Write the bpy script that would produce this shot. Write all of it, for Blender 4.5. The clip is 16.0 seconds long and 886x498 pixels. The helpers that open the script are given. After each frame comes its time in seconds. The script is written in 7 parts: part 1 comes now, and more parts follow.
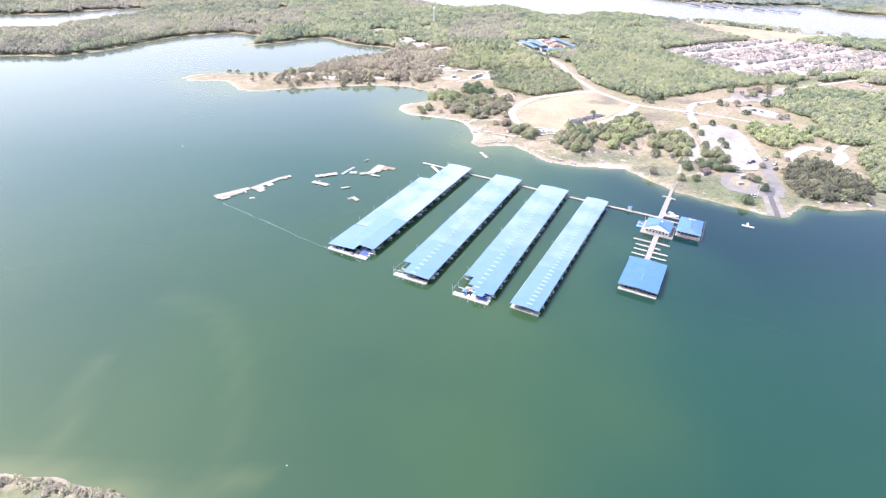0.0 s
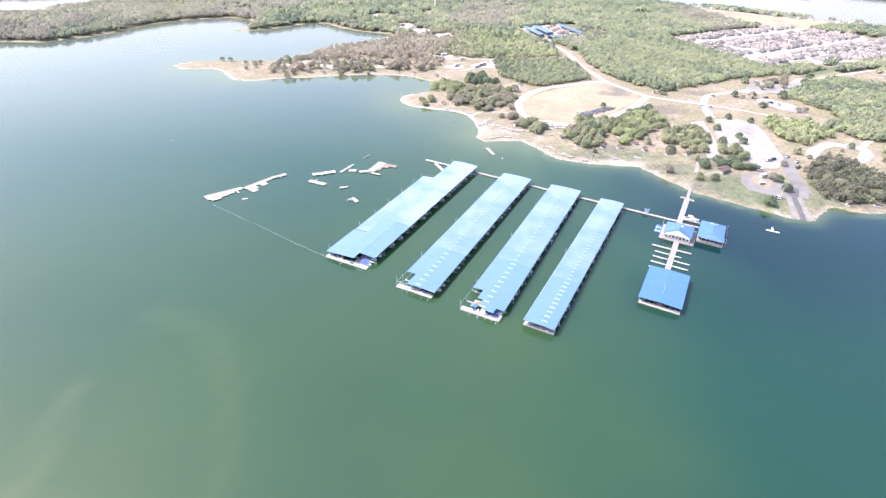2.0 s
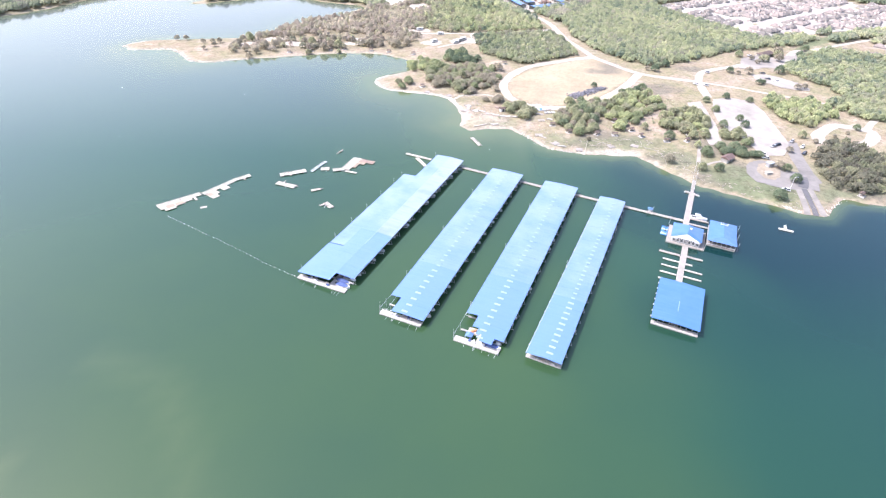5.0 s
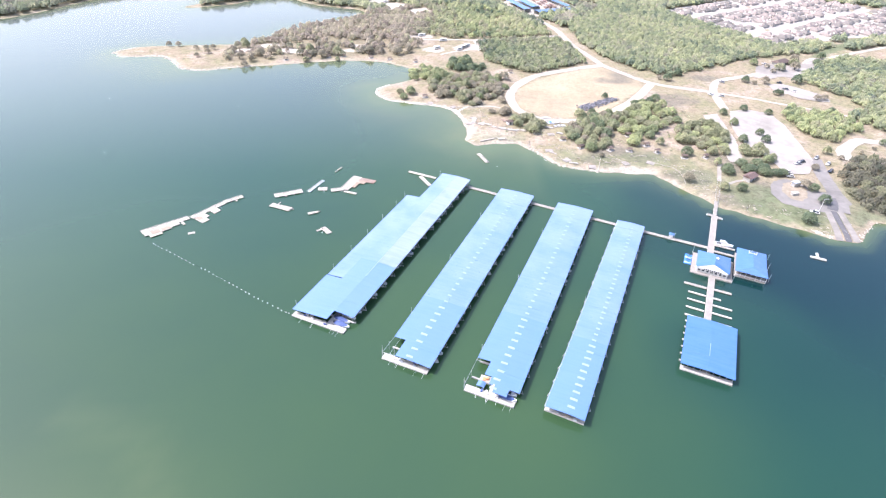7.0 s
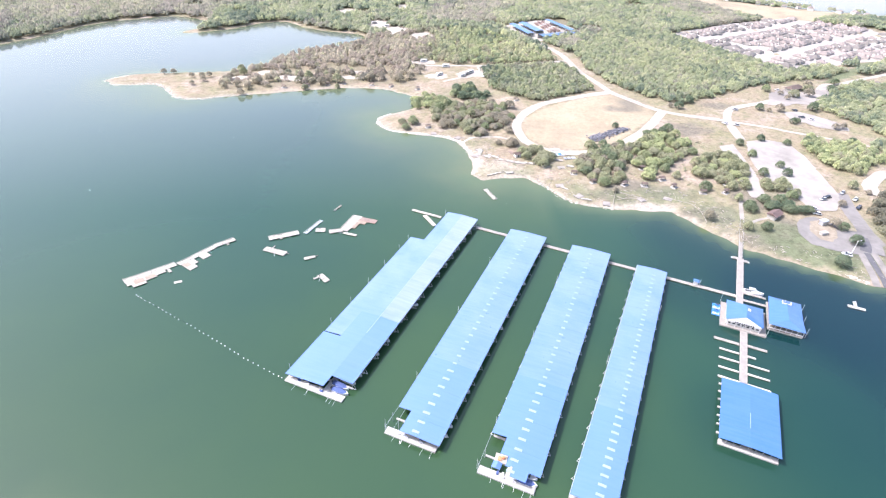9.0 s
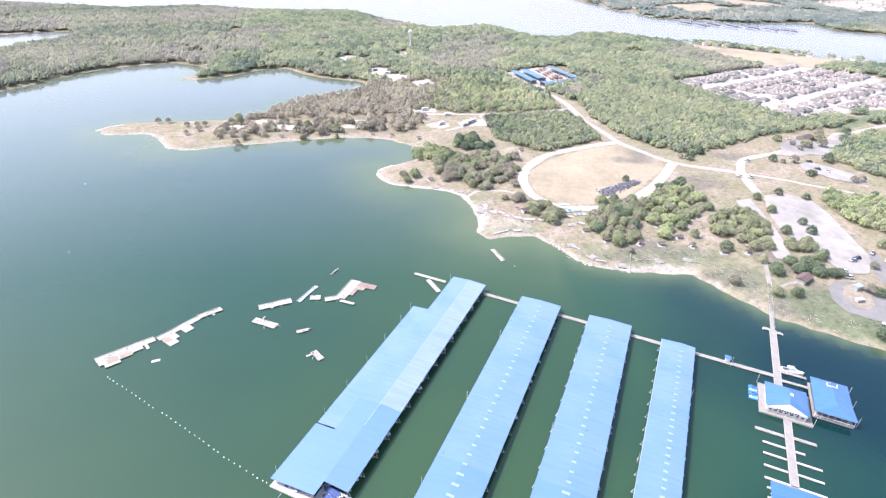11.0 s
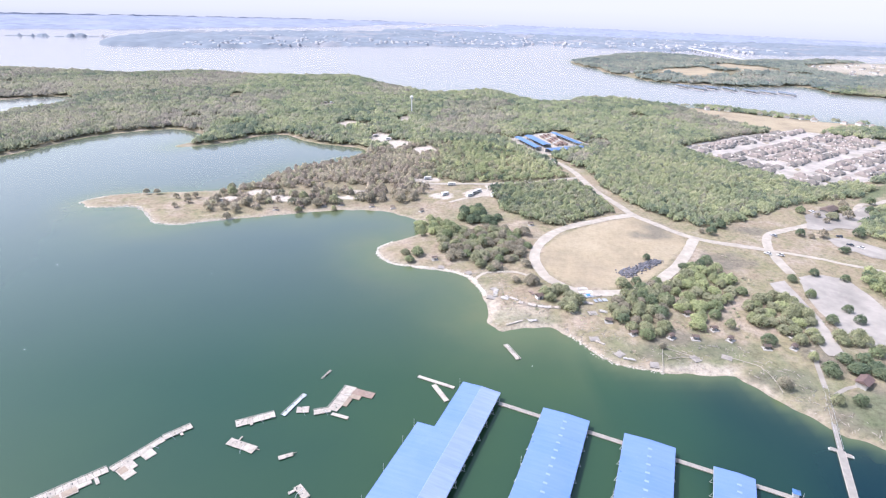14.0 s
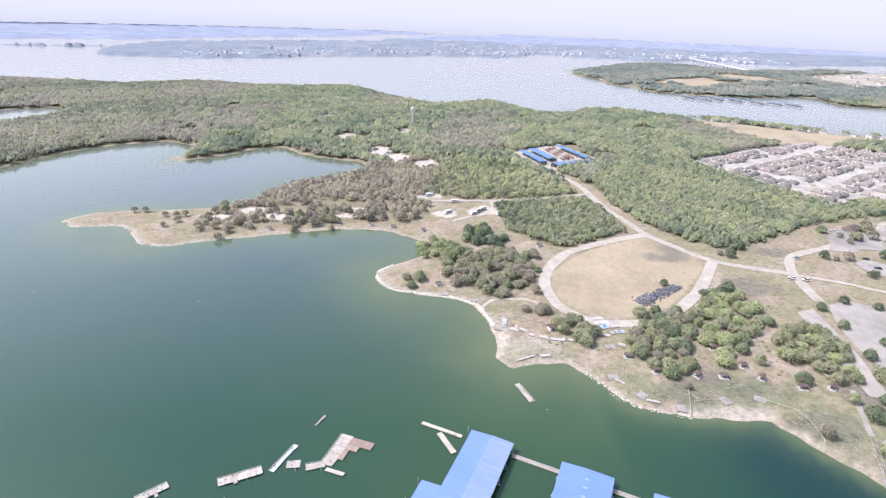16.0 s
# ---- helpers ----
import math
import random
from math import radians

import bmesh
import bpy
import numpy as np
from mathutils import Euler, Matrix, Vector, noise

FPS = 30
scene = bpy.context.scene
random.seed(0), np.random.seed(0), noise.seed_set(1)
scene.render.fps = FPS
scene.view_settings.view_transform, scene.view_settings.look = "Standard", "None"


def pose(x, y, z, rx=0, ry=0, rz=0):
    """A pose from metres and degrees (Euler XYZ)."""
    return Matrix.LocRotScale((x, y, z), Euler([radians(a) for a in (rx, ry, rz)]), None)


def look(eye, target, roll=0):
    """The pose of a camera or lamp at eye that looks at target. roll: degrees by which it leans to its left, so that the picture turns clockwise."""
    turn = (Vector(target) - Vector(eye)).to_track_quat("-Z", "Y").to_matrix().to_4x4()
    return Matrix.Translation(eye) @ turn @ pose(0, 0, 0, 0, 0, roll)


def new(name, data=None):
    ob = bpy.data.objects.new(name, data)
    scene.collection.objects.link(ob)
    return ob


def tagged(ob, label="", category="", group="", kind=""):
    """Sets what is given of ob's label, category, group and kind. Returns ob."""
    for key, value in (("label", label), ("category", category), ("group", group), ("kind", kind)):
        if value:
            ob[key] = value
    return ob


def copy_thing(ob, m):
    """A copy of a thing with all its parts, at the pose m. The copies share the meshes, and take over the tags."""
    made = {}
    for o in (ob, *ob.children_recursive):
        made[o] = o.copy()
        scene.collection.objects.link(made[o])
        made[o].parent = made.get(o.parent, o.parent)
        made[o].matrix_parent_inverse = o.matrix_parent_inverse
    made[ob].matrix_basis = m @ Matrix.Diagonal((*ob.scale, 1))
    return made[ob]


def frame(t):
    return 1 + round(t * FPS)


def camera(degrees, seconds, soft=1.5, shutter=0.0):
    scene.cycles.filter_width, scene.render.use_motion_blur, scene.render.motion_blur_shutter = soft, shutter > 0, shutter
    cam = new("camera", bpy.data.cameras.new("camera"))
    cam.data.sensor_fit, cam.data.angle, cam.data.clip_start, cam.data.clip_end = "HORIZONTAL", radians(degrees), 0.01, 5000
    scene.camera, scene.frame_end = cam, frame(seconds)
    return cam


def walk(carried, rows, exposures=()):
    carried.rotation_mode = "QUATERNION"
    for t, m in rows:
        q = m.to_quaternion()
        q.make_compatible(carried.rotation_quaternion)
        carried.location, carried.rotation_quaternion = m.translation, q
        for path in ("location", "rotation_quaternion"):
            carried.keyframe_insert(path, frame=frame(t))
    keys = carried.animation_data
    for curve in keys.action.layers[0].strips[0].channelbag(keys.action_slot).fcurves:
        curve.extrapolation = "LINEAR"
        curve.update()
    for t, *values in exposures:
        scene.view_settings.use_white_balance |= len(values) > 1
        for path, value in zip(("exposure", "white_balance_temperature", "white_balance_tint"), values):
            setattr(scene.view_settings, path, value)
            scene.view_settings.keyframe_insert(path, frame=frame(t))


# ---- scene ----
EXPOSURES = [(0.0, 1.58, 5960, 22), (9.0, 1.54, 5960, 21), (12.0, 1.34, 5740, 20), (16.0, 1.03, 5930, 19)]
cam = camera(78.12, 16.0, soft=1.25)
# seconds, eye x y z in metres, yaw, pitch, roll in degrees
PATH = [
    (0.0, 0.00, 0.00, 150.00, 0.000, -30.878, 1.765),
    (0.5, -1.32, 6.06, 150.03, -0.141, -31.209, 1.963),
    (1.0, -2.15, 11.35, 150.05, -0.136, -31.458, 1.970),
    (1.5, -2.96, 16.82, 149.79, -0.118, -31.778, 1.894),
    (2.0, -4.29, 22.61, 149.38, -0.271, -32.388, 2.023),
    (2.5, -5.12, 29.28, 149.22, -1.197, -33.125, 2.106),
    (3.0, -5.76, 35.37, 149.58, -2.139, -33.869, 2.019),
    (5.5, -9.38, 65.73, 150.08, -3.208, -35.585, 2.116),
    (6.0, -10.15, 71.90, 150.08, -3.244, -35.568, 2.126),
    (6.5, -10.97, 78.07, 149.99, -3.303, -35.568, 2.328),
    (7.0, -11.50, 84.10, 149.71, -3.348, -35.505, 2.273),
    (7.5, -12.01, 90.12, 149.51, -3.356, -35.469, 2.299),
    (8.0, -12.71, 96.31, 149.70, -3.392, -35.506, 2.271),
    (8.5, -13.31, 102.68, 150.02, -3.348, -34.821, 2.176),
    (9.0, -13.82, 108.61, 150.37, -3.291, -33.804, 2.094),
    (11.5, -16.52, 141.14, 152.04, -3.282, -29.043, 2.059),
    (12.0, -16.97, 147.43, 152.69, -3.236, -28.107, 2.022),
    (12.5, -17.55, 153.52, 152.76, -3.241, -27.118, 2.047),
    (13.0, -17.88, 159.65, 153.15, -3.236, -26.199, 2.031),
    (13.5, -18.01, 165.73, 153.18, -3.162, -25.222, 1.991),
    (14.0, -18.49, 171.85, 153.06, -3.173, -24.299, 2.008),
    (14.5, -18.90, 178.17, 152.44, -3.148, -23.486, 1.975),
    (15.0, -19.46, 184.50, 152.17, -3.171, -23.395, 2.026),
    (15.5, -19.95, 190.50, 152.35, -3.170, -23.422, 2.037),
    (16.0, -20.44, 196.23, 152.99, -3.227, -23.434, 2.076),
]
walk(cam, [(t, pose(x, y, z, 0, 0, yaw) @ pose(0, 0, 0, 90 + pitch) @ pose(0, 0, 0, 0, 0, roll)) for t, x, y, z, yaw, pitch, roll in PATH],
     EXPOSURES)

# ---- sky and sun ----
SUN_ELEVATION, SUN_HEADING = 54.0, -86.0  # heading: degrees clockwise from +y towards the sun
world = bpy.data.worlds.new("world")
scene.world = world
world.use_nodes = True
wn = world.node_tree.nodes
wl = world.node_tree.links
sky = wn.new("ShaderNodeTexSky")
sky.sky_type = "NISHITA"
sky.sun_disc = False
sky.sun_elevation = radians(SUN_ELEVATION)
sky.sun_rotation = radians(SUN_HEADING)
sky.air_density, sky.dust_density, sky.ozone_density = 1.6, 4.6, 0.8
wl.new(sky.outputs[0], wn["Background"].inputs[0])
wn["Background"].inputs[1].default_value = 0.15

sun = new("sun", bpy.data.lights.new("sun", "SUN"))
sun.data.energy, sun.data.angle, sun.data.color = 2.75, radians(0.8), (1.0, 0.965, 0.92)
_h, _e = radians(SUN_HEADING), radians(SUN_ELEVATION)
SUN_WAY = Vector((math.sin(_h) * math.cos(_e), math.cos(_h) * math.cos(_e), math.sin(_e)))
sun.matrix_world = look(SUN_WAY * 800, (0, 0, 0))


# ---- mesh tools ----
class Shape:
    """Vertices and faces of one mesh, gathered piece by piece."""

    def __init__(self):
        self.v, self.f = [], []

    def add(self, verts, faces):
        n = len(self.v)
        self.v += [tuple(p) for p in verts]
        self.f += [tuple(i + n for i in face) for face in faces]
        return self

    def box(self, x0, x1, y0, y1, z0, z1, m=None):
        p = [Vector((x, y, z)) for z in (z0, z1) for x, y in ((x0, y0), (x1, y0), (x1, y1), (x0, y1))]
        if m is not None:
            p = [m @ q for q in p]
        return self.add(p, [(3, 2, 1, 0), (4, 5, 6, 7), (0, 1, 5, 4), (1, 2, 6, 5), (2, 3, 7, 6), (3, 0, 4, 7)])

    def sheet(self, corners, thick):
        """A four-cornered sheet with thickness downwards."""
        p = [Vector(c) for c in corners]
        q = [c - Vector((0, 0, thick)) for c in p]
        return self.add(p + q, [(0, 1, 2, 3), (7, 6, 5, 4), (0, 4, 5, 1), (1, 5, 6, 2), (2, 6, 7, 3), (3, 7, 4, 0)])

    def rod(self, a, b, r, n=6, r2=None):
        a, b = Vector(a), Vector(b)
        turn = (b - a).to_track_quat("Z", "Y").to_matrix()
        p = []
        for c, s in ((a, r), (b, r if r2 is None else r2)):
            p += [c + turn @ Vector((s * math.cos(2 * math.pi * i / n), s * math.sin(2 * math.pi * i / n), 0)) for i in range(n)]
        return self.add(p, [tuple(range(n - 1, -1, -1)), tuple(range(n, 2 * n))] + [(i, (i + 1) % n, (i + 1) % n + n, i + n) for i in range(n)])

    def lathe(self, profile, n=12, at=(0, 0, 0)):
        p, f = [], []
        for r, z in profile:
            p += [(at[0] + r * math.cos(2 * math.pi * i / n), at[1] + r * math.sin(2 * math.pi * i / n), at[2] + z) for i in range(n)]
        for k in range(len(profile) - 1):
            f += [(k * n + i, k * n + (i + 1) % n, (k + 1) * n + (i + 1) % n, (k + 1) * n + i) for i in range(n)]
        f += [tuple(range(n - 1, -1, -1)), tuple((len(profile) - 1) * n + i for i in range(n))]
        return self.add(p, f)

    def loft(self, rings):
        """Rings of equal length joined in order, with both ends closed."""
        n, p, f = len(rings[0]), [], []
        for ring in rings:
            p += list(ring)
        for k in range(len(rings) - 1):
            f += [(k * n + i, k * n + (i + 1) % n, (k + 1) * n + (i + 1) % n, (k + 1) * n + i) for i in range(n)]
        f += [tuple(range(n - 1, -1, -1)), tuple((len(rings) - 1) * n + i for i in range(n))]
        return self.add(p, f)

    def mesh(self, name, material):
        me = bpy.data.meshes.new(name)
        me.from_pydata(self.v, [], self.f)
        me.materials.append(material)
        return me


def part(name, shape, material, parent, label=""):
    me = shape if isinstance(shape, bpy.types.Mesh) else shape.mesh(name, material)
    ob = new(name, me)
    ob.parent = parent
    return tagged(ob, label) if label else ob


def thing(name, m, label, category, group="", kind=""):
    ob = new(name)
    ob.empty_display_size = 0.5
    ob.matrix_world = m
    return tagged(ob, label, category, group, kind)


def single(name, shape, material, m, label, category, group="", kind=""):
    """A thing or a piece of the setting that is one mesh."""
    ob = new(name, shape if isinstance(shape, bpy.types.Mesh) else shape.mesh(name, material))
    ob.matrix_world = m
    return tagged(ob, label, category, group, kind)


def big_mesh(name, verts, faces, material, **values):
    """A mesh from arrays; values: one float for each vertex."""
    me = bpy.data.meshes.new(name)
    verts, faces = np.asarray(verts, np.float32), np.asarray(faces, np.int32)
    k = faces.shape[1]
    me.vertices.add(len(verts))
    me.vertices.foreach_set("co", verts.ravel())
    me.loops.add(faces.size)
    me.loops.foreach_set("vertex_index", faces.ravel())
    me.polygons.add(len(faces))
    me.polygons.foreach_set("loop_start", np.arange(0, faces.size, k, dtype=np.int32))
    me.polygons.foreach_set("loop_total", np.full(len(faces), k, np.int32))
    me.update(calc_edges=True)
    for key, value in values.items():
        me.attributes.new(key, "FLOAT", "POINT").data.foreach_set("value", np.asarray(value, np.float32))
    me.materials.append(material)
    return me


def smooth_line(points, step=4.0, closed=False):
    """A Catmull-Rom curve through the points, at about that step."""
    p = np.array(points, float)
    n = len(p)
    out = []
    for i in range(n if closed else n - 1):
        idx = [(i - 1) % n, i, (i + 1) % n, (i + 2) % n] if closed else [max(i - 1, 0), i, i + 1, min(i + 2, n - 1)]
        a, b, c, d = p[idx]
        k = max(1, int(np.hypot(*(c - b)) / step))
        for s in np.arange(k) / k:
            out.append(0.5 * (2 * b + (c - a) * s + (2 * a - 5 * b + 4 * c - d) * s**2 + (3 * b - a - 3 * c + d) * s**3))
    if not closed:
        out.append(p[-1])
    return np.array(out)


def inside(x, y, outline):
    """Which of the points lie inside a closed outline."""
    hit = np.zeros(x.shape, bool)
    px, py = outline[:, 0], outline[:, 1]
    for i in range(len(outline)):
        x0, y0, x1, y1 = px[i - 1], py[i - 1], px[i], py[i]
        if y0 != y1:
            hit ^= ((y0 > y) != (y1 > y)) & (x < (x1 - x0) * (y - y0) / (y1 - y0) + x0)
    return hit


def line_distance(x, y, line, closed=False):
    best = np.full(x.shape, 1e9)
    for i in range(0 if closed else 1, len(line)):
        ax, ay = line[i - 1]
        dx, dy = line[i] - line[i - 1]
        s = np.clip(((x - ax) * dx + (y - ay) * dy) / (dx * dx + dy * dy + 1e-9), 0, 1)
        np.minimum(best, (x - ax - s * dx) ** 2 + (y - ay - s * dy) ** 2, out=best)
    return np.sqrt(best)


def waves(x, y, size, seed=0, octaves=3):
    """Smooth noise, about -1 to 1, from sums of turned sines."""
    rng, out, amp = np.random.default_rng(seed), 0, 1.0
    for _ in range(octaves):
        for _ in range(3):
            a, q = rng.uniform(0, 6.28, 2)
            out = out + amp / 3 * np.sin((x * math.cos(a) + y * math.sin(a)) * 6.28 / (size * rng.uniform(0.7, 1.4)) + q)
        size, amp = size / 2.3, amp / 2
    return out


# ---- materials ----
def material(name, rough=0.6, metal=0.0, spec=0.5):
    m = bpy.data.materials.new(name)
    m.use_nodes = True
    b = m.node_tree.nodes["Principled BSDF"]
    b.inputs["Roughness"].default_value, b.inputs["Metallic"].default_value = rough, metal
    b.inputs["Specular IOR Level"].default_value = spec
    return m, m.node_tree.nodes, m.node_tree.links, b


def noise_node(n, l, scale, detail=4.0, rough=0.6, coords="Object"):
    tc, t = n.new("ShaderNodeTexCoord"), n.new("ShaderNodeTexNoise")
    t.inputs["Scale"].default_value, t.inputs["Detail"].default_value, t.inputs["Roughness"].default_value = scale, detail, rough
    l.new(tc.outputs[coords], t.inputs["Vector"])
    return t.outputs["Fac"]


def ramp(n, l, fac, stops):
    r = n.new("ShaderNodeValToRGB")
    e = r.color_ramp.elements
    while len(e) < len(stops):
        e.new(0.5)
    for k, (at, c) in zip(e, stops):
        k.position, k.color = at, (*c, 1) if len(c) == 3 else c
    l.new(fac, r.inputs[0])
    return r.outputs[0]


def mix(n, l, fac, a, b, how="MIX"):
    m = n.new("ShaderNodeMix")
    m.data_type, m.blend_type, m.clamp_factor = "RGBA", how, True
    for sock, value in ((m.inputs[0], fac), (m.inputs[6], a), (m.inputs[7], b)):
        if isinstance(value, bpy.types.NodeSocket):
            l.new(value, sock)
        elif isinstance(value, tuple):
            sock.default_value = (*value, 1)
        else:
            sock.default_value = value
    return m.outputs[2]


def math_node(n, l, how, a, b=0.0, clamp=False):
    m = n.new("ShaderNodeMath")
    m.operation, m.use_clamp = how, clamp
    for sock, value in zip(m.inputs, (a, b)):
        if isinstance(value, bpy.types.NodeSocket):
            l.new(value, sock)
        else:
            sock.default_value = value
    return m.outputs[0]


def attribute(n, name):
    a = n.new("ShaderNodeAttribute")
    a.attribute_name = name
    return a.outputs["Fac"]


def bump(n, l, b, height, strength=0.3, distance=0.1):
    k = n.new("ShaderNodeBump")
    k.inputs["Strength"].default_value, k.inputs["Distance"].default_value = strength, distance
    l.new(height, k.inputs["Height"])
    l.new(k.outputs[0], b.inputs["Normal"])


def plain(name, colour, rough=0.6, metal=0.0, vary=0.12, scale=1.5, dirt=None, spec=0.5, coords="Object"):
    """Paint, wood or concrete: two scales of variation, stains and a fine relief."""
    m, n, l, b = material(name, rough, metal, spec)
    dark, light = tuple(c * (1 - vary) for c in colour), tuple(min(1, c * (1 + vary)) for c in colour)
    c = ramp(n, l, noise_node(n, l, scale, coords=coords), [(0.3, dark), (0.7, light)])
    if dirt:
        stains = ramp(n, l, noise_node(n, l, scale * 0.22, 6, 0.7, coords), [(0.5, (0, 0, 0)), (0.72, (1, 1, 1))])
        c = mix(n, l, stains, c, dirt)
    info = n.new("ShaderNodeObjectInfo")
    c = mix(n, l, 0.6, c, ramp(n, l, info.outputs["Random"], [(0, (0.86, 0.86, 0.86)), (1, (1, 1, 1))]), "MULTIPLY")
    l.new(c, b.inputs["Base Color"])
    bump(n, l, b, noise_node(n, l, scale * 9, coords=coords), 0.15, 0.02)
    return m


def roof_metal(name, colour, rough, rib=0.6, chalk=0.2, glare_sheen=0.0):
    """Ribbed painted sheet metal, chalky in streaks down the slope."""
    m, n, l, b = material(name, rough, 0.0, 0.5)
    b.inputs["Coat Weight"].default_value, b.inputs["Coat Roughness"].default_value, b.inputs["Coat IOR"].default_value = 0.8, 0.22, 1.6
    tc = n.new("ShaderNodeTexCoord")
    sep = n.new("ShaderNodeSeparateXYZ")
    l.new(tc.outputs["Object"], sep.inputs[0])
    stretch = n.new("ShaderNodeMapping")
    stretch.inputs["Scale"].default_value = (0.05, 1.0, 1.0)
    l.new(tc.outputs["Object"], stretch.inputs[0])
    t = n.new("ShaderNodeTexNoise")
    t.inputs["Scale"].default_value, t.inputs["Detail"].default_value = 0.9, 5
    l.new(stretch.outputs[0], t.inputs["Vector"])
    fade = ramp(n, l, t.outputs["Fac"], [(0.35, (0, 0, 0)), (0.75, (1, 1, 1))])
    pale = tuple(c + (0.75 - c) * 0.25 for c in colour)
    c = mix(n, l, math_node(n, l, "MULTIPLY", fade, chalk), colour, pale)
    c = mix(n, l, math_node(n, l, "MULTIPLY", noise_node(n, l, 0.08, 3), 0.25), c, tuple(0.8 * v for v in colour))
    l.new(c, b.inputs["Base Color"])
    l.new(ramp(n, l, noise_node(n, l, 0.3, 4), [(0.3, (rough - 0.05,) * 3), (0.7, (rough + 0.1,) * 3)]), b.inputs["Roughness"])
    w = math_node(n, l, "FRACT", math_node(n, l, "DIVIDE", sep.outputs[1], rib))
    up = math_node(n, l, "LESS_THAN", w, 0.15)
    # pale patchy sheen at low angles, put in to imitate sky glare
    b.inputs["Sheen Roughness"].default_value = 0.4
    b.inputs["Sheen Tint"].default_value = (1.0, 0.89, 0.86, 1)
    l.new(math_node(n, l, "MULTIPLY", ramp(n, l, noise_node(n, l, 0.05, 4, 0.55), [(0.40, (0.12,) * 3), (0.60, (1.0,) * 3)]), glare_sheen, True), b.inputs["Sheen Weight"])
    bump(n, l, b, up, 0.25, 0.03)
    return m


M_ROOF_OLD = roof_metal("blue roof metal, weathered", (0.084, 0.154, 0.350), 0.32, chalk=0.14, glare_sheen=1.1)
M_ROOF_NEW = roof_metal("blue roof metal, newer", (0.074, 0.148, 0.352), 0.34, chalk=0.08, glare_sheen=0.35)
M_ROOF_DEEP = roof_metal("deep blue roof metal", (0.034, 0.106, 0.272), 0.42, chalk=0.12)
# widest dock's right slope: sky glare as paler base colour and strongest sheen
M_ROOF_GLARE = roof_metal("blue roof metal, sky glare in colour", (0.125, 0.178, 0.338), 0.33, chalk=0.35, glare_sheen=2.0)
M_SKYLIGHT = plain("translucent skylight sheet", (0.215, 0.275, 0.335), 0.35, vary=0.05)
M_DECK = plain("weathered pale concrete deck", (0.33, 0.32, 0.295), 0.85, vary=0.14, scale=0.8, dirt=(0.23, 0.215, 0.195))
M_WALK = plain("bleached dock planking", (0.222, 0.207, 0.186), 0.9, vary=0.16, scale=0.9, dirt=(0.18, 0.16, 0.14))
M_PLANK = plain("sun-bleached timber", (0.34, 0.31, 0.27), 0.85, vary=0.2, scale=1.2, dirt=(0.2, 0.18, 0.155))
M_RUST = plain("rust-brown timber", (0.195, 0.145, 0.120), 0.85, vary=0.25, scale=1.0, dirt=(0.2, 0.13, 0.1))
M_FLOAT = plain("grey float drums", (0.42, 0.42, 0.40), 0.7, vary=0.15, scale=0.7, dirt=(0.25, 0.25, 0.22))
M_STEEL = plain("galvanised steel", (0.50, 0.52, 0.54), 0.45, 0.7, vary=0.12, scale=2.0)
M_WHITE = plain("white paint", (0.52, 0.52, 0.51), 0.5, vary=0.05, dirt=(0.42, 0.40, 0.37))
M_GEL = plain("white boat gelcoat", (0.62, 0.62, 0.61), 0.25, vary=0.04)
M_NAVY = plain("dark blue canvas", (0.05, 0.08, 0.20), 0.85, vary=0.2)
M_BLUE = plain("blue plastic", (0.06, 0.22, 0.60), 0.5, vary=0.12)
M_DARK = plain("dark interior lining", (0.05, 0.055, 0.06), 0.8, vary=0.2)
M_GLASS = plain("dark window glass", (0.03, 0.04, 0.05), 0.08, vary=0.1, spec=0.7)
M_RED = plain("red-brown roof shingle", (0.108, 0.072, 0.064), 0.85, vary=0.2, dirt=(0.09, 0.06, 0.052))
M_BROWN = plain("brown roof shingle", (0.085, 0.062, 0.052), 0.85, vary=0.2)
M_BARK = plain("grey-brown bark", (0.16, 0.13, 0.10), 0.95, vary=0.3, scale=3.0)
M_TYRE = plain("black rubber", (0.03, 0.03, 0.032), 0.8, vary=0.3)
M_ROCK = plain("pale limestone", (0.42, 0.39, 0.335), 0.9, vary=0.15, scale=0.6, dirt=(0.4, 0.36, 0.3))
M_BUOY = plain("white foam float", (0.8, 0.8, 0.78), 0.6, vary=0.04)


# ---- plan of the shores (metres; x right, y ahead) ----
PARK_SHORE = [(2600, 200), (700, 270), (420, 300), (282, 316), (251, 313), (240, 316), (233, 319), (224, 313), (217, 308), (210, 301), (199, 303), (183, 315), (171, 322), (151, 337),
              (144, 349), (137, 359), (132, 367), (130, 372), (115, 373), (96, 374), (83, 378), (73, 384), (67, 393), (61, 405), (52, 412), (41, 412),
              (26, 408), (20, 417), (22, 437), (19, 454), (14, 469), (2, 477), (-18, 482), (-35, 488), (-44, 504), (-43, 512), (-33, 521), (-18, 533)]
COVE_SHORE = [(-11, 550), (-20, 566), (-44, 581), (-77, 584), (-117, 573), (-154, 561), (-173, 555), (-188, 548), (-208, 550), (-222, 568), (-238, 583),
              (-270, 580), (-283, 591), (-269, 610), (-240, 617), (-186, 627), (-163, 645), (-140, 690), (-117, 712), (-85, 738), (-72, 762)]
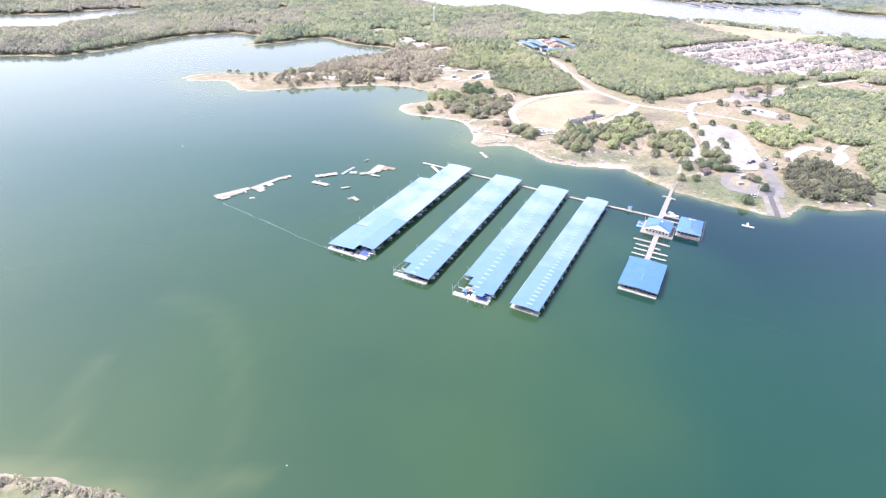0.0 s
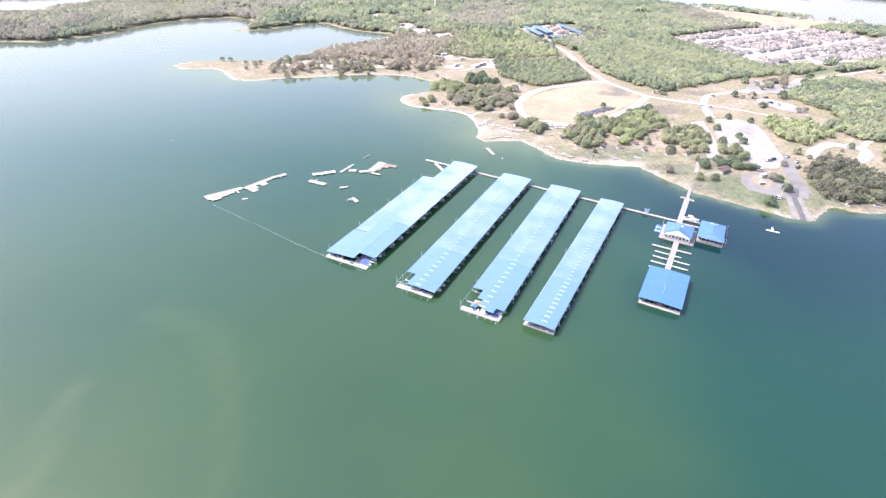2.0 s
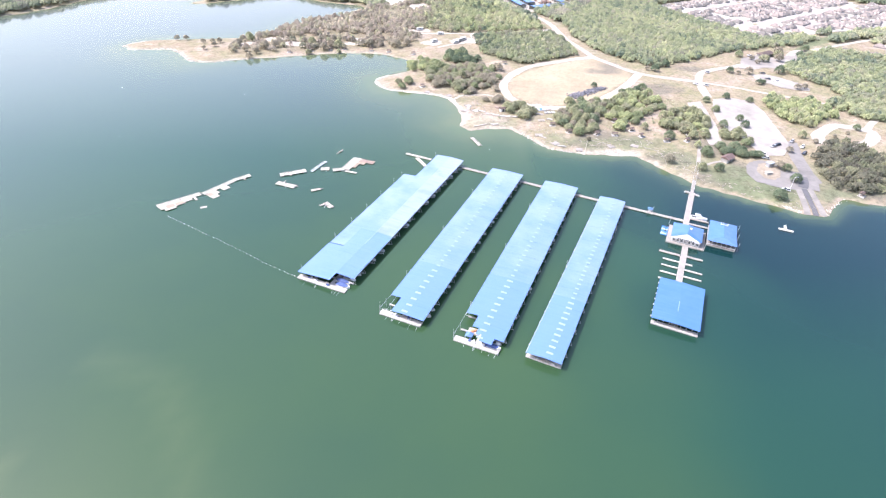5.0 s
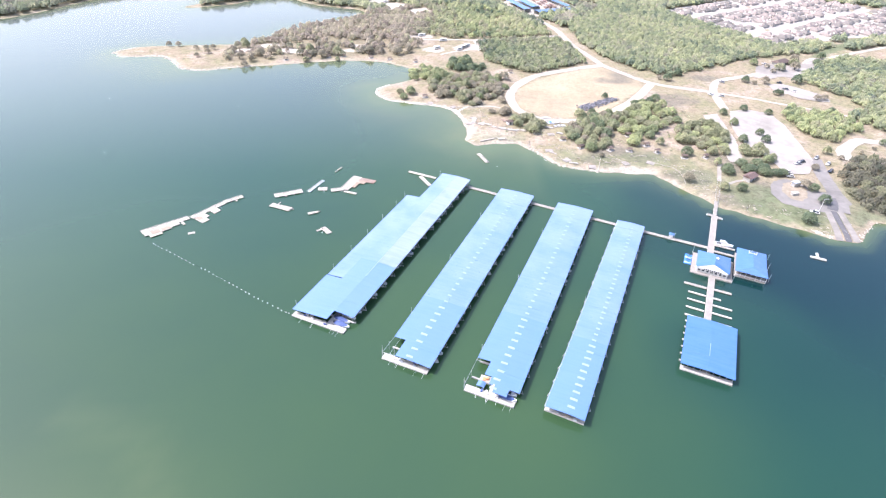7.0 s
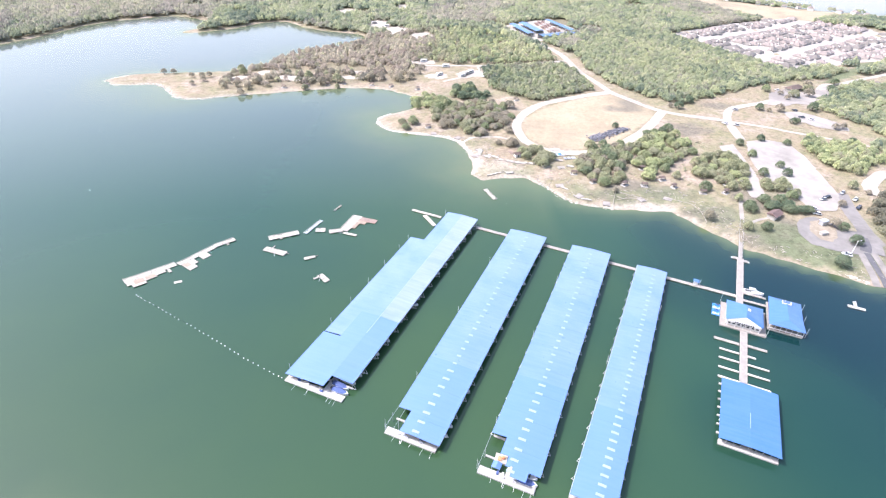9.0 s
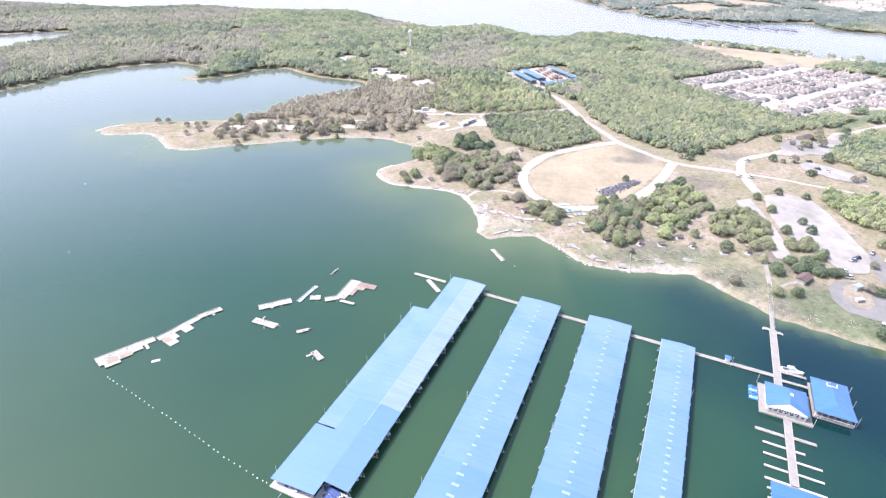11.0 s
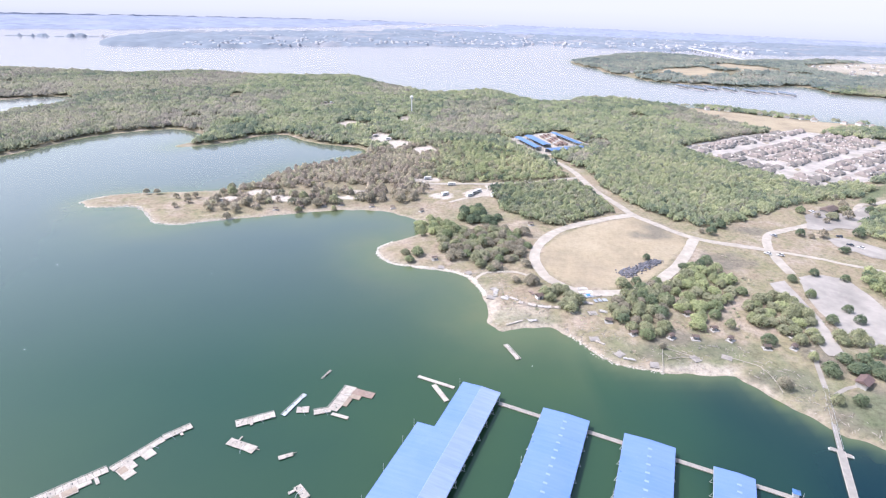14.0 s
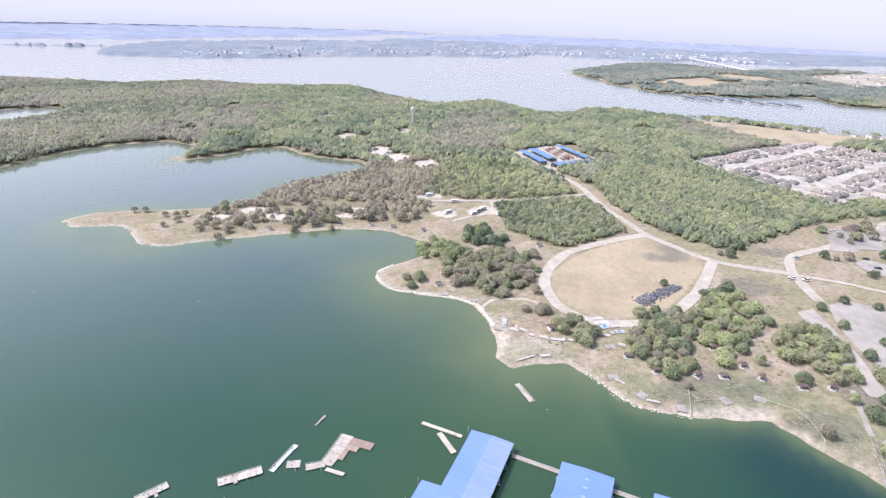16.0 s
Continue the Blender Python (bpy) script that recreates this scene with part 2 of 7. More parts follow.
NORTH_SHORE = [(-85, 786), (-105, 790), (-145, 809), (-178, 842), (-208, 831), (-230, 801), (-260, 779), (-285, 769), (-281, 784), (-268, 800), (-276, 836), (-303, 853),
               (-330, 857), (-394, 807), (-428, 722), (-471, 674), (-532, 665), (-760, 600), (-1500, 560), (-1900, 900), (-1300, 1380), (-833, 1375),
               (-698, 1360), (-602, 1340), (-483, 1410), (-356, 1375), (-224, 1390), (-158, 1400), (-82, 1290), (2, 1200), (60, 1210), (117, 1250), (165, 1160),
               (220, 1120), (287, 1180), (341, 1190), (409, 1130), (480, 1120), (540, 1085), (640, 1010), (690, 1000), (900, 960), (2600, 900)]
ARM = [(-1500, 980), (-760, 960), (-630, 1040), (-560, 1075), (-540, 1040), (-530, 990), (-557, 935), (-591, 870), (-650, 822), (-1500, 780)]
EAST_LAND = [(437, 1900), (443, 1791), (478, 1715), (465, 1635), (501, 1551), (526, 1474), (573, 1446), (646, 1440), (700, 1415), (779, 1425), (870, 1462), (893, 1420), (872, 1340), (943, 1302), (1300, 1260), (3000, 1200), (3800, 2000), (2300, 2250), (1650, 2165), (1454, 2250), (1280, 2117), (1220, 2184), (1066, 2084), (985, 2240), (879, 2320), (751, 2255), (600, 2100)]
FAR_SHORE = [(-992, 2018), (-907, 2009), (-764, 2000), (-614, 2040), (-469, 2124), (-397, 2205), (-68, 2346), (54, 2428), (248, 2435), (392, 2496), (481, 2681), (600, 2602), (791, 2589), (975, 2488), (1135, 2606), (1252, 2621),
             (1362, 2496), (1511, 2470), (2051, 2654), (2700, 2750), (3000, 3000), (2300, 3260), (1400, 3360), (600, 3460), (-60, 3570), (-150, 3560), (-279, 3240), (-459, 3122), (-664, 2987), (-922, 2817), (-1057, 2637), (-1097, 2324), (-1035, 2101)]
OUTER_SHORE = [(-2300, 2450), (-1698, 2620), (-1552, 2731), (-1327, 2792), (-1186, 3011), (-895, 3371), (-481, 3702), (-444, 3936), (-178, 4372), (41, 4450), (-178, 4850), (-900, 4750), (-1700, 4500), (-2600, 4050), (-3300, 3450)]
EAST_COUNTRY = [(-80, 3590), (600, 3440), (1400, 3340), (2300, 3240), (3000, 2980), (3150, 3600), (2300, 4200), (1500, 4600), (645, 4780), (503, 4395), (106, 4084)]
HOME_SPIT = [(-185, -600), (-190, -100), (-190, 20), (-186, 70), (-172, 92), (-150, 106), (-128, 106.8), (-119, 106.6), (-107, 104.0), (-97, 101.5), (-89, 99), (-85, 92), (-84, 82), (-85, 60), (-88, 20), (-92, -100), (-95, -600)]

LANDS = [smooth_line(PARK_SHORE + COVE_SHORE + NORTH_SHORE, 9.0, True)] + [smooth_line(o, 60.0, True) for o in (EAST_LAND,)] + [smooth_line(HOME_SPIT, 8.0, True)]
ARM_LINE = smooth_line(ARM, 25.0, True)


def shore_survey(x, y):
    """Metres inland from the nearest shore; negative over water."""
    best = np.full(x.shape, -1e9)
    for outline in LANDS:
        d = line_distance(x, y, outline, True)
        best = np.maximum(best, np.where(inside(x, y, outline), d, -d))
    d = line_distance(x, y, ARM_LINE, True)
    best = np.minimum(best, np.where(inside(x, y, ARM_LINE), -d, d))
    return best + 1.3 * waves(x, y, 23, 5, 2)


def land_height(x, y, d):
    bank = np.clip(d, 0, 5) * 0.22 + np.clip(d - 5, 0, 70) * 0.045 + np.clip(d - 75, 0, 500) * 0.009
    return np.where(d > 0, bank + 0.5 * waves(x, y, 60, 3) * np.clip(d / 40, 0, 1), np.maximum(d * 0.2, -4))


def shore_distance(x, y):
    """The same from the ground's own grid, between its points."""
    fx, fy = np.interp(x, gx, np.arange(len(gx))), np.interp(y, gy, np.arange(len(gy)))
    i, j = np.minimum(fx.astype(int), len(gx) - 2), np.minimum(fy.astype(int), len(gy) - 2)
    u, v = fx - i, fy - j
    return (1 - v) * ((1 - u) * SURVEY[j, i] + u * SURVEY[j, i + 1]) + v * ((1 - u) * SURVEY[j + 1, i] + u * SURVEY[j + 1, i + 1])


def spaced(first, last, fine0, fine1, step, growth):
    """Coordinates that are evenly close from fine0 to fine1 and ever wider beyond."""
    mid = list(np.arange(fine0, fine1 + step / 2, step))
    up, w = [mid[-1]], step
    while up[-1] < last:
        w *= growth
        up.append(up[-1] + w)
    down, w = [mid[0]], step
    while down[-1] > first:
        w *= growth
        down.append(down[-1] - w)
    return np.array(down[:0:-1] + mid + up[1:])


def grid_faces(nx, ny):
    i = (np.arange(ny - 1)[:, None] * nx + np.arange(nx - 1)[None]).ravel()
    return np.stack([i, i + 1, i + nx + 1, i + nx], 1)


# roads: centre lines and half widths
ROADS = {
    "main": ([(70, 846), (91, 825), (125, 727), (136, 684), (139, 635), (147, 594), (153, 567), (166, 544), (180, 524), (202, 512), (225, 503)], 3.0),
    "east": ([(222, 504), (240, 496), (254, 489), (269, 478), (330, 450), (420, 430)], 1.7),
    "loop": ([(153, 569), (121, 556), (86, 536), (67, 512), (59, 491), (59, 473), (63, 459), (76, 446), (96, 444), (118, 450), (142, 471), (160, 493), (180, 522)], 3.5),
    "camp": ([(137, 668), (115, 660), (87, 650), (60, 646), (41, 644), (11, 644), (-16, 642)], 2.4),
    "north": ([(224, 503), (232, 520), (242, 532), (260, 541), (282, 549), (300, 556)], 3.0),
    "lot": ([(225, 504), (221, 489), (217, 468)], 3.4),
    "lane": ([(9, 597), (23, 607), (38, 614), (45, 625), (44, 643)], 1.5),
    "pull": ([(23, 612), (31, 626), (38, 631), (45, 627)], 1.5),
    "track": ([(259, 390), (262, 397), (272, 406), (286, 415), (299, 411), (306, 405), (298, 393), (285, 384), (266, 383), (259, 390)], 4.0),
    "spur": ([(306, 410), (316, 420), (330, 432), (350, 446)], 2.4),
    "far lane": ([(345, 582), (362, 598), (378, 602), (420, 622), (480, 650)], 2.4),
}
ROAD_LINES = {k: (smooth_line(p, 5.0), w) for k, (p, w) in ROADS.items()}
OVAL = smooth_line([(153, 565), (121, 551), (89, 531), (71, 508), (64, 490), (64, 474), (68, 463), (80, 452), (98, 450), (116, 456), (137, 474), (154, 494), (174, 522), (163, 544)], 5.0, True)
LOT = np.array([(218, 463), (234, 468), (248, 462), (247, 440), (238, 398), (235, 383), (223, 368), (208, 368), (208, 379), (202, 404), (204, 424), (208, 439)], float)
SIDE_LOT = np.array([(195, 455), (207, 459), (199, 413), (189, 381), (181, 383), (187, 419)], float)
UPPER_LOT = np.array([(280, 524), (277, 511), (289, 494), (299, 488), (310, 486), (314, 493), (310, 506), (302, 517), (293, 526)], float)
NORTH_LOT = np.array([(277, 542), (293, 570), (312, 584), (328, 585), (325, 572), (349, 586), (363, 594), (352, 568), (334, 554), (318, 542), (302, 544), (291, 538)], float)
HOUSING = np.array([(285, 791), (395, 865), (507, 918), (590, 860), (720, 800), (640, 730), (560, 700), (450, 678), (352, 640), (324, 690)], float)
STORAGE = np.array([(90, 822), (157, 872), (190, 790), (114, 740)], float)
FIELD = np.array([(426, 1130), (492, 1078), (540, 1040), (610, 1015), (760, 960), (740, 925), (590, 938), (512, 880), (482, 872), (455, 915), (420, 1020)], float)
GREEN_STRIP = np.array([(362, 604), (392, 631), (433, 662), (464, 681), (520, 706), (526, 692), (473, 673), (436, 646), (398, 621), (372, 605)], float)

# bare bright ground: camp sites and yards in the woods (x, y, half lengths)
CAMPS = [(-155, 1022, 15, 26), (-62, 820, 15, 26), (-40, 795, 14, 22), (-10, 768, 12, 18), (-110, 888, 13, 22), (-33, 930, 10, 22), (37, 621, 13, 9), (4, 612, 10, 7), (-149, 617, 12, 8), (-128, 602, 14, 6), (-76, 607, 11, 4), (-10, 655, 13, 6), (-66, 622, 6, 4), (-170, 600, 9, 6), (-300, 1010, 14, 6), (-430, 1060, 22, 9), (70, 838, 9, 6), (200, 820, 14, 10), (-210, 1290, 40, 9)]


def in_camps(x, y):
    out = np.zeros(np.shape(x), bool)
    for a, b, c, d in CAMPS:
        out |= ((x - a) / c) ** 2 + ((y - b) / d) ** 2 < 1 + 0.4 * waves(x, y, 14, 8, 2)
    return out


# woods: outline, share of bare greyish trees
WOODS = [
    ([(-184, 566), (-178, 629), (-150, 668), (-126, 702), (-85, 728), (-60, 770), (-6, 800), (60, 800), (122, 692), (126, 668), (88, 657), (41, 643), (0, 656), (-18, 590), (-62, 595), (-110, 584), (-143, 577)], 0.75),
    ([(46, 630), (86, 647), (129, 652), (140, 600), (138, 576), (112, 560), (85, 543), (68, 552), (50, 580)], 0.15),
    ([(256, 460), (268, 469), (277, 459), (296, 456), (303, 440), (297, 430), (281, 424), (269, 410), (257, 416), (253, 427), (253, 446)], 0.0),
    ([(235, 352), (247, 376), (260, 383), (271, 385), (285, 374), (292, 349), (277, 326), (245, 323), (232, 327), (235, 344)], 0.9),
    ([(309, 530), (320, 545), (348, 571), (387, 599), (403, 603), (440, 580), (640, 520), (640, 380), (380, 400), (352, 440), (341, 453), (329, 472), (330, 483), (329, 497), (322, 506), (318, 526)], 0.05),
    ([(150, 712), (150, 640), (158, 600), (172, 566), (203, 538), (224, 552), (273, 581), (330, 606), (390, 622), (415, 640), (400, 655), (341, 690), (283, 785), (240, 900), (200, 780)], 0.05),
    ([(302, 458), (321, 469), (336, 468), (352, 440), (352, 422), (320, 424), (312, 433), (307, 448)], 0.05),
    ([(318, 408), (352, 420), (380, 398), (330, 345), (300, 330), (292, 340), (302, 372)], 0.05),
]
WOOD_LINES = [(np.array(o, float), bare) for o, bare in WOODS]


def in_clearing(x, y, grow=0.0):
    """Ground that is kept open beyond the park: lots, sheds, houses, the hay field and the roads."""
    open_ = np.zeros(x.shape, bool)
    for o in (HOUSING, STORAGE, FIELD, UPPER_LOT, NORTH_LOT, GREEN_STRIP):
        open_ |= inside(x, y, o)
    open_ |= in_camps(x, y)
    for line, w in ROAD_LINES.values():
        open_ |= line_distance(x, y, line) < w + 3.0 + grow
    return open_


# ---- ground and water materials ----
def ground_material():
    m, n, l, b = material("dry grass, bare soil and sand", 0.95, spec=0.2)
    fine, mid, wide = noise_node(n, l, 0.6, 6, 0.7), noise_node(n, l, 0.09, 5, 0.65), noise_node(n, l, 0.02, 4)
    dry = ramp(n, l, mid, [(0.3, (0.186, 0.151, 0.108)), (0.5, (0.214, 0.176, 0.129)), (0.7, (0.168, 0.141, 0.098))])
    green = ramp(n, l, fine, [(0.3, (0.100, 0.115, 0.050)), (0.7, (0.165, 0.160, 0.085))])
    bare = ramp(n, l, fine, [(0.3, (0.230, 0.190, 0.155)), (0.7, (0.290, 0.250, 0.210))])
    sand = ramp(n, l, fine, [(0.3, (0.225, 0.193, 0.152)), (0.7, (0.280, 0.250, 0.205))])
    floor = ramp(n, l, fine, [(0.3, (0.105, 0.098, 0.060)), (0.7, (0.175, 0.155, 0.105))])
    patch = ramp(n, l, math_node(n, l, "ADD", math_node(n, l, "MULTIPLY", mid, 0.6), math_node(n, l, "MULTIPLY", wide, 0.4)), [(0.46, (0, 0, 0)), (0.58, (1, 1, 1))])
    c = mix(n, l, math_node(n, l, "MULTIPLY", patch, 0.5), dry, green)
    soil = ramp(n, l, noise_node(n, l, 0.05, 6, 0.7), [(0.5, (0, 0, 0)), (0.62, (1, 1, 1))])
    c = mix(n, l, math_node(n, l, "MULTIPLY", soil, 0.7), c, bare)
    turf = ramp(n, l, noise_node(n, l, 0.028, 4, 0.6), [(0.44, (0, 0, 0)), (0.60, (1, 1, 1))])
    c = mix(n, l, math_node(n, l, "MULTIPLY", turf, 0.22), c, ramp(n, l, fine, [(0.3, (0.105, 0.125, 0.06)), (0.7, (0.17, 0.18, 0.095))]))
    worn = ramp(n, l, noise_node(n, l, 0.022, 5, 0.6), [(0.32, (0.19, 0.16, 0.115)), (0.48, (0.25, 0.21, 0.145)), (0.7, (0.285, 0.245, 0.175))])
    c = mix(n, l, attribute(n, "hay"), c, worn)
    c = mix(n, l, attribute(n, "floor"), c, floor)
    c = mix(n, l, attribute(n, "sand"), c, sand)
    c = mix(n, l, attribute(n, "camp"), c, ramp(n, l, fine, [(0.3, (0.29, 0.262, 0.225)), (0.7, (0.40, 0.368, 0.325))]))
    c = mix(n, l, attribute(n, "ash_shade"), c, ramp(n, l, mid, [(0.3, (0.100, 0.092, 0.072)), (0.7, (0.150, 0.135, 0.108))]))
    c = mix(n, l, math_node(n, l, "MULTIPLY", attribute(n, "lawn"), 0.85), c, ramp(n, l, mid, [(0.3, (0.076, 0.096, 0.050)), (0.7, (0.116, 0.136, 0.077))]))
    l.new(c, b.inputs["Base Color"])
    grit = ramp(n, l, noise_node(n, l, 0.35, 6, 0.8), [(0.36, (0.52, 0.52, 0.50)), (0.50, (0.98, 0.98, 0.97)), (0.66, (1.28, 1.26, 1.22))])
    c = mix(n, l, math_node(n, l, "SUBTRACT", 0.8, math_node(n, l, "MULTIPLY", attribute(n, "hay"), 0.5)), c, grit, "MULTIPLY")
    l.new(c, b.inputs["Base Color"])
    bump(n, l, b, fine, 0.8, 0.4)
    return m


def water_material():
    m, n, l, b = material("green lake water", 0.06, spec=0.58)
    b.inputs["IOR"].default_value = 1.333
    wide = noise_node(n, l, 0.007, 4, 0.5)
    green = ramp(n, l, wide, [(0.35, (0.0180, 0.0440, 0.0235)), (0.65, (0.0255, 0.0540, 0.0222))])
    clear = ramp(n, l, wide, [(0.35, (0.0080, 0.0335, 0.0242)), (0.65, (0.0110, 0.0395, 0.0250))])
    c = mix(n, l, attribute(n, "clear"), green, clear)
    # pale grey put into far water's colour for haze and sky reflection
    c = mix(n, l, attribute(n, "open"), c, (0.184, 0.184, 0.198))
    # cloud shade put into the water's base colour
    c = mix(n, l, attribute(n, "darker"), c, (0.0020, 0.0150, 0.0190))
    silt = ramp(n, l, noise_node(n, l, 0.03, 4), [(0.3, (0.066, 0.092, 0.043)), (0.7, (0.092, 0.104, 0.048))])
    c = mix(n, l, attribute(n, "shallow"), c, silt)
    l.new(c, b.inputs["Base Color"])
    ripples = math_node(n, l, "ADD", noise_node(n, l, 0.9, 4, 0.6), math_node(n, l, "MULTIPLY", noise_node(n, l, 0.12, 3), 2.0))
    bump(n, l, b, ripples, 0.035, 0.15)
    calmer = math_node(n, l, "SUBTRACT", 1.0, math_node(n, l, "MULTIPLY", attribute(n, "open"), 3.0), True)
    l.new(math_node(n, l, "MULTIPLY", calmer, 0.035), b.inputs["Normal"].links[0].from_node.inputs["Strength"])
    calm = ramp(n, l, noise_node(n, l, 0.012, 4), [(0.35, (0.03,) * 3), (0.7, (0.11,) * 3)])
    l.new(mix(n, l, attribute(n, "open"), calm, (0.16, 0.16, 0.16)), b.inputs["Roughness"])
    return m


M_GROUND, M_WATER = ground_material(), water_material()
M_ROAD = plain("pale caliche gravel", (0.290, 0.264, 0.222), 0.95, vary=0.2, scale=0.2, dirt=(0.225, 0.197, 0.155))
M_LOT = plain("sun-bleached concrete", (0.234, 0.217, 0.192), 0.9, vary=0.2, scale=0.1, dirt=(0.14, 0.128, 0.115))
M_RAMP = plain("grooved grey concrete", (0.150, 0.142, 0.132), 0.9, vary=0.14, scale=0.2, dirt=(0.09, 0.085, 0.08))

# ---- ground: one sheet to the horizon ----
gx, gy = spaced(-4700, 4700, -290, 320, 3.2, 1.06), spaced(-650, 4800, 295, 610, 2.7, 1.055)
gy = np.unique(np.concatenate([gy[(gy < 78) | (gy > 116)], np.arange(80, 114, 2.0)]))
X, Y = [a.ravel() for a in np.meshgrid(gx, gy)]
D = shore_survey(X, Y)
SURVEY = D.reshape(len(gy), len(gx))
Z = land_height(X, Y, D)
woody = np.zeros(X.shape)
for outline, bare in WOOD_LINES:
    woody = np.maximum(woody, inside(X, Y, outline) * (1 - 0.6 * bare))
woody = np.maximum(woody, ((Y > 780) | (X < -290)) & ~in_clearing(X, Y) & (D > 6))
FAR_FIELDS = [np.array(o, float) for o in ([(816, 1832), (947, 1950), (1021, 1887), (1040, 1792), (970, 1691), (879, 1700)], [(646, 1715), (799, 1799), (809, 1621), (683, 1561), (617, 1623)], [(1215, 1971), (1689, 2213), (1500, 1850), (1200, 1616), (1109, 1619), (1134, 1695), (1126, 1797)])]
hay = np.clip(inside(X, Y, OVAL) * 0.9 + inside(X, Y, FIELD) * 1.0, 0, 1)
for outline in FAR_FIELDS[:2]:
    hay = np.maximum(hay, inside(X, Y, outline))
woody = woody * (hay < 0.5)
sand_edge = np.clip(1 - (D - 1.0) / (3.6 + 2.6 * waves(X, Y, 70, 9, 2)), 0, 1) * (Y < 700) * 0.9
sand_edge *= np.where((X > 125) & (Y < 420), np.clip(1 - (X - 125) / 30, 0.25, 1), 1)
sand_edge = np.maximum(sand_edge, in_camps(X, Y) * 0.85)
camp_ground = in_camps(X, Y) * 0.9
for a, b, c, d, share in ((112, 376, 22, 5.5, 0.5), (38, 424, 19, 12, 0.32), (24, 432, 6, 20, 0.4), (140, 362, 7, 6, 0.3)):
    camp_ground = np.maximum(camp_ground, share * np.clip(1.4 - ((X - a) / c) ** 2 - ((Y - b) / d) ** 2 + 0.4 * waves(X, Y, 12, 27, 2), 0, 1) * (D > 0.3))
camp_ground = np.maximum(camp_ground, inside(X, Y, FAR_FIELDS[2]) * (0.55 + 0.4 * waves(X, Y, 120, 35, 2)))
lawn = np.maximum(inside(X, Y, GREEN_STRIP), (Y < 103 - 3 * waves(X, Y, 12, 4, 2)) * (D > 4) * (Y > -100) * (X < 0) * 0.8)
# green turf; patches by the ramp also stand in for cloud shade
for a, b, c, d, share in ((84, 390, 16, 12, 0.6), (104, 386, 12, 10, 0.7), (132, 388, 28, 10, 0.65), (160, 362, 18, 16, 0.55), (190, 328, 34, 20, 1.0), (176, 346, 18, 14, 0.8), (228, 322, 16, 12, 0.8), (150, 372, 16, 12, 0.5), (46, 418, 20, 4, 0.5), (40, 566, 40, 14, 0.35), (20, 460, 20, 12, 0.25), (232, 345, 14, 20, 0.5), (280, 335, 60, 16, 0.5)):
    lawn = np.maximum(lawn, share * np.clip(1.3 - ((X - a) / c) ** 2 - ((Y - b) / d) ** 2 + 0.6 * waves(X, Y, 16, 29, 3), 0, 1) * (D > 2.5))
# grey dry grass, and cloud shade painted on the ground round the ramp
ash_shade = np.zeros(X.shape)
for a, b, c, d in ((186, 486, 17, 14), (161, 540, 12, 14), (150, 528, 16, 8), (112, 398, 14, 9), (100, 388, 16, 7), (232, 538, 16, 9), (170, 340, 24, 14), (150, 366, 18, 10), (130, 392, 16, 8), (200, 325, 20, 8), (250, 325, 30, 14), (290, 325, 40, 14), (188, 352, 14, 8), (182, 383, 12, 16)):
    ash_shade = np.maximum(ash_shade, 0.85 * np.clip(1.3 - ((X - a) / c) ** 2 - ((Y - b) / d) ** 2 + 0.5 * waves(X, Y, 18, 19, 3), 0, 1) * (D > 3))
me = big_mesh("ground", np.stack([X, Y, Z], 1), grid_faces(len(gx), len(gy)), M_GROUND, sand=sand_edge, floor=woody, hay=hay, lawn=lawn, ash_shade=ash_shade, camp=camp_ground)
me.shade_smooth()
ground = tagged(new("ground", me), "dry grass, bare soil and sandy banks round the lake", "ground", kind="structure")

wx, wy = spaced(-4700, 4700, -300, 320, 7.0, 1.08), spaced(-650, 4800, 80, 620, 7.0, 1.08)
WX, WY = [a.ravel() for a in np.meshgrid(wx, wy)]
WD = -shore_distance(WX, WY)
reach = 15 + 7 * waves(WX, WY, 110, 21, 2) + 9 * np.clip(1 - np.hypot(WX - 0, WY - 455) / 130, 0, 1) + 22 * np.clip(1 - np.hypot(WX + 28, WY - 512) / 60, 0, 1) + 16 * np.clip(1 - np.hypot(WX + 240, WY - 560) / 70, 0, 1)
reach = np.where((WX > 60) & (WY < 430), 6 - 2.5 * np.clip((WX - 120) / 40, 0, 1), np.where(WY < 220, 4.0, np.clip(reach, 6, 40)))
shallow = np.exp(-np.clip(WD, 0, None) / reach) * 0.9
# drifting silt: two faint curved plumes off the near bank
for plume, width, share in ((smooth_line([(-124, 114), (-125.4, 120), (-127, 130), (-129.4, 140), (-130, 148), (-132.5, 158)], 5.0), 5, 0.22), (smooth_line([(-67.6, 118), (-70, 131), (-74.7, 146.6), (-80, 161), (-88.5, 177), (-99.7, 191), (-124, 200)], 5.0), 6, 0.13), (smooth_line([(-82, 116), (-95, 122), (-108, 150)], 5.0), 26, 0.05), (smooth_line([(-100, 106), (-84, 103), (-72, 103), (-58, 108)], 5.0), 5, 0.35)):
    shallow = np.maximum(shallow, share * np.exp(-((line_distance(WX, WY, plume) / width) ** 2)))
clear = np.clip((WX - 0.12 * WY + 10 + 40 * waves(WX, WY, 190, 33, 2)) / 110, 0, 1) * np.clip(1.6 - WY / 400, 0, 1)
clear = np.maximum(clear, np.clip((WY - 420) / 300, 0, 0.8))
clear = np.maximum(clear, np.clip((WY - 230) / 150, 0, 0.85) * np.clip((-WX - 10) / 90, 0, 1))
# where the painted cloud shade lies, off the right bank
darker = np.clip((WX - 80 + 20 * waves(WX, WY, 90, 23, 2)) / 75, 0, 1) * np.clip((WY - 175) / 85, 0.1, 1) * (WY < 420) * np.clip(WD / 7, 0, 1)
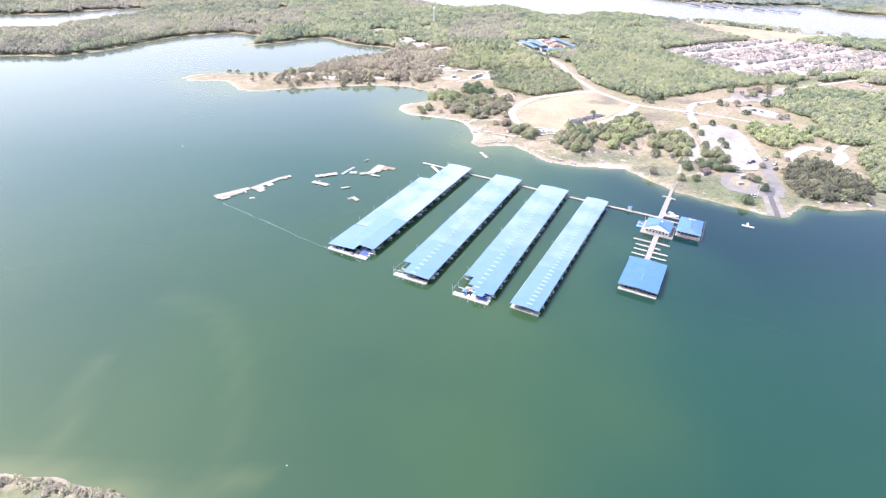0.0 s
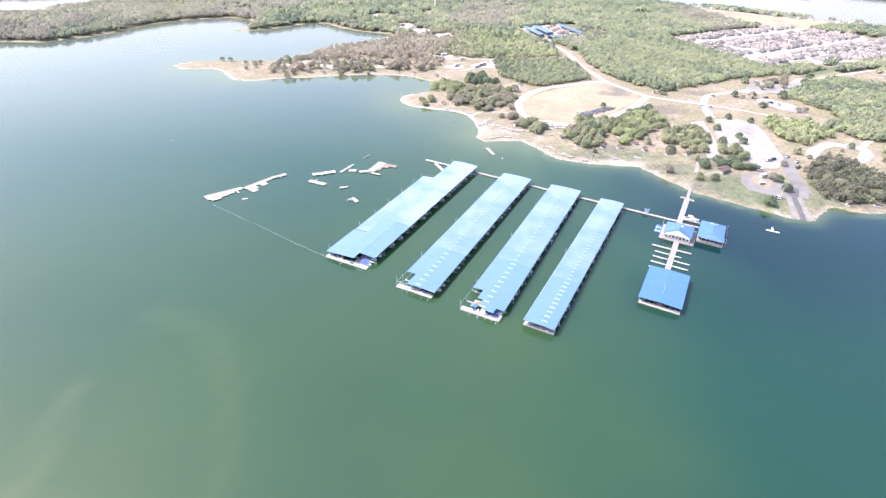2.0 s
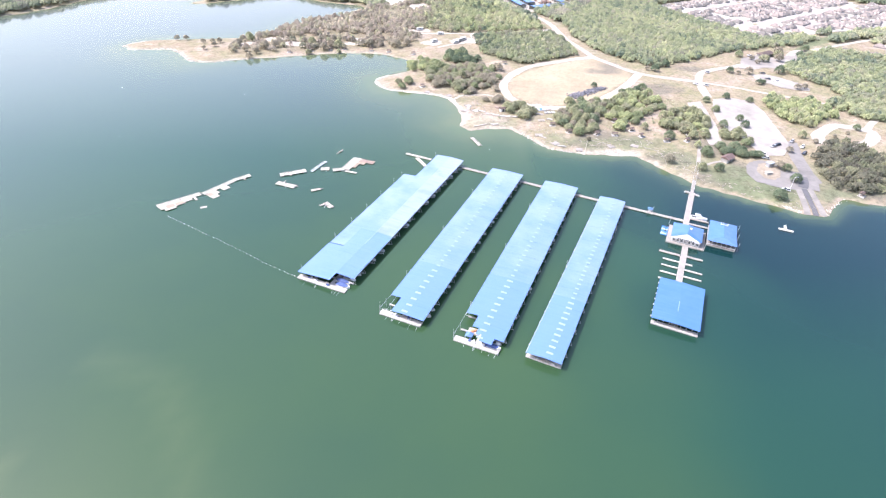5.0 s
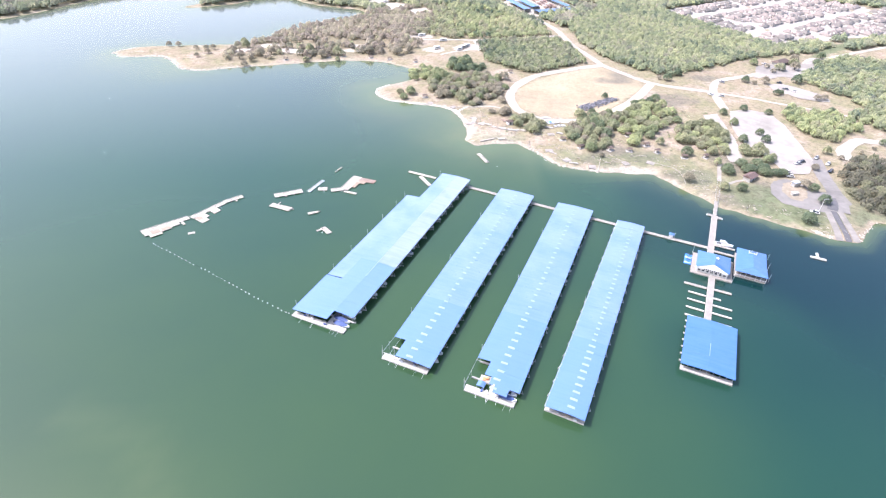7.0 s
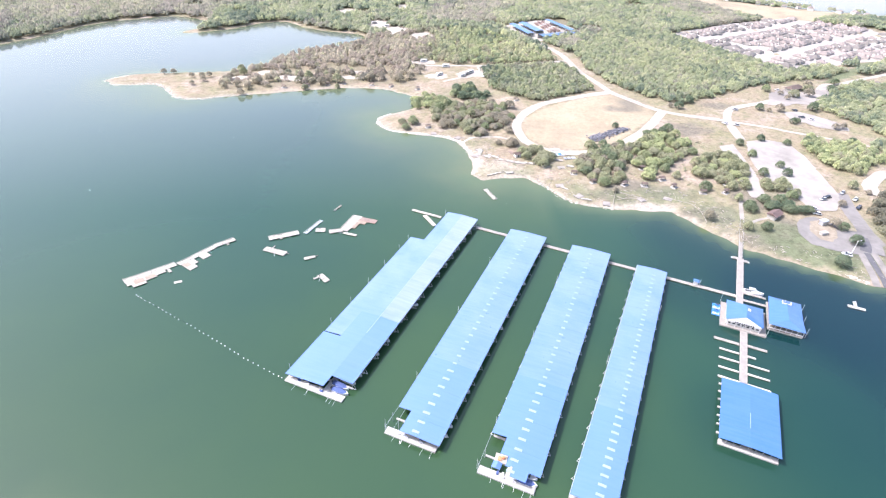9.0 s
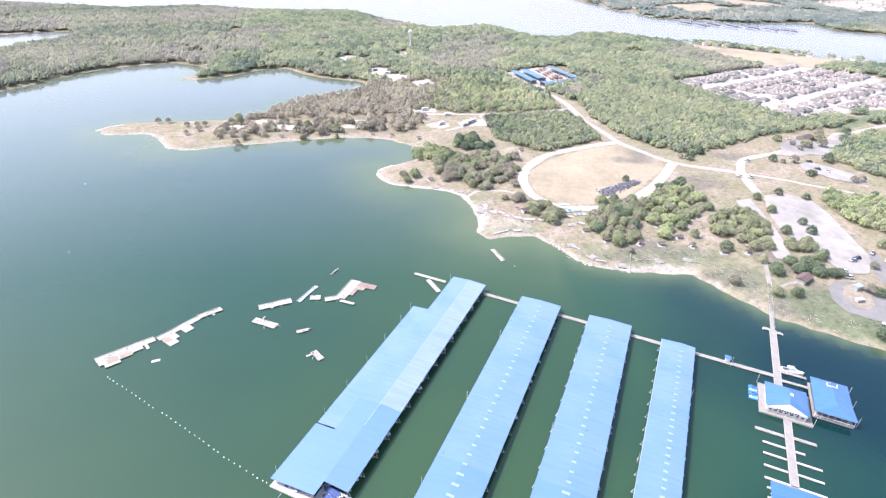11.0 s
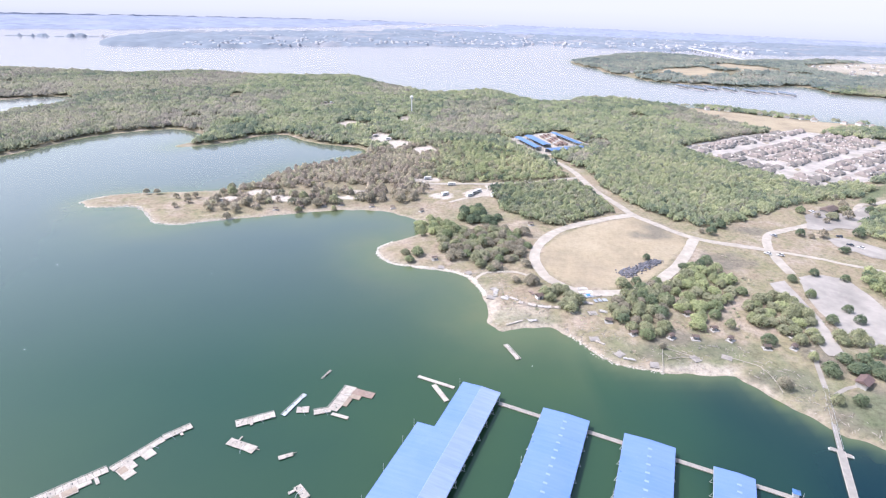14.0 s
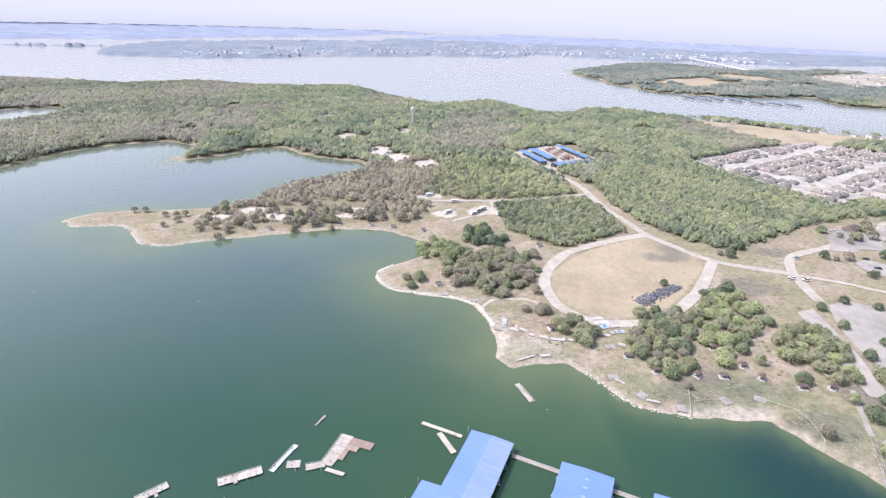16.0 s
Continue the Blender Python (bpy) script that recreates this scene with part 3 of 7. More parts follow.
# grows with distance: painted haze on the far lake, and its roughness
far_haze = np.clip((WY - 370) / 820, 0, 1)
me = big_mesh("water", np.stack([WX, WY, 0 * WX], 1), grid_faces(len(wx), len(wy)), M_WATER, shallow=shallow, clear=clear, darker=darker, open=far_haze)
water = tagged(new("water", me), "calm green lake water with a faint ripple", "water", kind="structure")


def height_at(x, y):
    x, y = np.atleast_1d(np.array(x, float)), np.atleast_1d(np.array(y, float))
    return land_height(x, y, shore_distance(x, y))


def ribbon(name, line, half, mat, label, lift=0.12, category="road", fray=0.5):
    """A road surface laid on the ground along a line, with thickness and uneven edges."""
    t = np.gradient(line, axis=0)
    t /= np.linalg.norm(t, axis=1)[:, None] + 1e-9
    side = np.stack([t[:, 1], -t[:, 0]], 1)
    k = np.array([-1, -0.5, 0, 0.5, 1])
    wob = 1 + fray * 0.25 * waves(line[:, 0], line[:, 1], 30, 11, 2)
    pts = line[:, None] + side[:, None] * (k[None, :, None] * half * wob[:, None, None])
    z = height_at(pts[..., 0].ravel(), pts[..., 1].ravel()) + lift
    z = np.maximum(z, z.reshape(-1, 5).max(1).repeat(5) - 0.15)
    v = np.column_stack([pts.reshape(-1, 2), z])
    return single(name, big_mesh(name, v, grid_faces(5, len(line)), mat), mat, Matrix.Identity(4), label, category, kind="structure")


def paving(name, outline, mat, label, lift=0.14, cell=4.0):
    """A paved yard laid on the ground inside an outline."""
    lo, hi = outline.min(0), outline.max(0)
    ax, ay = np.arange(lo[0], hi[0] + cell, cell), np.arange(lo[1], hi[1] + cell, cell)
    px, py = [a.ravel() for a in np.meshgrid(ax, ay)]
    keep = inside(px, py, outline)
    near = line_distance(px, py, outline, True)
    # draw the outer ring of points onto the outline
    for i in np.where(~keep & (near < cell))[0]:
        best, spot = 1e9, None
        for j in range(len(outline)):
            a, d = outline[j - 1], outline[j] - outline[j - 1]
            s = min(1, max(0, ((px[i] - a[0]) * d[0] + (py[i] - a[1]) * d[1]) / (d @ d)))
            q = a + s * d
            if (w := math.hypot(px[i] - q[0], py[i] - q[1])) < best:
                best, spot = w, q
        px[i], py[i] = spot
        keep[i] = True
    f = grid_faces(len(ax), len(ay))
    f = f[keep[f].all(1)]
    v = np.column_stack([px, py, height_at(px, py) + lift])
    return single(name, big_mesh(name, v, f, mat), mat, Matrix.Identity(4), label, "pavement", kind="structure")


for key, (line, w) in ROAD_LINES.items():
    ribbon("road", line, w, M_ROAD, "pale gravel road through the park", 0.12 + 0.02 * len(key))
paving("parking_lot", LOT, M_LOT, "large sun-bleached concrete parking lot", 0.32)
paving("parking_lot", SIDE_LOT, M_LOT, "narrow concrete parking strip beside a verge", 0.30)
paving("parking_lot", UPPER_LOT, M_LOT, "concrete parking strip on the slope", 0.30)
paving("parking_lot", NORTH_LOT, M_LOT, "pale paved yard beside a brown building", 0.30)
M_ISLAND = plain("sandy gravel and dry grass", (0.205, 0.175, 0.130), 0.95, vary=0.25, scale=0.5, dirt=(0.15, 0.13, 0.095))
M_LANE = plain("pale worn ramp concrete", (0.178, 0.166, 0.148), 0.9, vary=0.2, scale=0.3, dirt=(0.11, 0.10, 0.09))
M_ASPHALT = plain("dark worn asphalt", (0.075, 0.075, 0.08), 0.9, vary=0.15, scale=0.4, dirt=(0.12, 0.115, 0.11))
ribbon("road", smooth_line([(238, 388), (231, 368), (227, 352), (222, 337), (217, 327)], 3.0), 4.2, M_RAMP, "grey concrete road down to the boat ramp", 0.24, "road", 0.1)
APRON = np.array([(192, 355), (188, 346), (189, 336), (198, 330), (208, 326.5), (219, 327), (229, 336), (230, 347), (226, 353), (219, 343), (213, 354), (205, 362), (196, 359)], float)
paving("apron", APRON, M_RAMP, "grey paved turning loop beside the boat ramp", 0.20, 2.5)
paving("gravel_island", np.array([(200, 356.5), (207, 358), (211, 350), (206, 341), (201, 337.5), (196, 340), (195, 348)], float), M_ISLAND, "pale gravel island inside the turning loop", 0.34, 2.0)
for lane, half, mat, text, lift in (([(209.6, 327.5), (200.8, 302.5)], 1.7, M_LANE, "pale concrete lane of the boat ramp", 0.27), ([(213, 328), (205, 301.5)], 1.5, M_ASPHALT, "dark worn strip between the ramp lanes", 0.24), ([(216.4, 327.5), (208.8, 301)], 1.7, M_LANE, "pale concrete lane of the boat ramp", 0.27)):
    ribbon("boat_ramp", smooth_line(lane, 2.5), half, mat, text, lift, "boat ramp", 0.0)
ribbon("road", smooth_line([(220, 342), (217, 335), (213, 329)], 3.0), 2.6, M_ASPHALT, "dark patched asphalt at the ramp head", 0.33, "road", 0.8)
ribbon("footpath", smooth_line([(166, 356), (174, 360), (179, 361)], 2.0), 0.9, M_LOT, "short pale path to the wash house", 0.14, "path", 0.1)
ribbon("footpath", smooth_line([(17, 463), (22, 470), (28, 473), (44, 472), (56, 461)], 2.0), 1.0, M_ROAD, "pale footpath round the point", 0.12, "path", 0.2)
ribbon("footpath", smooth_line([(164.5, 360.5), (168.5, 369), (172, 377), (177, 388)], 2.0), 1.1, M_LOT, "concrete footpath from the gangway to the lot", 0.14, "path", 0.1)


# ---- marina: everything in the docks' own axes, x across and y away ----
DOCKS = Matrix.Translation((43.6, 194.7, 0)) @ pose(0, 0, 0, 0, 0, -27.18)


def at_dock(a, b, turn=0.0, z=0.0):
    return DOCKS @ pose(a, b, z, 0, 0, turn)


def make_boat(length, colour, cover):
    """A moored runabout: hull, deck, cockpit, windscreen, outboard."""
    root = thing("motorboat", Matrix.Identity(4), "white runabout moored in a covered slip" if not cover else "runabout under a dark canvas cover in a slip", "boat", "boats in the slips")
    w, rings = length * 0.19, []
    for s, k, z in ((0.0, 0.88, 0.0), (0.35, 1.0, 0.0), (0.65, 0.9, 0.05), (0.85, 0.55, 0.15), (1.0, 0.06, 0.3)):
        y = length * (s - 0.5)
        rings.append([(-w * k, y, 0.75 + z), (-w * k * 0.8, y, -0.1 + z * 0.5), (0, y, -0.3 + z), (w * k * 0.8, y, -0.1 + z * 0.5), (w * k, y, 0.75 + z)])
    hull = part("hull", Shape().loft(rings), M_GEL, root)
    if cover:
        part("canvas_cover", Shape().loft([[(-w * k, y * length, 0.76 + h * 0.2), (-w * k * 0.5, y * length, 0.8 + h), (w * k * 0.5, y * length, 0.8 + h), (w * k, y * length, 0.76 + h * 0.2)] for y, k, h in ((-0.48, 0.85, 0.25), (-0.1, 0.98, 0.6), (0.2, 0.85, 0.4), (0.44, 0.2, 0.1))]), colour, root, "dark canvas cover")
    else:
        cockpit = part("cockpit", Shape().box(-w * 0.65, w * 0.65, -length * 0.38, length * 0.1, 0.5, 0.78), M_DARK, root)
        part("windscreen", Shape().sheet([(-w * 0.7, length * 0.1, 0.78), (w * 0.7, length * 0.1, 0.78), (w * 0.55, length * 0.02, 1.25), (-w * 0.55, length * 0.02, 1.25)], 0.04), M_GLASS, root)
        part("seat", Shape().box(-w * 0.6, w * 0.6, -length * 0.36, -length * 0.28, 0.78, 1.05), colour, cockpit)
    part("outboard_motor", Shape().box(-0.25, 0.25, -length * 0.5 - 0.5, -length * 0.5, 0.1, 1.2), M_DARK, root)
    return root


def skylights(root, spots, ridge_x, slope_z):
    """Pale translucent sheets set into the roof across the ridge."""
    for y, half, depth in spots:
        s = Shape()
        s.sheet([(ridge_x - half, y - depth / 2, slope_z(ridge_x - half) + 0.12), (ridge_x, y - depth / 2, slope_z(ridge_x) + 0.12), (ridge_x, y + depth / 2, slope_z(ridge_x) + 0.12), (ridge_x - half, y + depth / 2, slope_z(ridge_x - half) + 0.12)], 0.1)
        s.sheet([(ridge_x, y - depth / 2, slope_z(ridge_x) + 0.12), (ridge_x + half, y - depth / 2, slope_z(ridge_x + half) + 0.12), (ridge_x + half, y + depth / 2, slope_z(ridge_x + half) + 0.12), (ridge_x, y + depth / 2, slope_z(ridge_x) + 0.12)], 0.1)
        part("skylight", s, M_SKYLIGHT, root, "pale translucent skylight sheet")


def roof_bands(root, x0, x1, y0, y1, z0, z1, mat, name="roof_panel", label=""):
    """One roof slope from x0 (height z0) to x1 (height z1), in courses of sheets that lap along the dock."""
    n = max(1, round((y1 - y0) / 6.5))
    for k in range(n):
        a, b = y0 + (y1 - y0) * k / n, y0 + (y1 - y0) * (k + 1) / n
        up = 0.03 * (k % 2)
        part(name, Shape().sheet([(x0, a, z0 + up), (x1, a, z1 + up), (x1, b + 0.1, z1 + up), (x0, b + 0.1, z0 + up)], 0.1), mat, root, label)


EAVE, RIDGE = 3.3, 3.72


def covered_dock(name_label, a_mid, turn, half, length, front_split, left_from, right_from, walk_from, deck_left, deck_right, sky_step, ridge_off=0.0, bay=4.1):
    """A floating dock of open slips under a long low gable roof. Local x across, y from the lakeward end."""
    root = thing("covered_boat_dock", at_dock(a_mid, 0, turn), name_label, "boat dock", "covered docks")
    zz = lambda x: RIDGE - abs(x - ridge_off) / half * (RIDGE - EAVE)
    for lo, hi, mat, nm, lb in ((None, front_split, M_ROOF_NEW, "roof_panel", "deeper blue newer metal roof"), (front_split, length, M_ROOF_OLD, "roof_panel", "paler weathered blue metal roof")):
        roof_bands(root, -half, ridge_off, left_from if lo is None else lo, hi, zz(-half), RIDGE, mat, nm, lb)
        roof_bands(root, ridge_off, half, right_from if lo is None else lo, hi, RIDGE, zz(half), mat, nm, lb)
    part("eave_trim", Shape().box(-half - 0.03, -half + 0.12, left_from, length, EAVE - 0.35, EAVE - 0.02), M_STEEL, root)
    part("eave_trim", Shape().box(half - 0.12, half + 0.03, right_from, length, EAVE - 0.35, EAVE - 0.02), M_STEEL, root)
    spots, y = [], walk_from + 2.4
    while y < length - 3:
        spots.append((y, 1.25 if y < front_split else 0.75, 0.95 if y < front_split else 0.8))
        y += sky_step
    skylights(root, spots, ridge_off + 0.4, zz)
    part("end_walkway", Shape().box(deck_left, deck_right, walk_from, walk_from + 2.8, 0.05, 0.55), M_DECK, root, "pale deck along the lakeward end")
    part("end_float", Shape().box(deck_left + 0.1, deck_right - 0.1, walk_from + 0.1, walk_from + 2.7, -0.4, 0.05), M_FLOAT, root)
    part("centre_walkway", Shape().box(-1.1, 1.1, walk_from + 2.8, length, 0.1, 0.5), M_DECK, root)
    y = walk_from + 2.8 + bay
    while y < length - 1:
        for side in (-1, 1):
            part("finger_pier", Shape().box(*sorted((side * 1.1, side * (half - 0.5))), y - 0.35, y + 0.35, 0.12, 0.48), M_DECK, root)
            lo = left_from if side < 0 else right_from
            if y > lo:
                part("post", Shape().rod((side * (half - 0.55), y, 0.4), (side * (half - 0.55), y, EAVE), 0.08, 5), M_STEEL, root)
                part("post", Shape().rod((side * 1.2, y, 0.4), (side * 1.2, y, RIDGE - 0.2), 0.08, 5), M_STEEL, root)
                part("roof_beam", Shape().rod((side * (half - 0.1), y, EAVE - 0.25), (side * 0.2, y, RIDGE - 0.25), 0.09, 4), M_STEEL, root)
                part("brace", Shape().rod((side * (half - 0.6), y, 1.6), (side * (half - 2.4), y, EAVE - 0.1), 0.05, 4), M_STEEL, root)
                part("outrigger", Shape().rod((side * (half + 0.75), y, 0.5), (side * (half - 0.3), y, EAVE - 0.1), 0.07, 4).rod((side * (half - 0.5), y, 0.45), (side * (half + 0.75), y, 0.5), 0.09, 4), M_WHITE, root, "pale slanting strut")
        y += 2 * bay
    return root


dock_2 = covered_dock("long covered dock with a stepped blue metal roof over open slips", -64.05, 1.75, 9.35, 131.5, 31, 4.9, -3.9, -4.6, -9.9, 8.3, 4.15)
dock_3 = covered_dock("long covered dock with blue roof and an uncovered broken corner", -31.9, 1.75, 9.3, 131.5, 37, 9.2, -0.4, -4.6, -9.3, 8.8, 4.15)
covered_dock("narrow covered dock with blue roof and a row of skylights", -6.75, 0.0, 6.75, 128.5, 36, -1.2, -1.2, -0.4, -6.75, 6.75, 3.45, 1.0, 3.45)


def roofed_front(root, x0, x1, y0, y1, z0, z1, mat):
    roof_bands(root, x0, x1, y0, y1, z0, z1, mat, "roof_panel", "blue metal roof over the end bays")


roofed_front(dock_2, -4.6, 0, -3.9, 4.9, RIDGE - 0.21, RIDGE, M_ROOF_NEW)
roofed_front(dock_3, -4.3, 0, 2.6, 9.2, RIDGE - 0.2, RIDGE, M_ROOF_NEW)
roofed_front(dock_3, -1.6, 0, -1.0, 2.6, RIDGE - 0.08, RIDGE, M_ROOF_NEW)
roofed_front(dock_3, 0.6, 5.7, -3.9, -0.4, RIDGE - 0.03, RIDGE - 0.27, M_ROOF_NEW)

# the widest dock: a gable roof with a lower lean-to beside it
dock_1 = thing("covered_boat_dock", at_dock(-101.0, 0, 1.6), "widest covered dock, blue roof with a lower side roof", "boat dock", "covered docks")
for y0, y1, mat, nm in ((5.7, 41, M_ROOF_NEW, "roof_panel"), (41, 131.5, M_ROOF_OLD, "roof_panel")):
    roof_bands(dock_1, 0, 8.5, y0, y1, RIDGE + 0.25, EAVE + 0.2, M_ROOF_GLARE if y0 > 10 else mat, nm)
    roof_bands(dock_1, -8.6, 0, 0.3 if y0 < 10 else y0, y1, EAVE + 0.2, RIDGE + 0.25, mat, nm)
roof_bands(dock_1, -16.2, -8.4, 0.3, 24.6, EAVE - 0.35, EAVE + 0.15, M_ROOF_NEW, "side_roof_panel", "lower blue side roof")
roof_bands(dock_1, -16.0, -8.4, 25.4, 101.3, EAVE - 0.45, EAVE + 0.1, M_ROOF_OLD, "side_roof_panel", "lower weathered side roof")
for y0 in range(30, 130, 10):
    part("ridge_cap", Shape().box(-0.1, 0.1, y0, y0 + 9.6, RIDGE + 0.24, RIDGE + 0.31), M_SKYLIGHT, dock_1, "pale metal ridge cap")
part("eave_trim", Shape().box(8.4, 8.55, 5.7, 131.5, EAVE - 0.2, EAVE + 0.18), M_STEEL, dock_1)
part("end_walkway", Shape().box(-16.1, 7.7, -0.8, 1.9, 0.05, 0.55), M_DECK, dock_1, "pale deck along the lakeward end")
part("end_float", Shape().box(-16.0, 7.6, -0.3, 1.6, -0.4, 0.05), M_FLOAT, dock_1)
part("centre_walkway", Shape().box(-1.1, 1.1, 1.7, 131.5, 0.1, 0.5), M_DECK, dock_1)
part("side_walkway", Shape().box(-9.6, -8.2, 1.7, 101, 0.1, 0.5), M_DECK, dock_1)
for k in range(16):
    y = 6.2 + 8.2 * k
    for x0, x1 in ((1.1, 8.0), (-8.2, -1.1)) + (((-16.0, -9.6),) if y < 101 else ()):
        part("finger_pier", Shape().box(x0, x1, y - 0.35, y + 0.35, 0.12, 0.48), M_DECK, dock_1)
    for x, top in ((7.95, EAVE - 0.02), (1.2, RIDGE - 0.05), (-8.6, EAVE - 0.1)) + (((-15.6, EAVE - 0.6),) if y < 101 else ()):
        part("post", Shape().rod((x, y, 0.4), (x, y, top), 0.08, 5), M_STEEL, dock_1)
    part("roof_beam", Shape().rod((8.4, y, EAVE - 0.05), (0.2, y, RIDGE - 0.02), 0.09, 4), M_STEEL, dock_1)
    part("brace", Shape().rod((7.9, y, 1.6), (6.1, y, EAVE + 0.1), 0.05, 4), M_STEEL, dock_1)
    part("outrigger", Shape().rod((9.3, y, 0.5), (8.2, y, EAVE + 0.1), 0.07, 4).rod((7.9, y, 0.45), (9.3, y, 0.5), 0.09, 4), M_WHITE, dock_1, "pale slanting strut")

# boats in the slips along the open sides
BOATS = [make_boat(6.0, M_BLUE, False), make_boat(6.6, M_NAVY, True), make_boat(5.4, M_WHITE, False)]
rng = random.Random(4)
used = set()


def moor(a, b, turn, z=0.0, kind=None):
    k = rng.randrange(3) if kind is None else kind
    m = at_dock(a, b, turn, z)
    if k in used:
        return copy_thing(BOATS[k], m)
    used.add(k)
    BOATS[k].matrix_world = m
    return BOATS[k]


for a_mid, tilt, half, y0, y1, bay in ((-101.0, 1.6, 8.5, 8.5, 126, 4.1), (-64.05, 1.75, 9.35, 2.5, 126, 4.1), (-31.9, 1.75, 9.3, 5, 126, 4.1), (-6.75, 0.0, 6.75, 4, 124, 3.45)):
    y = y0
    while y < y1:
        if rng.random() < 0.72:
            out = rng.uniform(-3.9, -2.6)
            s, c = math.sin(radians(tilt)), math.cos(radians(tilt))
            moor(a_mid + c * (half + out) - s * y, y * c + s * half, tilt - 90 + rng.uniform(-3, 3))
        y += bay


# boats in the uncovered corners
moor(-96.4, 3.3, -88, kind=1)
moor(-97.6, 5.6, -92, kind=1)
for k in range(3):
    moor(-26.2, -1.4 + 1.35 * k * 1.6, -88, kind=(1, 2, 1)[k])
# gear boxes and mooring pipes along the lakeward ends
BOX = Shape().box(-0.6, 0.6, -0.3, 0.3, 0, 0.45).box(-0.64, 0.64, -0.34, 0.34, 0.45, 0.52)
BOXES = [BOX.mesh("dock_box", m) for m in (M_WHITE, M_PLANK, M_NAVY, M_STEEL)]
for a0, a1, b, tilt in ((-113, -98, 0.7, 1.6), (-71, -57, -3.0, 1.75), (-38, -25, -3.0, 1.75), (-12, -2, 0.2, 0.0)):
    for k in range(6):
        a = rng.uniform(a0, a1)
        pick = rng.randrange(4)
        single("dock_box", BOXES[pick], (M_WHITE, M_PLANK, M_NAVY, M_STEEL)[pick], at_dock(a, b + rng.uniform(-0.4, 0.8), rng.choice((0, 90)) + rng.uniform(-8, 8), 0.56), ("white gear box on the end deck", "bleached wooden crate on the end deck", "dark blue gear box on the end deck", "grey metal locker on the end deck")[pick], "dock box", "gear on the docks")
for dock, x0, x1, y in ((dock_1, -15, 7, -0.8), (dock_2, -9, 8.5, -4.6), (dock_3, -9, 8.5, -4.6)):
    for k in range(6):
        x = rng.uniform(x0, x1)
        part("anchor_pipe", Shape().rod((x, y + 0.2, 0.5), (x + rng.uniform(-0.3, 0.3), y - rng.uniform(1.2, 2.6), 0.02), 0.045, 5), M_STEEL, dock)
# frames, canopy and lifted deck at the broken corners
for a, b in ((-73.7, -4.3), (-73.6, 0.6), (-70.2, -1.6), (-41.0, -4.4), (-40.9, 1.4), (-23.0, -4.4)):
    single("mooring_pole", Shape().rod((0, 0, -2), (0, 0, 4.4), 0.08, 6).mesh("mooring_pole", M_STEEL), M_STEEL, at_dock(a, b), "bare steel frame pole at a dock corner", "pole", "frame poles")
part("frame_rail", Shape().rod((-9.6, -4.2, 3.3), (-9.3, 4.9, 3.3), 0.06, 4).rod((-9.6, -4.2, 3.3), (-4.6, -3.9, 3.4), 0.06, 4).rod((-6.8, -4.0, 3.3), (-6.8, 4.9, 3.3), 0.05, 4), M_STEEL, dock_2)
part("frame_rail", Shape().rod((-9.2, -4.2, 3.2), (-9.3, 9.2, 3.2), 0.06, 4), M_STEEL, dock_3)
canopy = thing("boat_canopy", at_dock(-36.2, -0.6), "small sagging blue canopy beside the broken dock", "canopy")
part("cloth", Shape().loft([[(-1.4, y, 1.7), (0, y, 1.7 + h), (1.4, y, 1.7)] for y, h in ((-1.3, 0.35), (0, 0.5), (1.3, 0.35))]), M_ROOF_NEW, canopy)
for x in (-1.2, 1.2):
    for y in (-1.1, 1.1):
        part("leg", Shape().rod((x, y, -0.4), (x, y, 1.7), 0.05, 5), M_STEEL, canopy)
rig = thing("repair_raft", at_dock(-36.0, 3.0, 6), "small work raft with orange and red gear", "raft")
part("deck", Shape().box(-1.9, 1.9, -1.6, 1.6, -0.2, 0.5), M_PLANK, rig)
M_ORANGE = plain("orange tarpaulin", (0.55, 0.22, 0.10), 0.7, vary=0.2, scale=1.5, dirt=(0.5, 0.4, 0.33))
part("gear", Shape().box(-0.9, 0.2, -1.0, 0.5, 0.5, 0.9).box(0.3, 1.1, -0.2, 0.7, 0.5, 1.1), M_ORANGE, rig, "orange gear under a cover")


def walkway(name, a0, a1, b0, b1, label, mat=None, z=0.5, group=""):
    """A floating walkway: deck, side rails of timber, and floats below."""
    root = thing(name, at_dock((a0 + a1) / 2, (b0 + b1) / 2), label, "walkway", group)
    w, h = (a1 - a0) / 2, (b1 - b0) / 2
    long_y = h > w
    part("deck", Shape().box(-w, w, -h, h, z - 0.18, z), mat or M_WALK, root)
    for s in (-1, 1):
        r = Shape().box(s * w - 0.08, s * w + 0.08, -h, h, z - 0.3, z + 0.06) if long_y else Shape().box(-w, w, s * h - 0.08, s * h + 0.08, z - 0.3, z + 0.06)
        part("edge_timber", r, M_PLANK, root)
    n = max(1, int((2 * max(w, h)) / 7))
    for k in range(n):
        c = -max(w, h) + (k + 0.5) * 2 * max(w, h) / n
        q = Shape().box(-w * 0.8, w * 0.8, c - 1.6, c + 1.6, -0.35, z - 0.18) if long_y else Shape().box(c - 1.6, c + 1.6, -h * 0.8, h * 0.8, -0.35, z - 0.18)
        part("float", q, M_FLOAT, root)
    return root


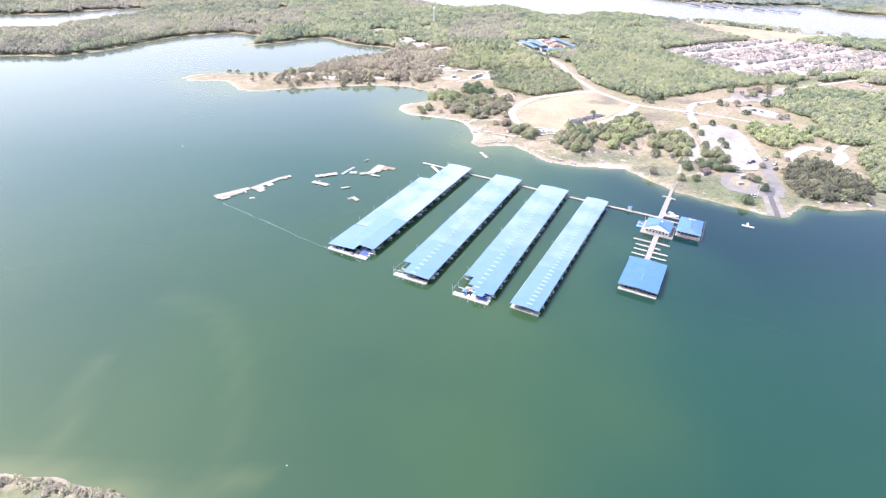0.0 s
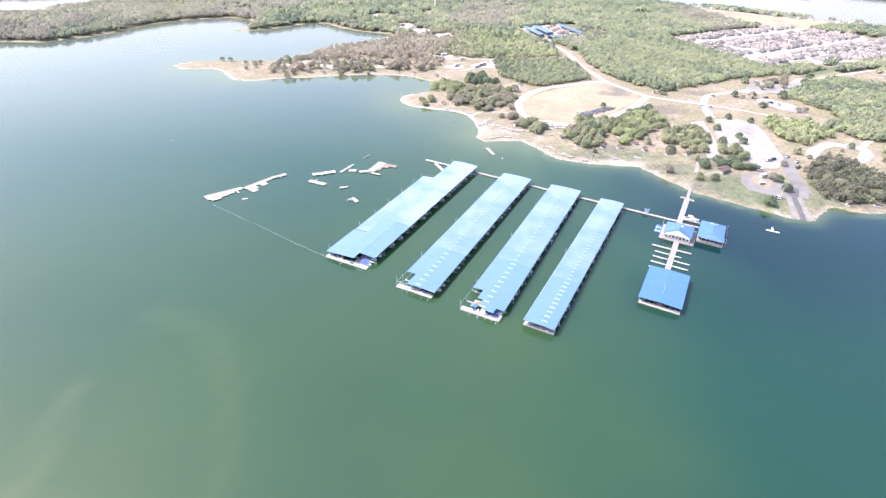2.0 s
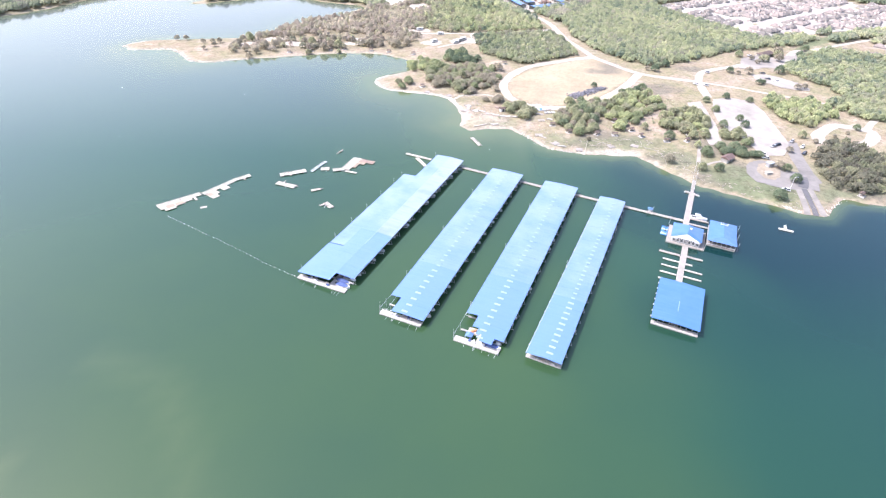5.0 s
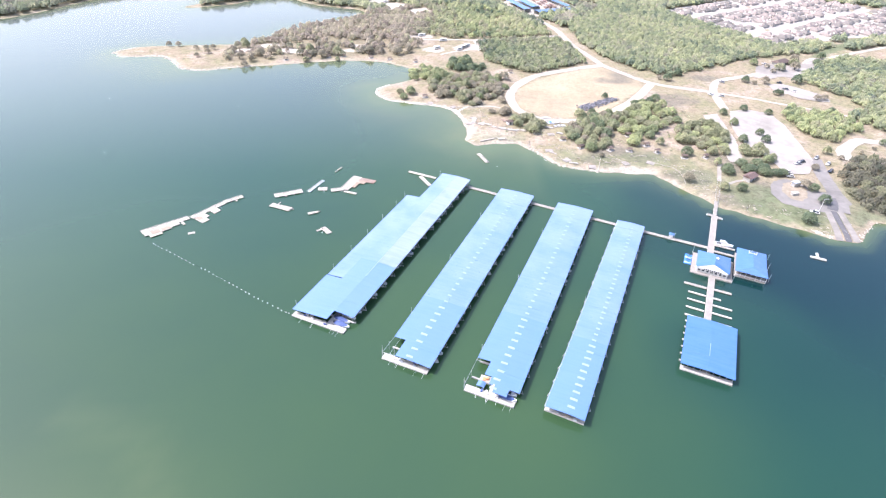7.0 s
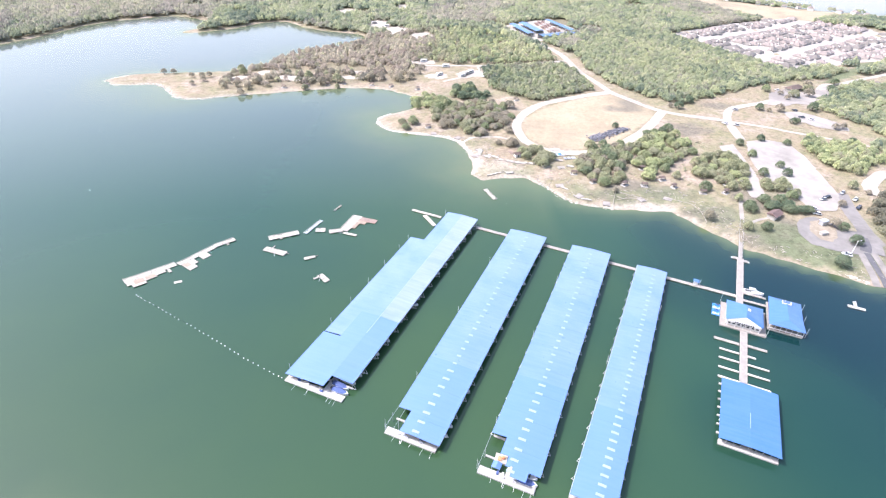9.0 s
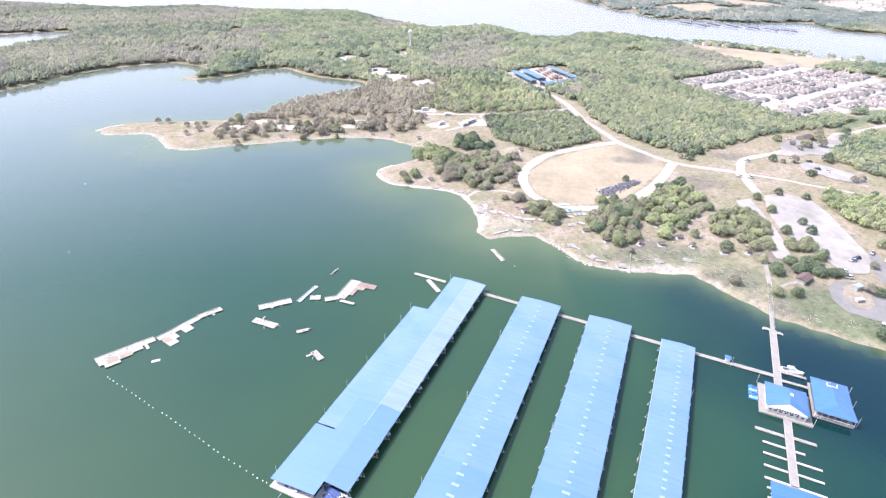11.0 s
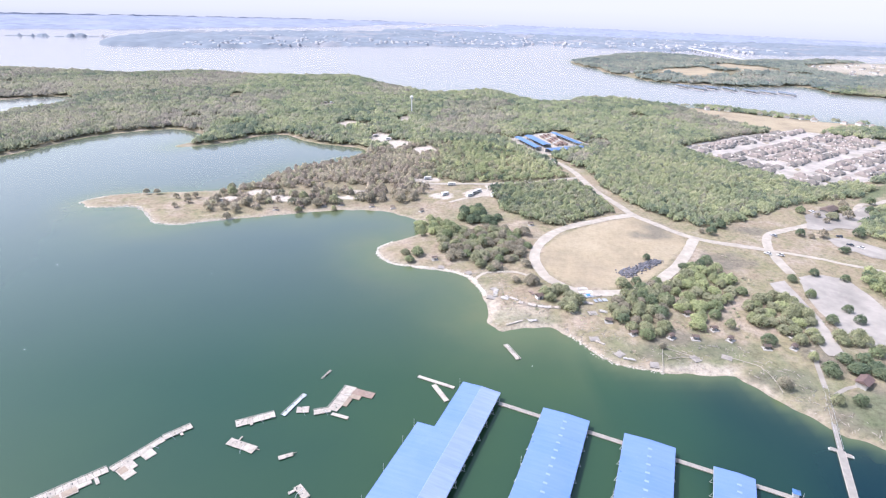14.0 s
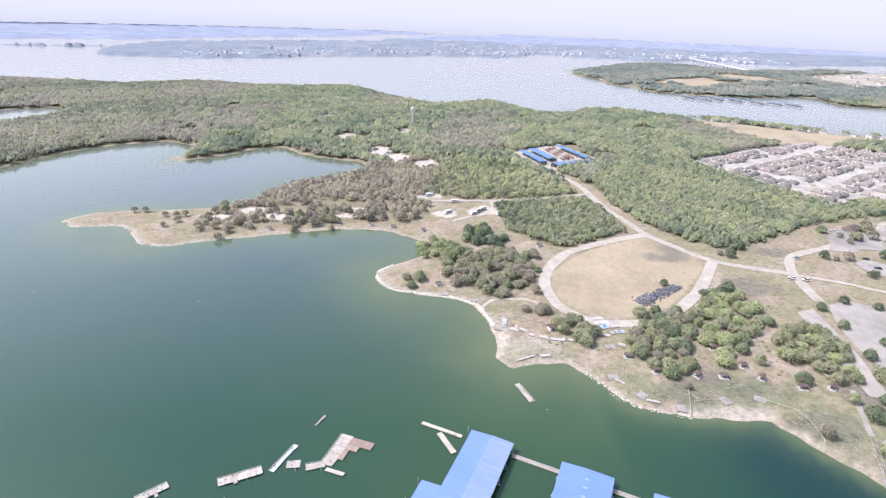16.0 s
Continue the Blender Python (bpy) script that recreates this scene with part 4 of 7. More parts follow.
walkway("floating_walkway", -95.5, 30.6, 127.9, 129.6, "long pale floating walkway that joins the docks' ends")
walkway("floating_walkway", 30.5, 33.2, 121.2, 163.0, "pale concrete gangway towards the shore")
gang = thing("gangway", at_dock(31.8, 163), "long pale gangway rising onto the bank", "gangway")
part("deck", Shape().loft([[(-0.9, y, z - 0.25), (0.9, y, z - 0.25), (0.9, y, z), (-0.9, y, z)] for y, z in ((0.0, 0.5), (30.0, 1.0), (38.0, 1.6), (42.0, 2.0))]), M_WALK, gang)
for s in (-0.85, 0.85):
    part("handrail", Shape().rod((s, 0, 1.4), (s, 30, 1.95), 0.04, 4).rod((s, 30, 1.95), (s, 41, 2.8), 0.04, 4), M_STEEL, gang)
    for k in range(9):
        part("rail_post", Shape().rod((s, 1 + 4.6 * k, 0.45 + 0.017 * 4.6 * k), (s, 1 + 4.6 * k, 1.42 + 0.02 * 4.6 * k), 0.035, 4), M_STEEL, gang)
walkway("floating_walkway", 28.2, 30.4, 161.6, 163.2, "short pale cross deck beside the gangway", group="cross decks")
walkway("floating_walkway", 33.3, 35.4, 160.4, 162.0, "short pale cross deck beside the gangway", group="cross decks")
walkway("floating_walkway", 32.4, 34.9, 69.2, 104.2, "wide pale walkway between the shop and the boathouse")
walkway("floating_walkway", 22.6, 32.1, 94.4, 95.5, "pale cross deck with mooring boxes", group="cross decks")
walkway("floating_walkway", 35.1, 42.2, 95.0, 96.0, "pale cross deck with mooring boxes", group="cross decks")
for b in (89.1, 83.8, 78.2):
    walkway("finger_pier", 24.9, 32.1, b - 0.32, b + 0.32, "narrow white finger pier for open slips", M_WHITE, group="open finger piers")
walkway("finger_pier", 35.1, 38.0, 88.7, 89.3, "short white finger pier for open slips", M_WHITE, group="open finger piers")
for b in (84.0, 78.6):
    walkway("finger_pier", 35.1, 42.7, b - 0.32, b + 0.32, "narrow white finger pier for open slips", M_WHITE, group="open finger piers")
walkway("finger_pier", 24.9, 42.9, 72.4, 73.1, "long white finger pier behind the boathouse", M_WHITE, group="open finger piers")
walkway("floating_walkway", -134.0, -116.5, 128.6, 130.1, "grey timber jetty beyond the widest dock", M_PLANK)
arm = walkway("floating_walkway", -1, 1, -6, 6, "broken timber jetty arm lying askew", M_PLANK)
arm.matrix_world = at_dock(-120.5, 123.6, 53)

# boathouse
bh = thing("boathouse", at_dock(35.0, 40.3), "floating boathouse with a wide plain blue metal roof", "boathouse")
roof_bands(bh, -9.4, 0, -0.2, 28.8, 3.2, 3.6, M_ROOF_DEEP, "roof_panel")
roof_bands(bh, 0, 9.2, -0.2, 28.8, 3.6, 3.2, M_ROOF_DEEP, "roof_panel")
part("ridge_skylight", Shape().box(-0.08, 0.08, 8, 15, 3.6, 3.68), M_SKYLIGHT, bh, "thin pale ridge strip")
part("end_walkway", Shape().box(-8.9, 9.0, -0.3, 1.9, 0.05, 0.55), M_DECK, bh)
part("centre_walkway", Shape().box(-1.4, 1.4, 1.9, 29.0, 0.1, 0.52), M_WALK, bh)
for k in range(7):
    y = 4.5 + 4.0 * k
    for s in (-1, 1):
        part("finger_pier", Shape().box(*sorted((1.4 * s, 9.6 * s if s < 0 else 8.6)), y - 0.35, y + 0.35, 0.12, 0.5), M_DECK, bh)
        part("post", Shape().rod((s * 8.8, y, 0.4), (s * 8.8, y, 3.2), 0.09, 5), M_STEEL, bh)
for k in range(9):
    x = -8.8 + 2.2 * k
    part("post", Shape().rod((x, 1.2, 0.5), (x, 1.2, 3.55 - abs(x) * 0.04), 0.08, 5), M_STEEL, bh)
    part("end_truss", Shape().rod((x, 1.2, 2.3), (x + (2.2 if k < 8 else 0), 1.2, 3.4 - abs(x + 1.1) * 0.04), 0.06, 4), M_STEEL, bh)
for k in range(6):
    for s in (-1, 1):
        if rng.random() < 0.75:
            moor(35.0 + s * 5.6, 40.3 + 6.5 + 4.0 * k, s * -90)

# shop building on its own float
shop = thing("marina_shop", at_dock(33.1, 104.3), "white marina shop with a blue hipped roof and front gable", "building")
part("float_deck", Shape().box(-8.8, 8.9, 0, 17.0, -0.3, 0.55), M_WALK, shop)
shop_wall = part("wall", Shape().box(-6.6, 6.6, 2.0, 14.6, 0.55, 3.4), M_WHITE, shop)
part("roof", Shape().add([(-7.2, 1.9, 3.3), (7.2, 1.9, 3.3), (7.2, 15.4, 3.3), (-7.2, 15.4, 3.3), (0, 4.5, 6.4), (0, 10.6, 6.4)], [(3, 2, 1, 0), (0, 1, 4), (1, 2, 5, 4), (2, 3, 5), (3, 0, 4, 5)]), M_ROOF_DEEP, shop)
part("front_gable", Shape().add([(-6.4, 1.3, 3.4), (6.4, 1.3, 3.4), (0, 2.3, 5.85), (-6.4, 1.6, 3.4), (6.4, 1.6, 3.4), (0, 2.7, 5.85)], [(0, 1, 2), (1, 4, 5, 2), (3, 0, 2, 5), (4, 3, 5), (0, 3, 4, 1)]), M_WHITE, shop, "white boarded gable")
part("porch_roof", Shape().sheet([(-6.9, 1.1, 3.42), (0, 2.2, 6.0), (0, 4.6, 6.45), (-6.9, 3.2, 3.62)], 0.1).sheet([(0, 2.2, 6.0), (6.9, 1.1, 3.42), (6.9, 3.2, 3.62), (0, 4.6, 6.45)], 0.1), M_ROOF_DEEP, shop)
fascia = part("fascia", Shape().box(-6.5, 6.5, 1.2, 1.34, 2.5, 3.5), M_WHITE, shop, "white sign fascia")
for k in range(7):
    x = -5.4 + 1.8 * k
    part("window", Shape().box(x - 0.5, x + 0.5, 1.92, 2.02, 1.2, 2.3), M_GLASS, shop_wall)
for k in range(5):
    part("porch_post", Shape().rod((-6.0 + 3.0 * k, 1.3, 0.5), (-6.0 + 3.0 * k, 1.3, 2.6), 0.1, 6), M_WHITE, shop)
for k in range(9):
    part("sign_bar", Shape().box(-3.6 + 0.85 * k, -3.1 + 0.85 * k, 1.12, 1.2, 2.65, 3.25 + 0.1 * (k % 3)), M_DARK, fascia, "dark bar of the sign on the fascia")
part("roof_hatch", Shape().box(0.4, 1.5, 7.4, 8.6, 5.7, 6.2), M_WHITE, shop)
hall = thing("marina_hall", at_dock(42.4, 110.4), "open-fronted floating hall with a blue hipped roof", "building")
part("float_deck", Shape().box(0.2, 13.2, 0.4, 20.2, -0.3, 0.5), M_WALK, hall)
part("roof", Shape().add([(-0.1, 0, 3.4), (13.6, 0, 3.4), (13.0, 8, 3.4), (13.0, 20.6, 3.4), (0.2, 20.6, 3.4), (6.8, 3.0, 5.6), (6.6, 15.0, 5.6)], [(4, 3, 2, 1, 0), (0, 1, 5), (1, 2, 3, 6, 5), (3, 4, 6), (4, 0, 5, 6)]), M_ROOF_DEEP, hall)
for k in range(7):
    x = 0.5 + 2.1 * k
    part("post", Shape().rod((x, 0.6, 0.4), (x, 0.6, 3.4), 0.1, 5), M_WHITE, hall)
    if k < 6:
        part("truss_web", Shape().rod((x, 0.5, 2.6), (x + 1.05, 0.5, 3.3), 0.06, 4).rod((x + 1.05, 0.5, 3.3), (x + 2.1, 0.5, 2.6), 0.06, 4), M_WHITE, hall)
part("front_rail", Shape().box(0.3, 13.2, 0.42, 0.52, 1.2, 1.4), M_WHITE, hall)
part("inner_wall", Shape().box(1.0, 12.4, 4.0, 19.0, 0.5, 3.3), M_DARK, hall)
part("roof_vent", Shape().box(4.9, 8.3, 14.5, 14.68, 5.3, 5.75).box(4.9, 5.08, 14.6, 16.6, 4.9, 5.75).box(8.12, 8.3, 14.6, 16.6, 4.9, 5.75).box(6.2, 6.4, 17.8, 18.0, 3.9, 5.2), M_WHITE, hall, "white fixture on the roof")

# cruiser beside the gangway
cr = thing("cabin_cruiser", at_dock(37.4, 134.6, -87), "white cabin cruiser moored beside the gangway", "boat")
part("hull", Shape().loft([[(-1.35 * k, y, 1.2 + z), (-1.1 * k, y, -0.1), (0, y, -0.4 + z), (1.1 * k, y, -0.1), (1.35 * k, y, 1.2 + z)] for y, k, z in ((-4, 0.9, 0), (-1, 1.0, 0), (1.8, 0.85, 0.1), (3.4, 0.45, 0.25), (4.2, 0.05, 0.4))]), M_GEL, cr)
part("cabin", Shape().loft([[(-1.0 * k, y, 1.2), (-0.85 * k, y, 1.2 + h), (0.85 * k, y, 1.2 + h), (1.0 * k, y, 1.2)] for y, k, h in ((-1.2, 1, 1.1), (0.6, 1, 1.1), (1.6, 0.8, 0.5), (2.8, 0.5, 0.15))]), M_WHITE, cr)
part("cockpit", Shape().box(-0.95, 0.95, -3.6, -1.3, 1.1, 1.24), M_DARK, cr)
part("hardtop", Shape().box(-0.9, 0.9, -2.2, 0.4, 2.6, 2.75), M_WHITE, cr)
for x in (-0.8, 0.8):
    part("hardtop_leg", Shape().rod((x, -2.0, 1.2), (x, -2.0, 2.65), 0.05, 5), M_STEEL, cr)
walkway("floating_walkway", 33.3, 42.5, 132.4, 133.3, "narrow pale mooring deck beside the cruiser", group="cross decks")
walkway("floating_walkway", 33.3, 42.5, 126.5, 127.6, "narrow pale deck behind the shop", group="cross decks")

# mooring poles along the docks' open sides
POLE = Shape().rod((0, 0, -2), (0, 0, 5.0), 0.055, 6).mesh("mooring_pole", M_WHITE)
for a, b in ((-117.6, 3), (-118.4, 30), (-118.9, 45), (-119.4, 60), (-119.9, 75), (-120.4, 90), (-120.8, 100), (-114.6, 131), (-74.4, -3), (-74.6, 20), (-75.9, 60), (-77.2, 100), (-41.6, -3.5), (-41.9, 14), (-43.4, 60), (-44.6, 100), (-14.0, 60), (0.5, 100), (14.5, 127.3), (24.0, 121.6), (41.9, 104.5), (56.6, 112), (56.4, 121), (56.2, 129)):
    single("mooring_pole", POLE, M_WHITE, at_dock(a, b), "thin white mooring pole standing in the water", "pole", "mooring poles")

# small things of the marina
pod = thing("fuel_hut", at_dock(13.1, 129.9), "small blue hut on the walkway", "hut")
part("wall", Shape().box(-0.9, 0.9, -0.8, 0.9, 0.5, 2.3), M_WHITE, pod)
part("roof", Shape().add([(-1.3, -1.2, 2.3), (1.3, -1.2, 2.3), (1.3, 1.3, 2.3), (-1.3, 1.3, 2.3), (0, 0, 3.0)], [(3, 2, 1, 0), (0, 1, 4), (1, 2, 4), (2, 3, 4), (3, 0, 4)]), M_ROOF_DEEP, pod)
for k in range(4):
    js = thing("jet_ski", at_dock(22.6, 111.5 + 2.1 * k, 90), "blue and white personal watercraft on a floating rest", "watercraft", "watercraft beside the shop")
    part("hull", Shape().loft([[(-0.55 * q, y, 0.75), (-0.4 * q, y, 0.2), (0.4 * q, y, 0.2), (0.55 * q, y, 0.75)] for y, q in ((-1.3, 0.9), (0, 1), (0.9, 0.7), (1.5, 0.1))]), M_BLUE if k % 2 else M_GEL, js)
    part("saddle", Shape().box(-0.22, 0.22, -1.0, 0.2, 0.75, 1.05), M_DARK if k % 2 else M_BLUE, js)
    part("handlebar", Shape().rod((-0.4, 0.45, 1.15), (0.4, 0.45, 1.15), 0.04, 5).box(-0.1, 0.1, 0.35, 0.7, 0.75, 1.15), M_DARK, js)
    part("rest", Shape().box(-0.8, 0.8, -1.6, 1.6, -0.2, 0.2), M_BLUE, js, "blue floating rest")
lone = thing("swim_float", at_dock(79.2, 144.7), "small grey floating platform moored alone", "float")
part("deck", Shape().box(-3.4, 3.4, -0.8, 0.8, 0.1, 0.45), M_DECK, lone)
part("stub", Shape().box(-0.9, 0.4, 0.8, 4.6, 0.1, 0.42), M_DECK, lone)
part("bollard", Shape().rod((-0.2, 4.0, 0.4), (-0.2, 4.0, 1.2), 0.12, 6), M_STEEL, lone)


# ---- adrift and broken docks ----
def heading(p, q):
    return math.degrees(math.atan2(q[1] - p[1], q[0] - p[0]))


M_TAN = plain("bare sand-brown plywood", (0.222, 0.180, 0.138), 0.9, vary=0.2, scale=0.8, dirt=(0.18, 0.14, 0.11))
M_WRECK = plain("stained cream decking", (0.305, 0.280, 0.240), 0.85, vary=0.22, scale=1.1, dirt=(0.21, 0.19, 0.165))


def wreck(p, q, width, label, pads=(), rail=True, mat=None, seed=0, name="broken_dock"):
    """A broken length of floating dock from p to q, its width to the right: deck boards, edge rail, floats, side platforms."""
    g = random.Random(seed)
    length = math.dist(p, q)
    root = thing(name, pose(p[0], p[1], 0, g.uniform(-0.8, 0.8), g.uniform(-0.6, 0.6), heading(p, q)), label, "broken dock", "broken docks adrift")
    n = max(2, round(length / 2.2))
    for k in range(n):
        a, b = length * k / n, length * (k + 1) / n - 0.08
        e = g.uniform(-0.25, 0.3) if k in (0, n - 1) else g.uniform(-0.08, 0.08)
        part("deck_panel", Shape().box(a, b, -width - e, 0, 0.3 + g.uniform(-0.03, 0.05), 0.5 + g.uniform(-0.03, 0.05)), mat or M_WRECK, root)
        if k % 2 == 0:
            part("float", Shape().box(a + 0.2, b - 0.1, -width * 0.9, -0.2, -0.35, 0.3), M_FLOAT, root)
    if rail:
        part("edge_rail", Shape().box(0, length * 0.99, 0.42, 0.58, 0.35, 0.55), M_PLANK, root)
        for k in range(n + 1):
            part("rail_bracket", Shape().box(length * 0.97 * k / n, length * 0.97 * k / n + 0.12, -0.1, 0.5, 0.34, 0.44), M_STEEL, root)
    for k in range(int(length * 0.9)):
        u, v, c, s = g.uniform(0.3, length - 0.3), -g.uniform(0.2, width - 0.2), g.uniform(0.15, 0.6), g.uniform(0.06, 0.22)
        turn = pose(u, v, 0.54, 0, 0, g.choice((0, 90, g.uniform(0, 180))))
        part("debris", Shape().box(-c / 2, c / 2, -s / 2, s / 2, 0, g.uniform(0.05, 0.3), turn), g.choice((M_PLANK, M_RUST, M_TYRE, M_STEEL, M_DARK)), root)
    if width > 2 and length > 5:
        u = g.uniform(0.2, 0.8) * length
        part("bent_pipe", Shape().rod((u, -width * 0.4, 0.5), (u + 0.6, -width - 0.8, 0.75), 0.06, 5).rod((u + 0.6, -width - 0.8, 0.75), (u + 1.1, -width - 1.5, 0.1), 0.06, 5), M_STEEL, root)
    for a0, a1, d0, d1, kind in pads:
        part("side_platform", Shape().box(a0, a1, -d1, -d0, 0.22, 0.52 if kind in "pt" else 0.46), {"d": M_WRECK, "p": M_PLANK, "r": M_RUST, "t": M_TAN}[kind], root)
    return root


wreck((-143.5, 306.2), (-126.1, 320.2), 3.0, "long broken dock of pale decking with a platform", ((0.3, 2.0, 3.0, 5.8, "d"), (2.0, 7.6, 3.0, 8.2, "d"), (7.6, 12.6, 3.0, 6.2, "d"), (12.6, 16.8, 3.0, 5.0, "d"), (3.2, 7.4, 3.4, 6.6, "t"), (8.0, 12.4, 3.2, 5.8, "t"), (12.9, 16.6, 3.1, 4.7, "p"), (17.6, 18.8, 3.0, 6.6, "d")), seed=1)
wreck((-124.7, 319.2), (-113.1, 334.4), 2.6, "broken dock of pale decking with collapsed side parts", ((0.5, 4.6, 2.6, 9.2, "d"), (0.8, 3.6, 3.0, 6.0, "t"), (4.6, 6.6, 2.6, 6.4, "p"), (9.5, 13.6, 2.6, 6.2, "p")), seed=2)
wreck((-113.1, 334.7), (-105.0, 341.3), 2.6, "short length of pale broken dock", ((5.4, 6.4, 2.6, 4.2, "d"),), seed=3)
wreck((-88.3, 342.4), (-74.5, 348.1), 3.4, "grey capsized dock section with rails", ((5.0, 6.2, 3.4, 4.4, "p"),), mat=M_PLANK, seed=4)
wreck((-71.2, 346.2), (-64.9, 359.3), 1.5, "narrow grey walkway section adrift", rail=True, mat=M_STEEL, seed=5)
wreck((-66.0, 350.8), (-61.0, 351.2), 3.4, "small grey raft adrift by itself", rail=False, mat=M_PLANK, seed=6)
wreck((-59.0, 348.9), (-52.4, 350.4), 2.8, "low tangled end of a broken dock", ((0.5, 3.4, 0.4, 1.6, "p"),), mat=M_PLANK, seed=7)
wreck((-53.6, 349.6), (-47.6, 365.0), 4.6, "wide broken dock with bare orange-brown boards", ((12.2, 16.0, 4.6, 14.0, "r"), (9.5, 12.1, 4.6, 9.5, "t"), (4.0, 9.4, 4.6, 6.6, "t"), (-2.6, -1.0, 3.0, 10.4, "d")), seed=8)
wreck((-59.4, 369.6), (-56.3, 375.6), 0.9, "small bent piece of decking adrift", rail=False, seed=9)
wreck((-87.0, 333.6), (-76.0, 329.0), 3.4, "pale overturned raft with bent pipes", ((3.0, 3.4, -2.2, 0, "p"), (11.0, 13.4, 1.0, 1.2, "p")), rail=False, mat=M_WRECK, seed=10)
wreck((-67.6, 324.2), (-62.6, 326.2), 1.7, "small pale raft with a bent pole", ((5.0, 6.6, 0.5, 0.65, "p"),), rail=False, mat=M_WRECK, seed=11)
wreck((-60.6, 307.9), (-56.9, 310.7), 0.8, "narrow grey plank walk adrift", rail=False, mat=M_PLANK, seed=12)
wreck((-57.0, 311.6), (-52.8, 306.6), 2.6, "white float panel adrift", rail=False, mat=M_WRECK, seed=13)
wreck((27.2, 396.4), (31.8, 384.2), 1.9, "grey-green floating section near the bank", rail=True, mat=M_PLANK, seed=14)
junk = single("floating_junk", Shape().box(-1.6, 1.6, -0.8, 0.8, -0.2, 0.12).box(-0.8, 0.6, -0.9, 0.4, 0.1, 0.24), M_PLANK, pose(-119.5, 305.5, 0, 0, 0, 20), "small greenish patch of floating rubbish", "rubbish")

line = thing("buoy_line", pose(0, 0, 0), "string of white floats across the water", "buoy line")
ends = np.array([(-133.7, 296.2), (-114.8, 283.6), (-102.0, 275.2), (-87.4, 265.2), (-78.5, 258.7), (-62.5, 248.6)])
curve = smooth_line(ends, 2.3)
wander = np.random.default_rng(6)
curve = curve[wander.random(len(curve)) > 0.03]
curve = curve + wander.normal(0, 0.14, curve.shape)
FLOAT_BALL = Shape().lathe([(0.0, -0.32), (0.19, -0.19), (0.26, 0.0), (0.19, 0.19), (0.0, 0.28)], 8).mesh("buoy", M_BUOY)
rope = Shape()
for k in range(len(curve)):
    ob = part("buoy", FLOAT_BALL, M_BUOY, line)
    ob.location = (curve[k][0], curve[k][1], 0.1)
    ob.scale = (0.8, 0.8, 0.8)
    if k:
        rope.rod((*curve[k - 1], -0.01), (*curve[k], -0.01), 0.015, 4)
part("rope", rope, M_DARK, line)
for x, y in ((-199, 391), (-236, 480), (-141, 470), (36.5, 379), (55.5, 410.2), (-47.7, 113.3)):
    single("marker_buoy", FLOAT_BALL, M_BUOY, pose(x, y, 0.06) @ Matrix.Scale(0.62, 4), "small white marker buoy on the water", "buoy", "marker buoys")


# ---- trees ----
GREENS = [(0.0, (0.116, 0.166, 0.118)), (0.2, (0.226, 0.272, 0.162)), (0.4, (0.328, 0.370, 0.206)), (0.7, (0.408, 0.446, 0.240)), (1.0, (0.474, 0.504, 0.274))]
GREYS = [(0.0, (0.282, 0.238, 0.202)), (0.6, (0.390, 0.338, 0.282)), (1.0, (0.462, 0.420, 0.324))]
# cool palettes: greens and greys with some distance haze mixed in
COOL_GREENS = [(0.0, (0.148, 0.190, 0.145)), (0.25, (0.222, 0.264, 0.176)), (0.5, (0.304, 0.342, 0.204)), (1.0, (0.412, 0.438, 0.248))]
# dry greys darkened: cloud shade put into the trees beside the ramp
DRY_GREYS = [(0.0, (0.108, 0.108, 0.086)), (0.6, (0.165, 0.162, 0.126)), (1.0, (0.205, 0.200, 0.148))]
# far trees' greens, shifted to blue to paint the haze across the lake
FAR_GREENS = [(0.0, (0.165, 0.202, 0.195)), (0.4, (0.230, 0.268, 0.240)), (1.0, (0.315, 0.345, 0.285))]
COOL_GREYS = [(0.0, (0.269, 0.237, 0.213)), (0.6, (0.358, 0.319, 0.280)), (1.0, (0.426, 0.392, 0.319))]


def leaf_material(name, greens, greys):
    """Foliage: green to dry grey-brown by tree, with light passing through the leaves."""
    m, n, l, b = material(name, 0.85, spec=0.25)
    geo, info = n.new("ShaderNodeNewGeometry"), n.new("ShaderNodeObjectInfo")
    c = mix(n, l, attribute(n, "bare"), ramp(n, l, attribute(n, "tint"), greens), ramp(n, l, attribute(n, "tint"), greys))
    c = mix(n, l, 0.6, c, ramp(n, l, geo.outputs["Random Per Island"], [(0, (0.70, 0.72, 0.70)), (1, (1.0, 1.0, 1.0))]), "MULTIPLY")
    c = mix(n, l, 0.5, c, ramp(n, l, info.outputs["Random"], [(0, (0.7, 0.75, 0.7)), (1, (1.0, 1.0, 1.0))]), "MULTIPLY")
    speck = ramp(n, l, noise_node(n, l, 1.5, 5, 0.8), [(0.35, (0.80, 0.81, 0.80)), (0.65, (1.14, 1.13, 1.10))])
    c = mix(n, l, 0.9, c, speck, "MULTIPLY")
    l.new(c, b.inputs["Base Color"])
    thin = n.new("ShaderNodeBsdfTranslucent")
    l.new(c, thin.inputs[0])
    both = n.new("ShaderNodeMixShader")
    both.inputs[0].default_value = 0.5
    l.new(b.outputs[0], both.inputs[1])
    l.new(thin.outputs[0], both.inputs[2])
    l.new(both.outputs[0], n["Material Output"].inputs["Surface"])
    return m


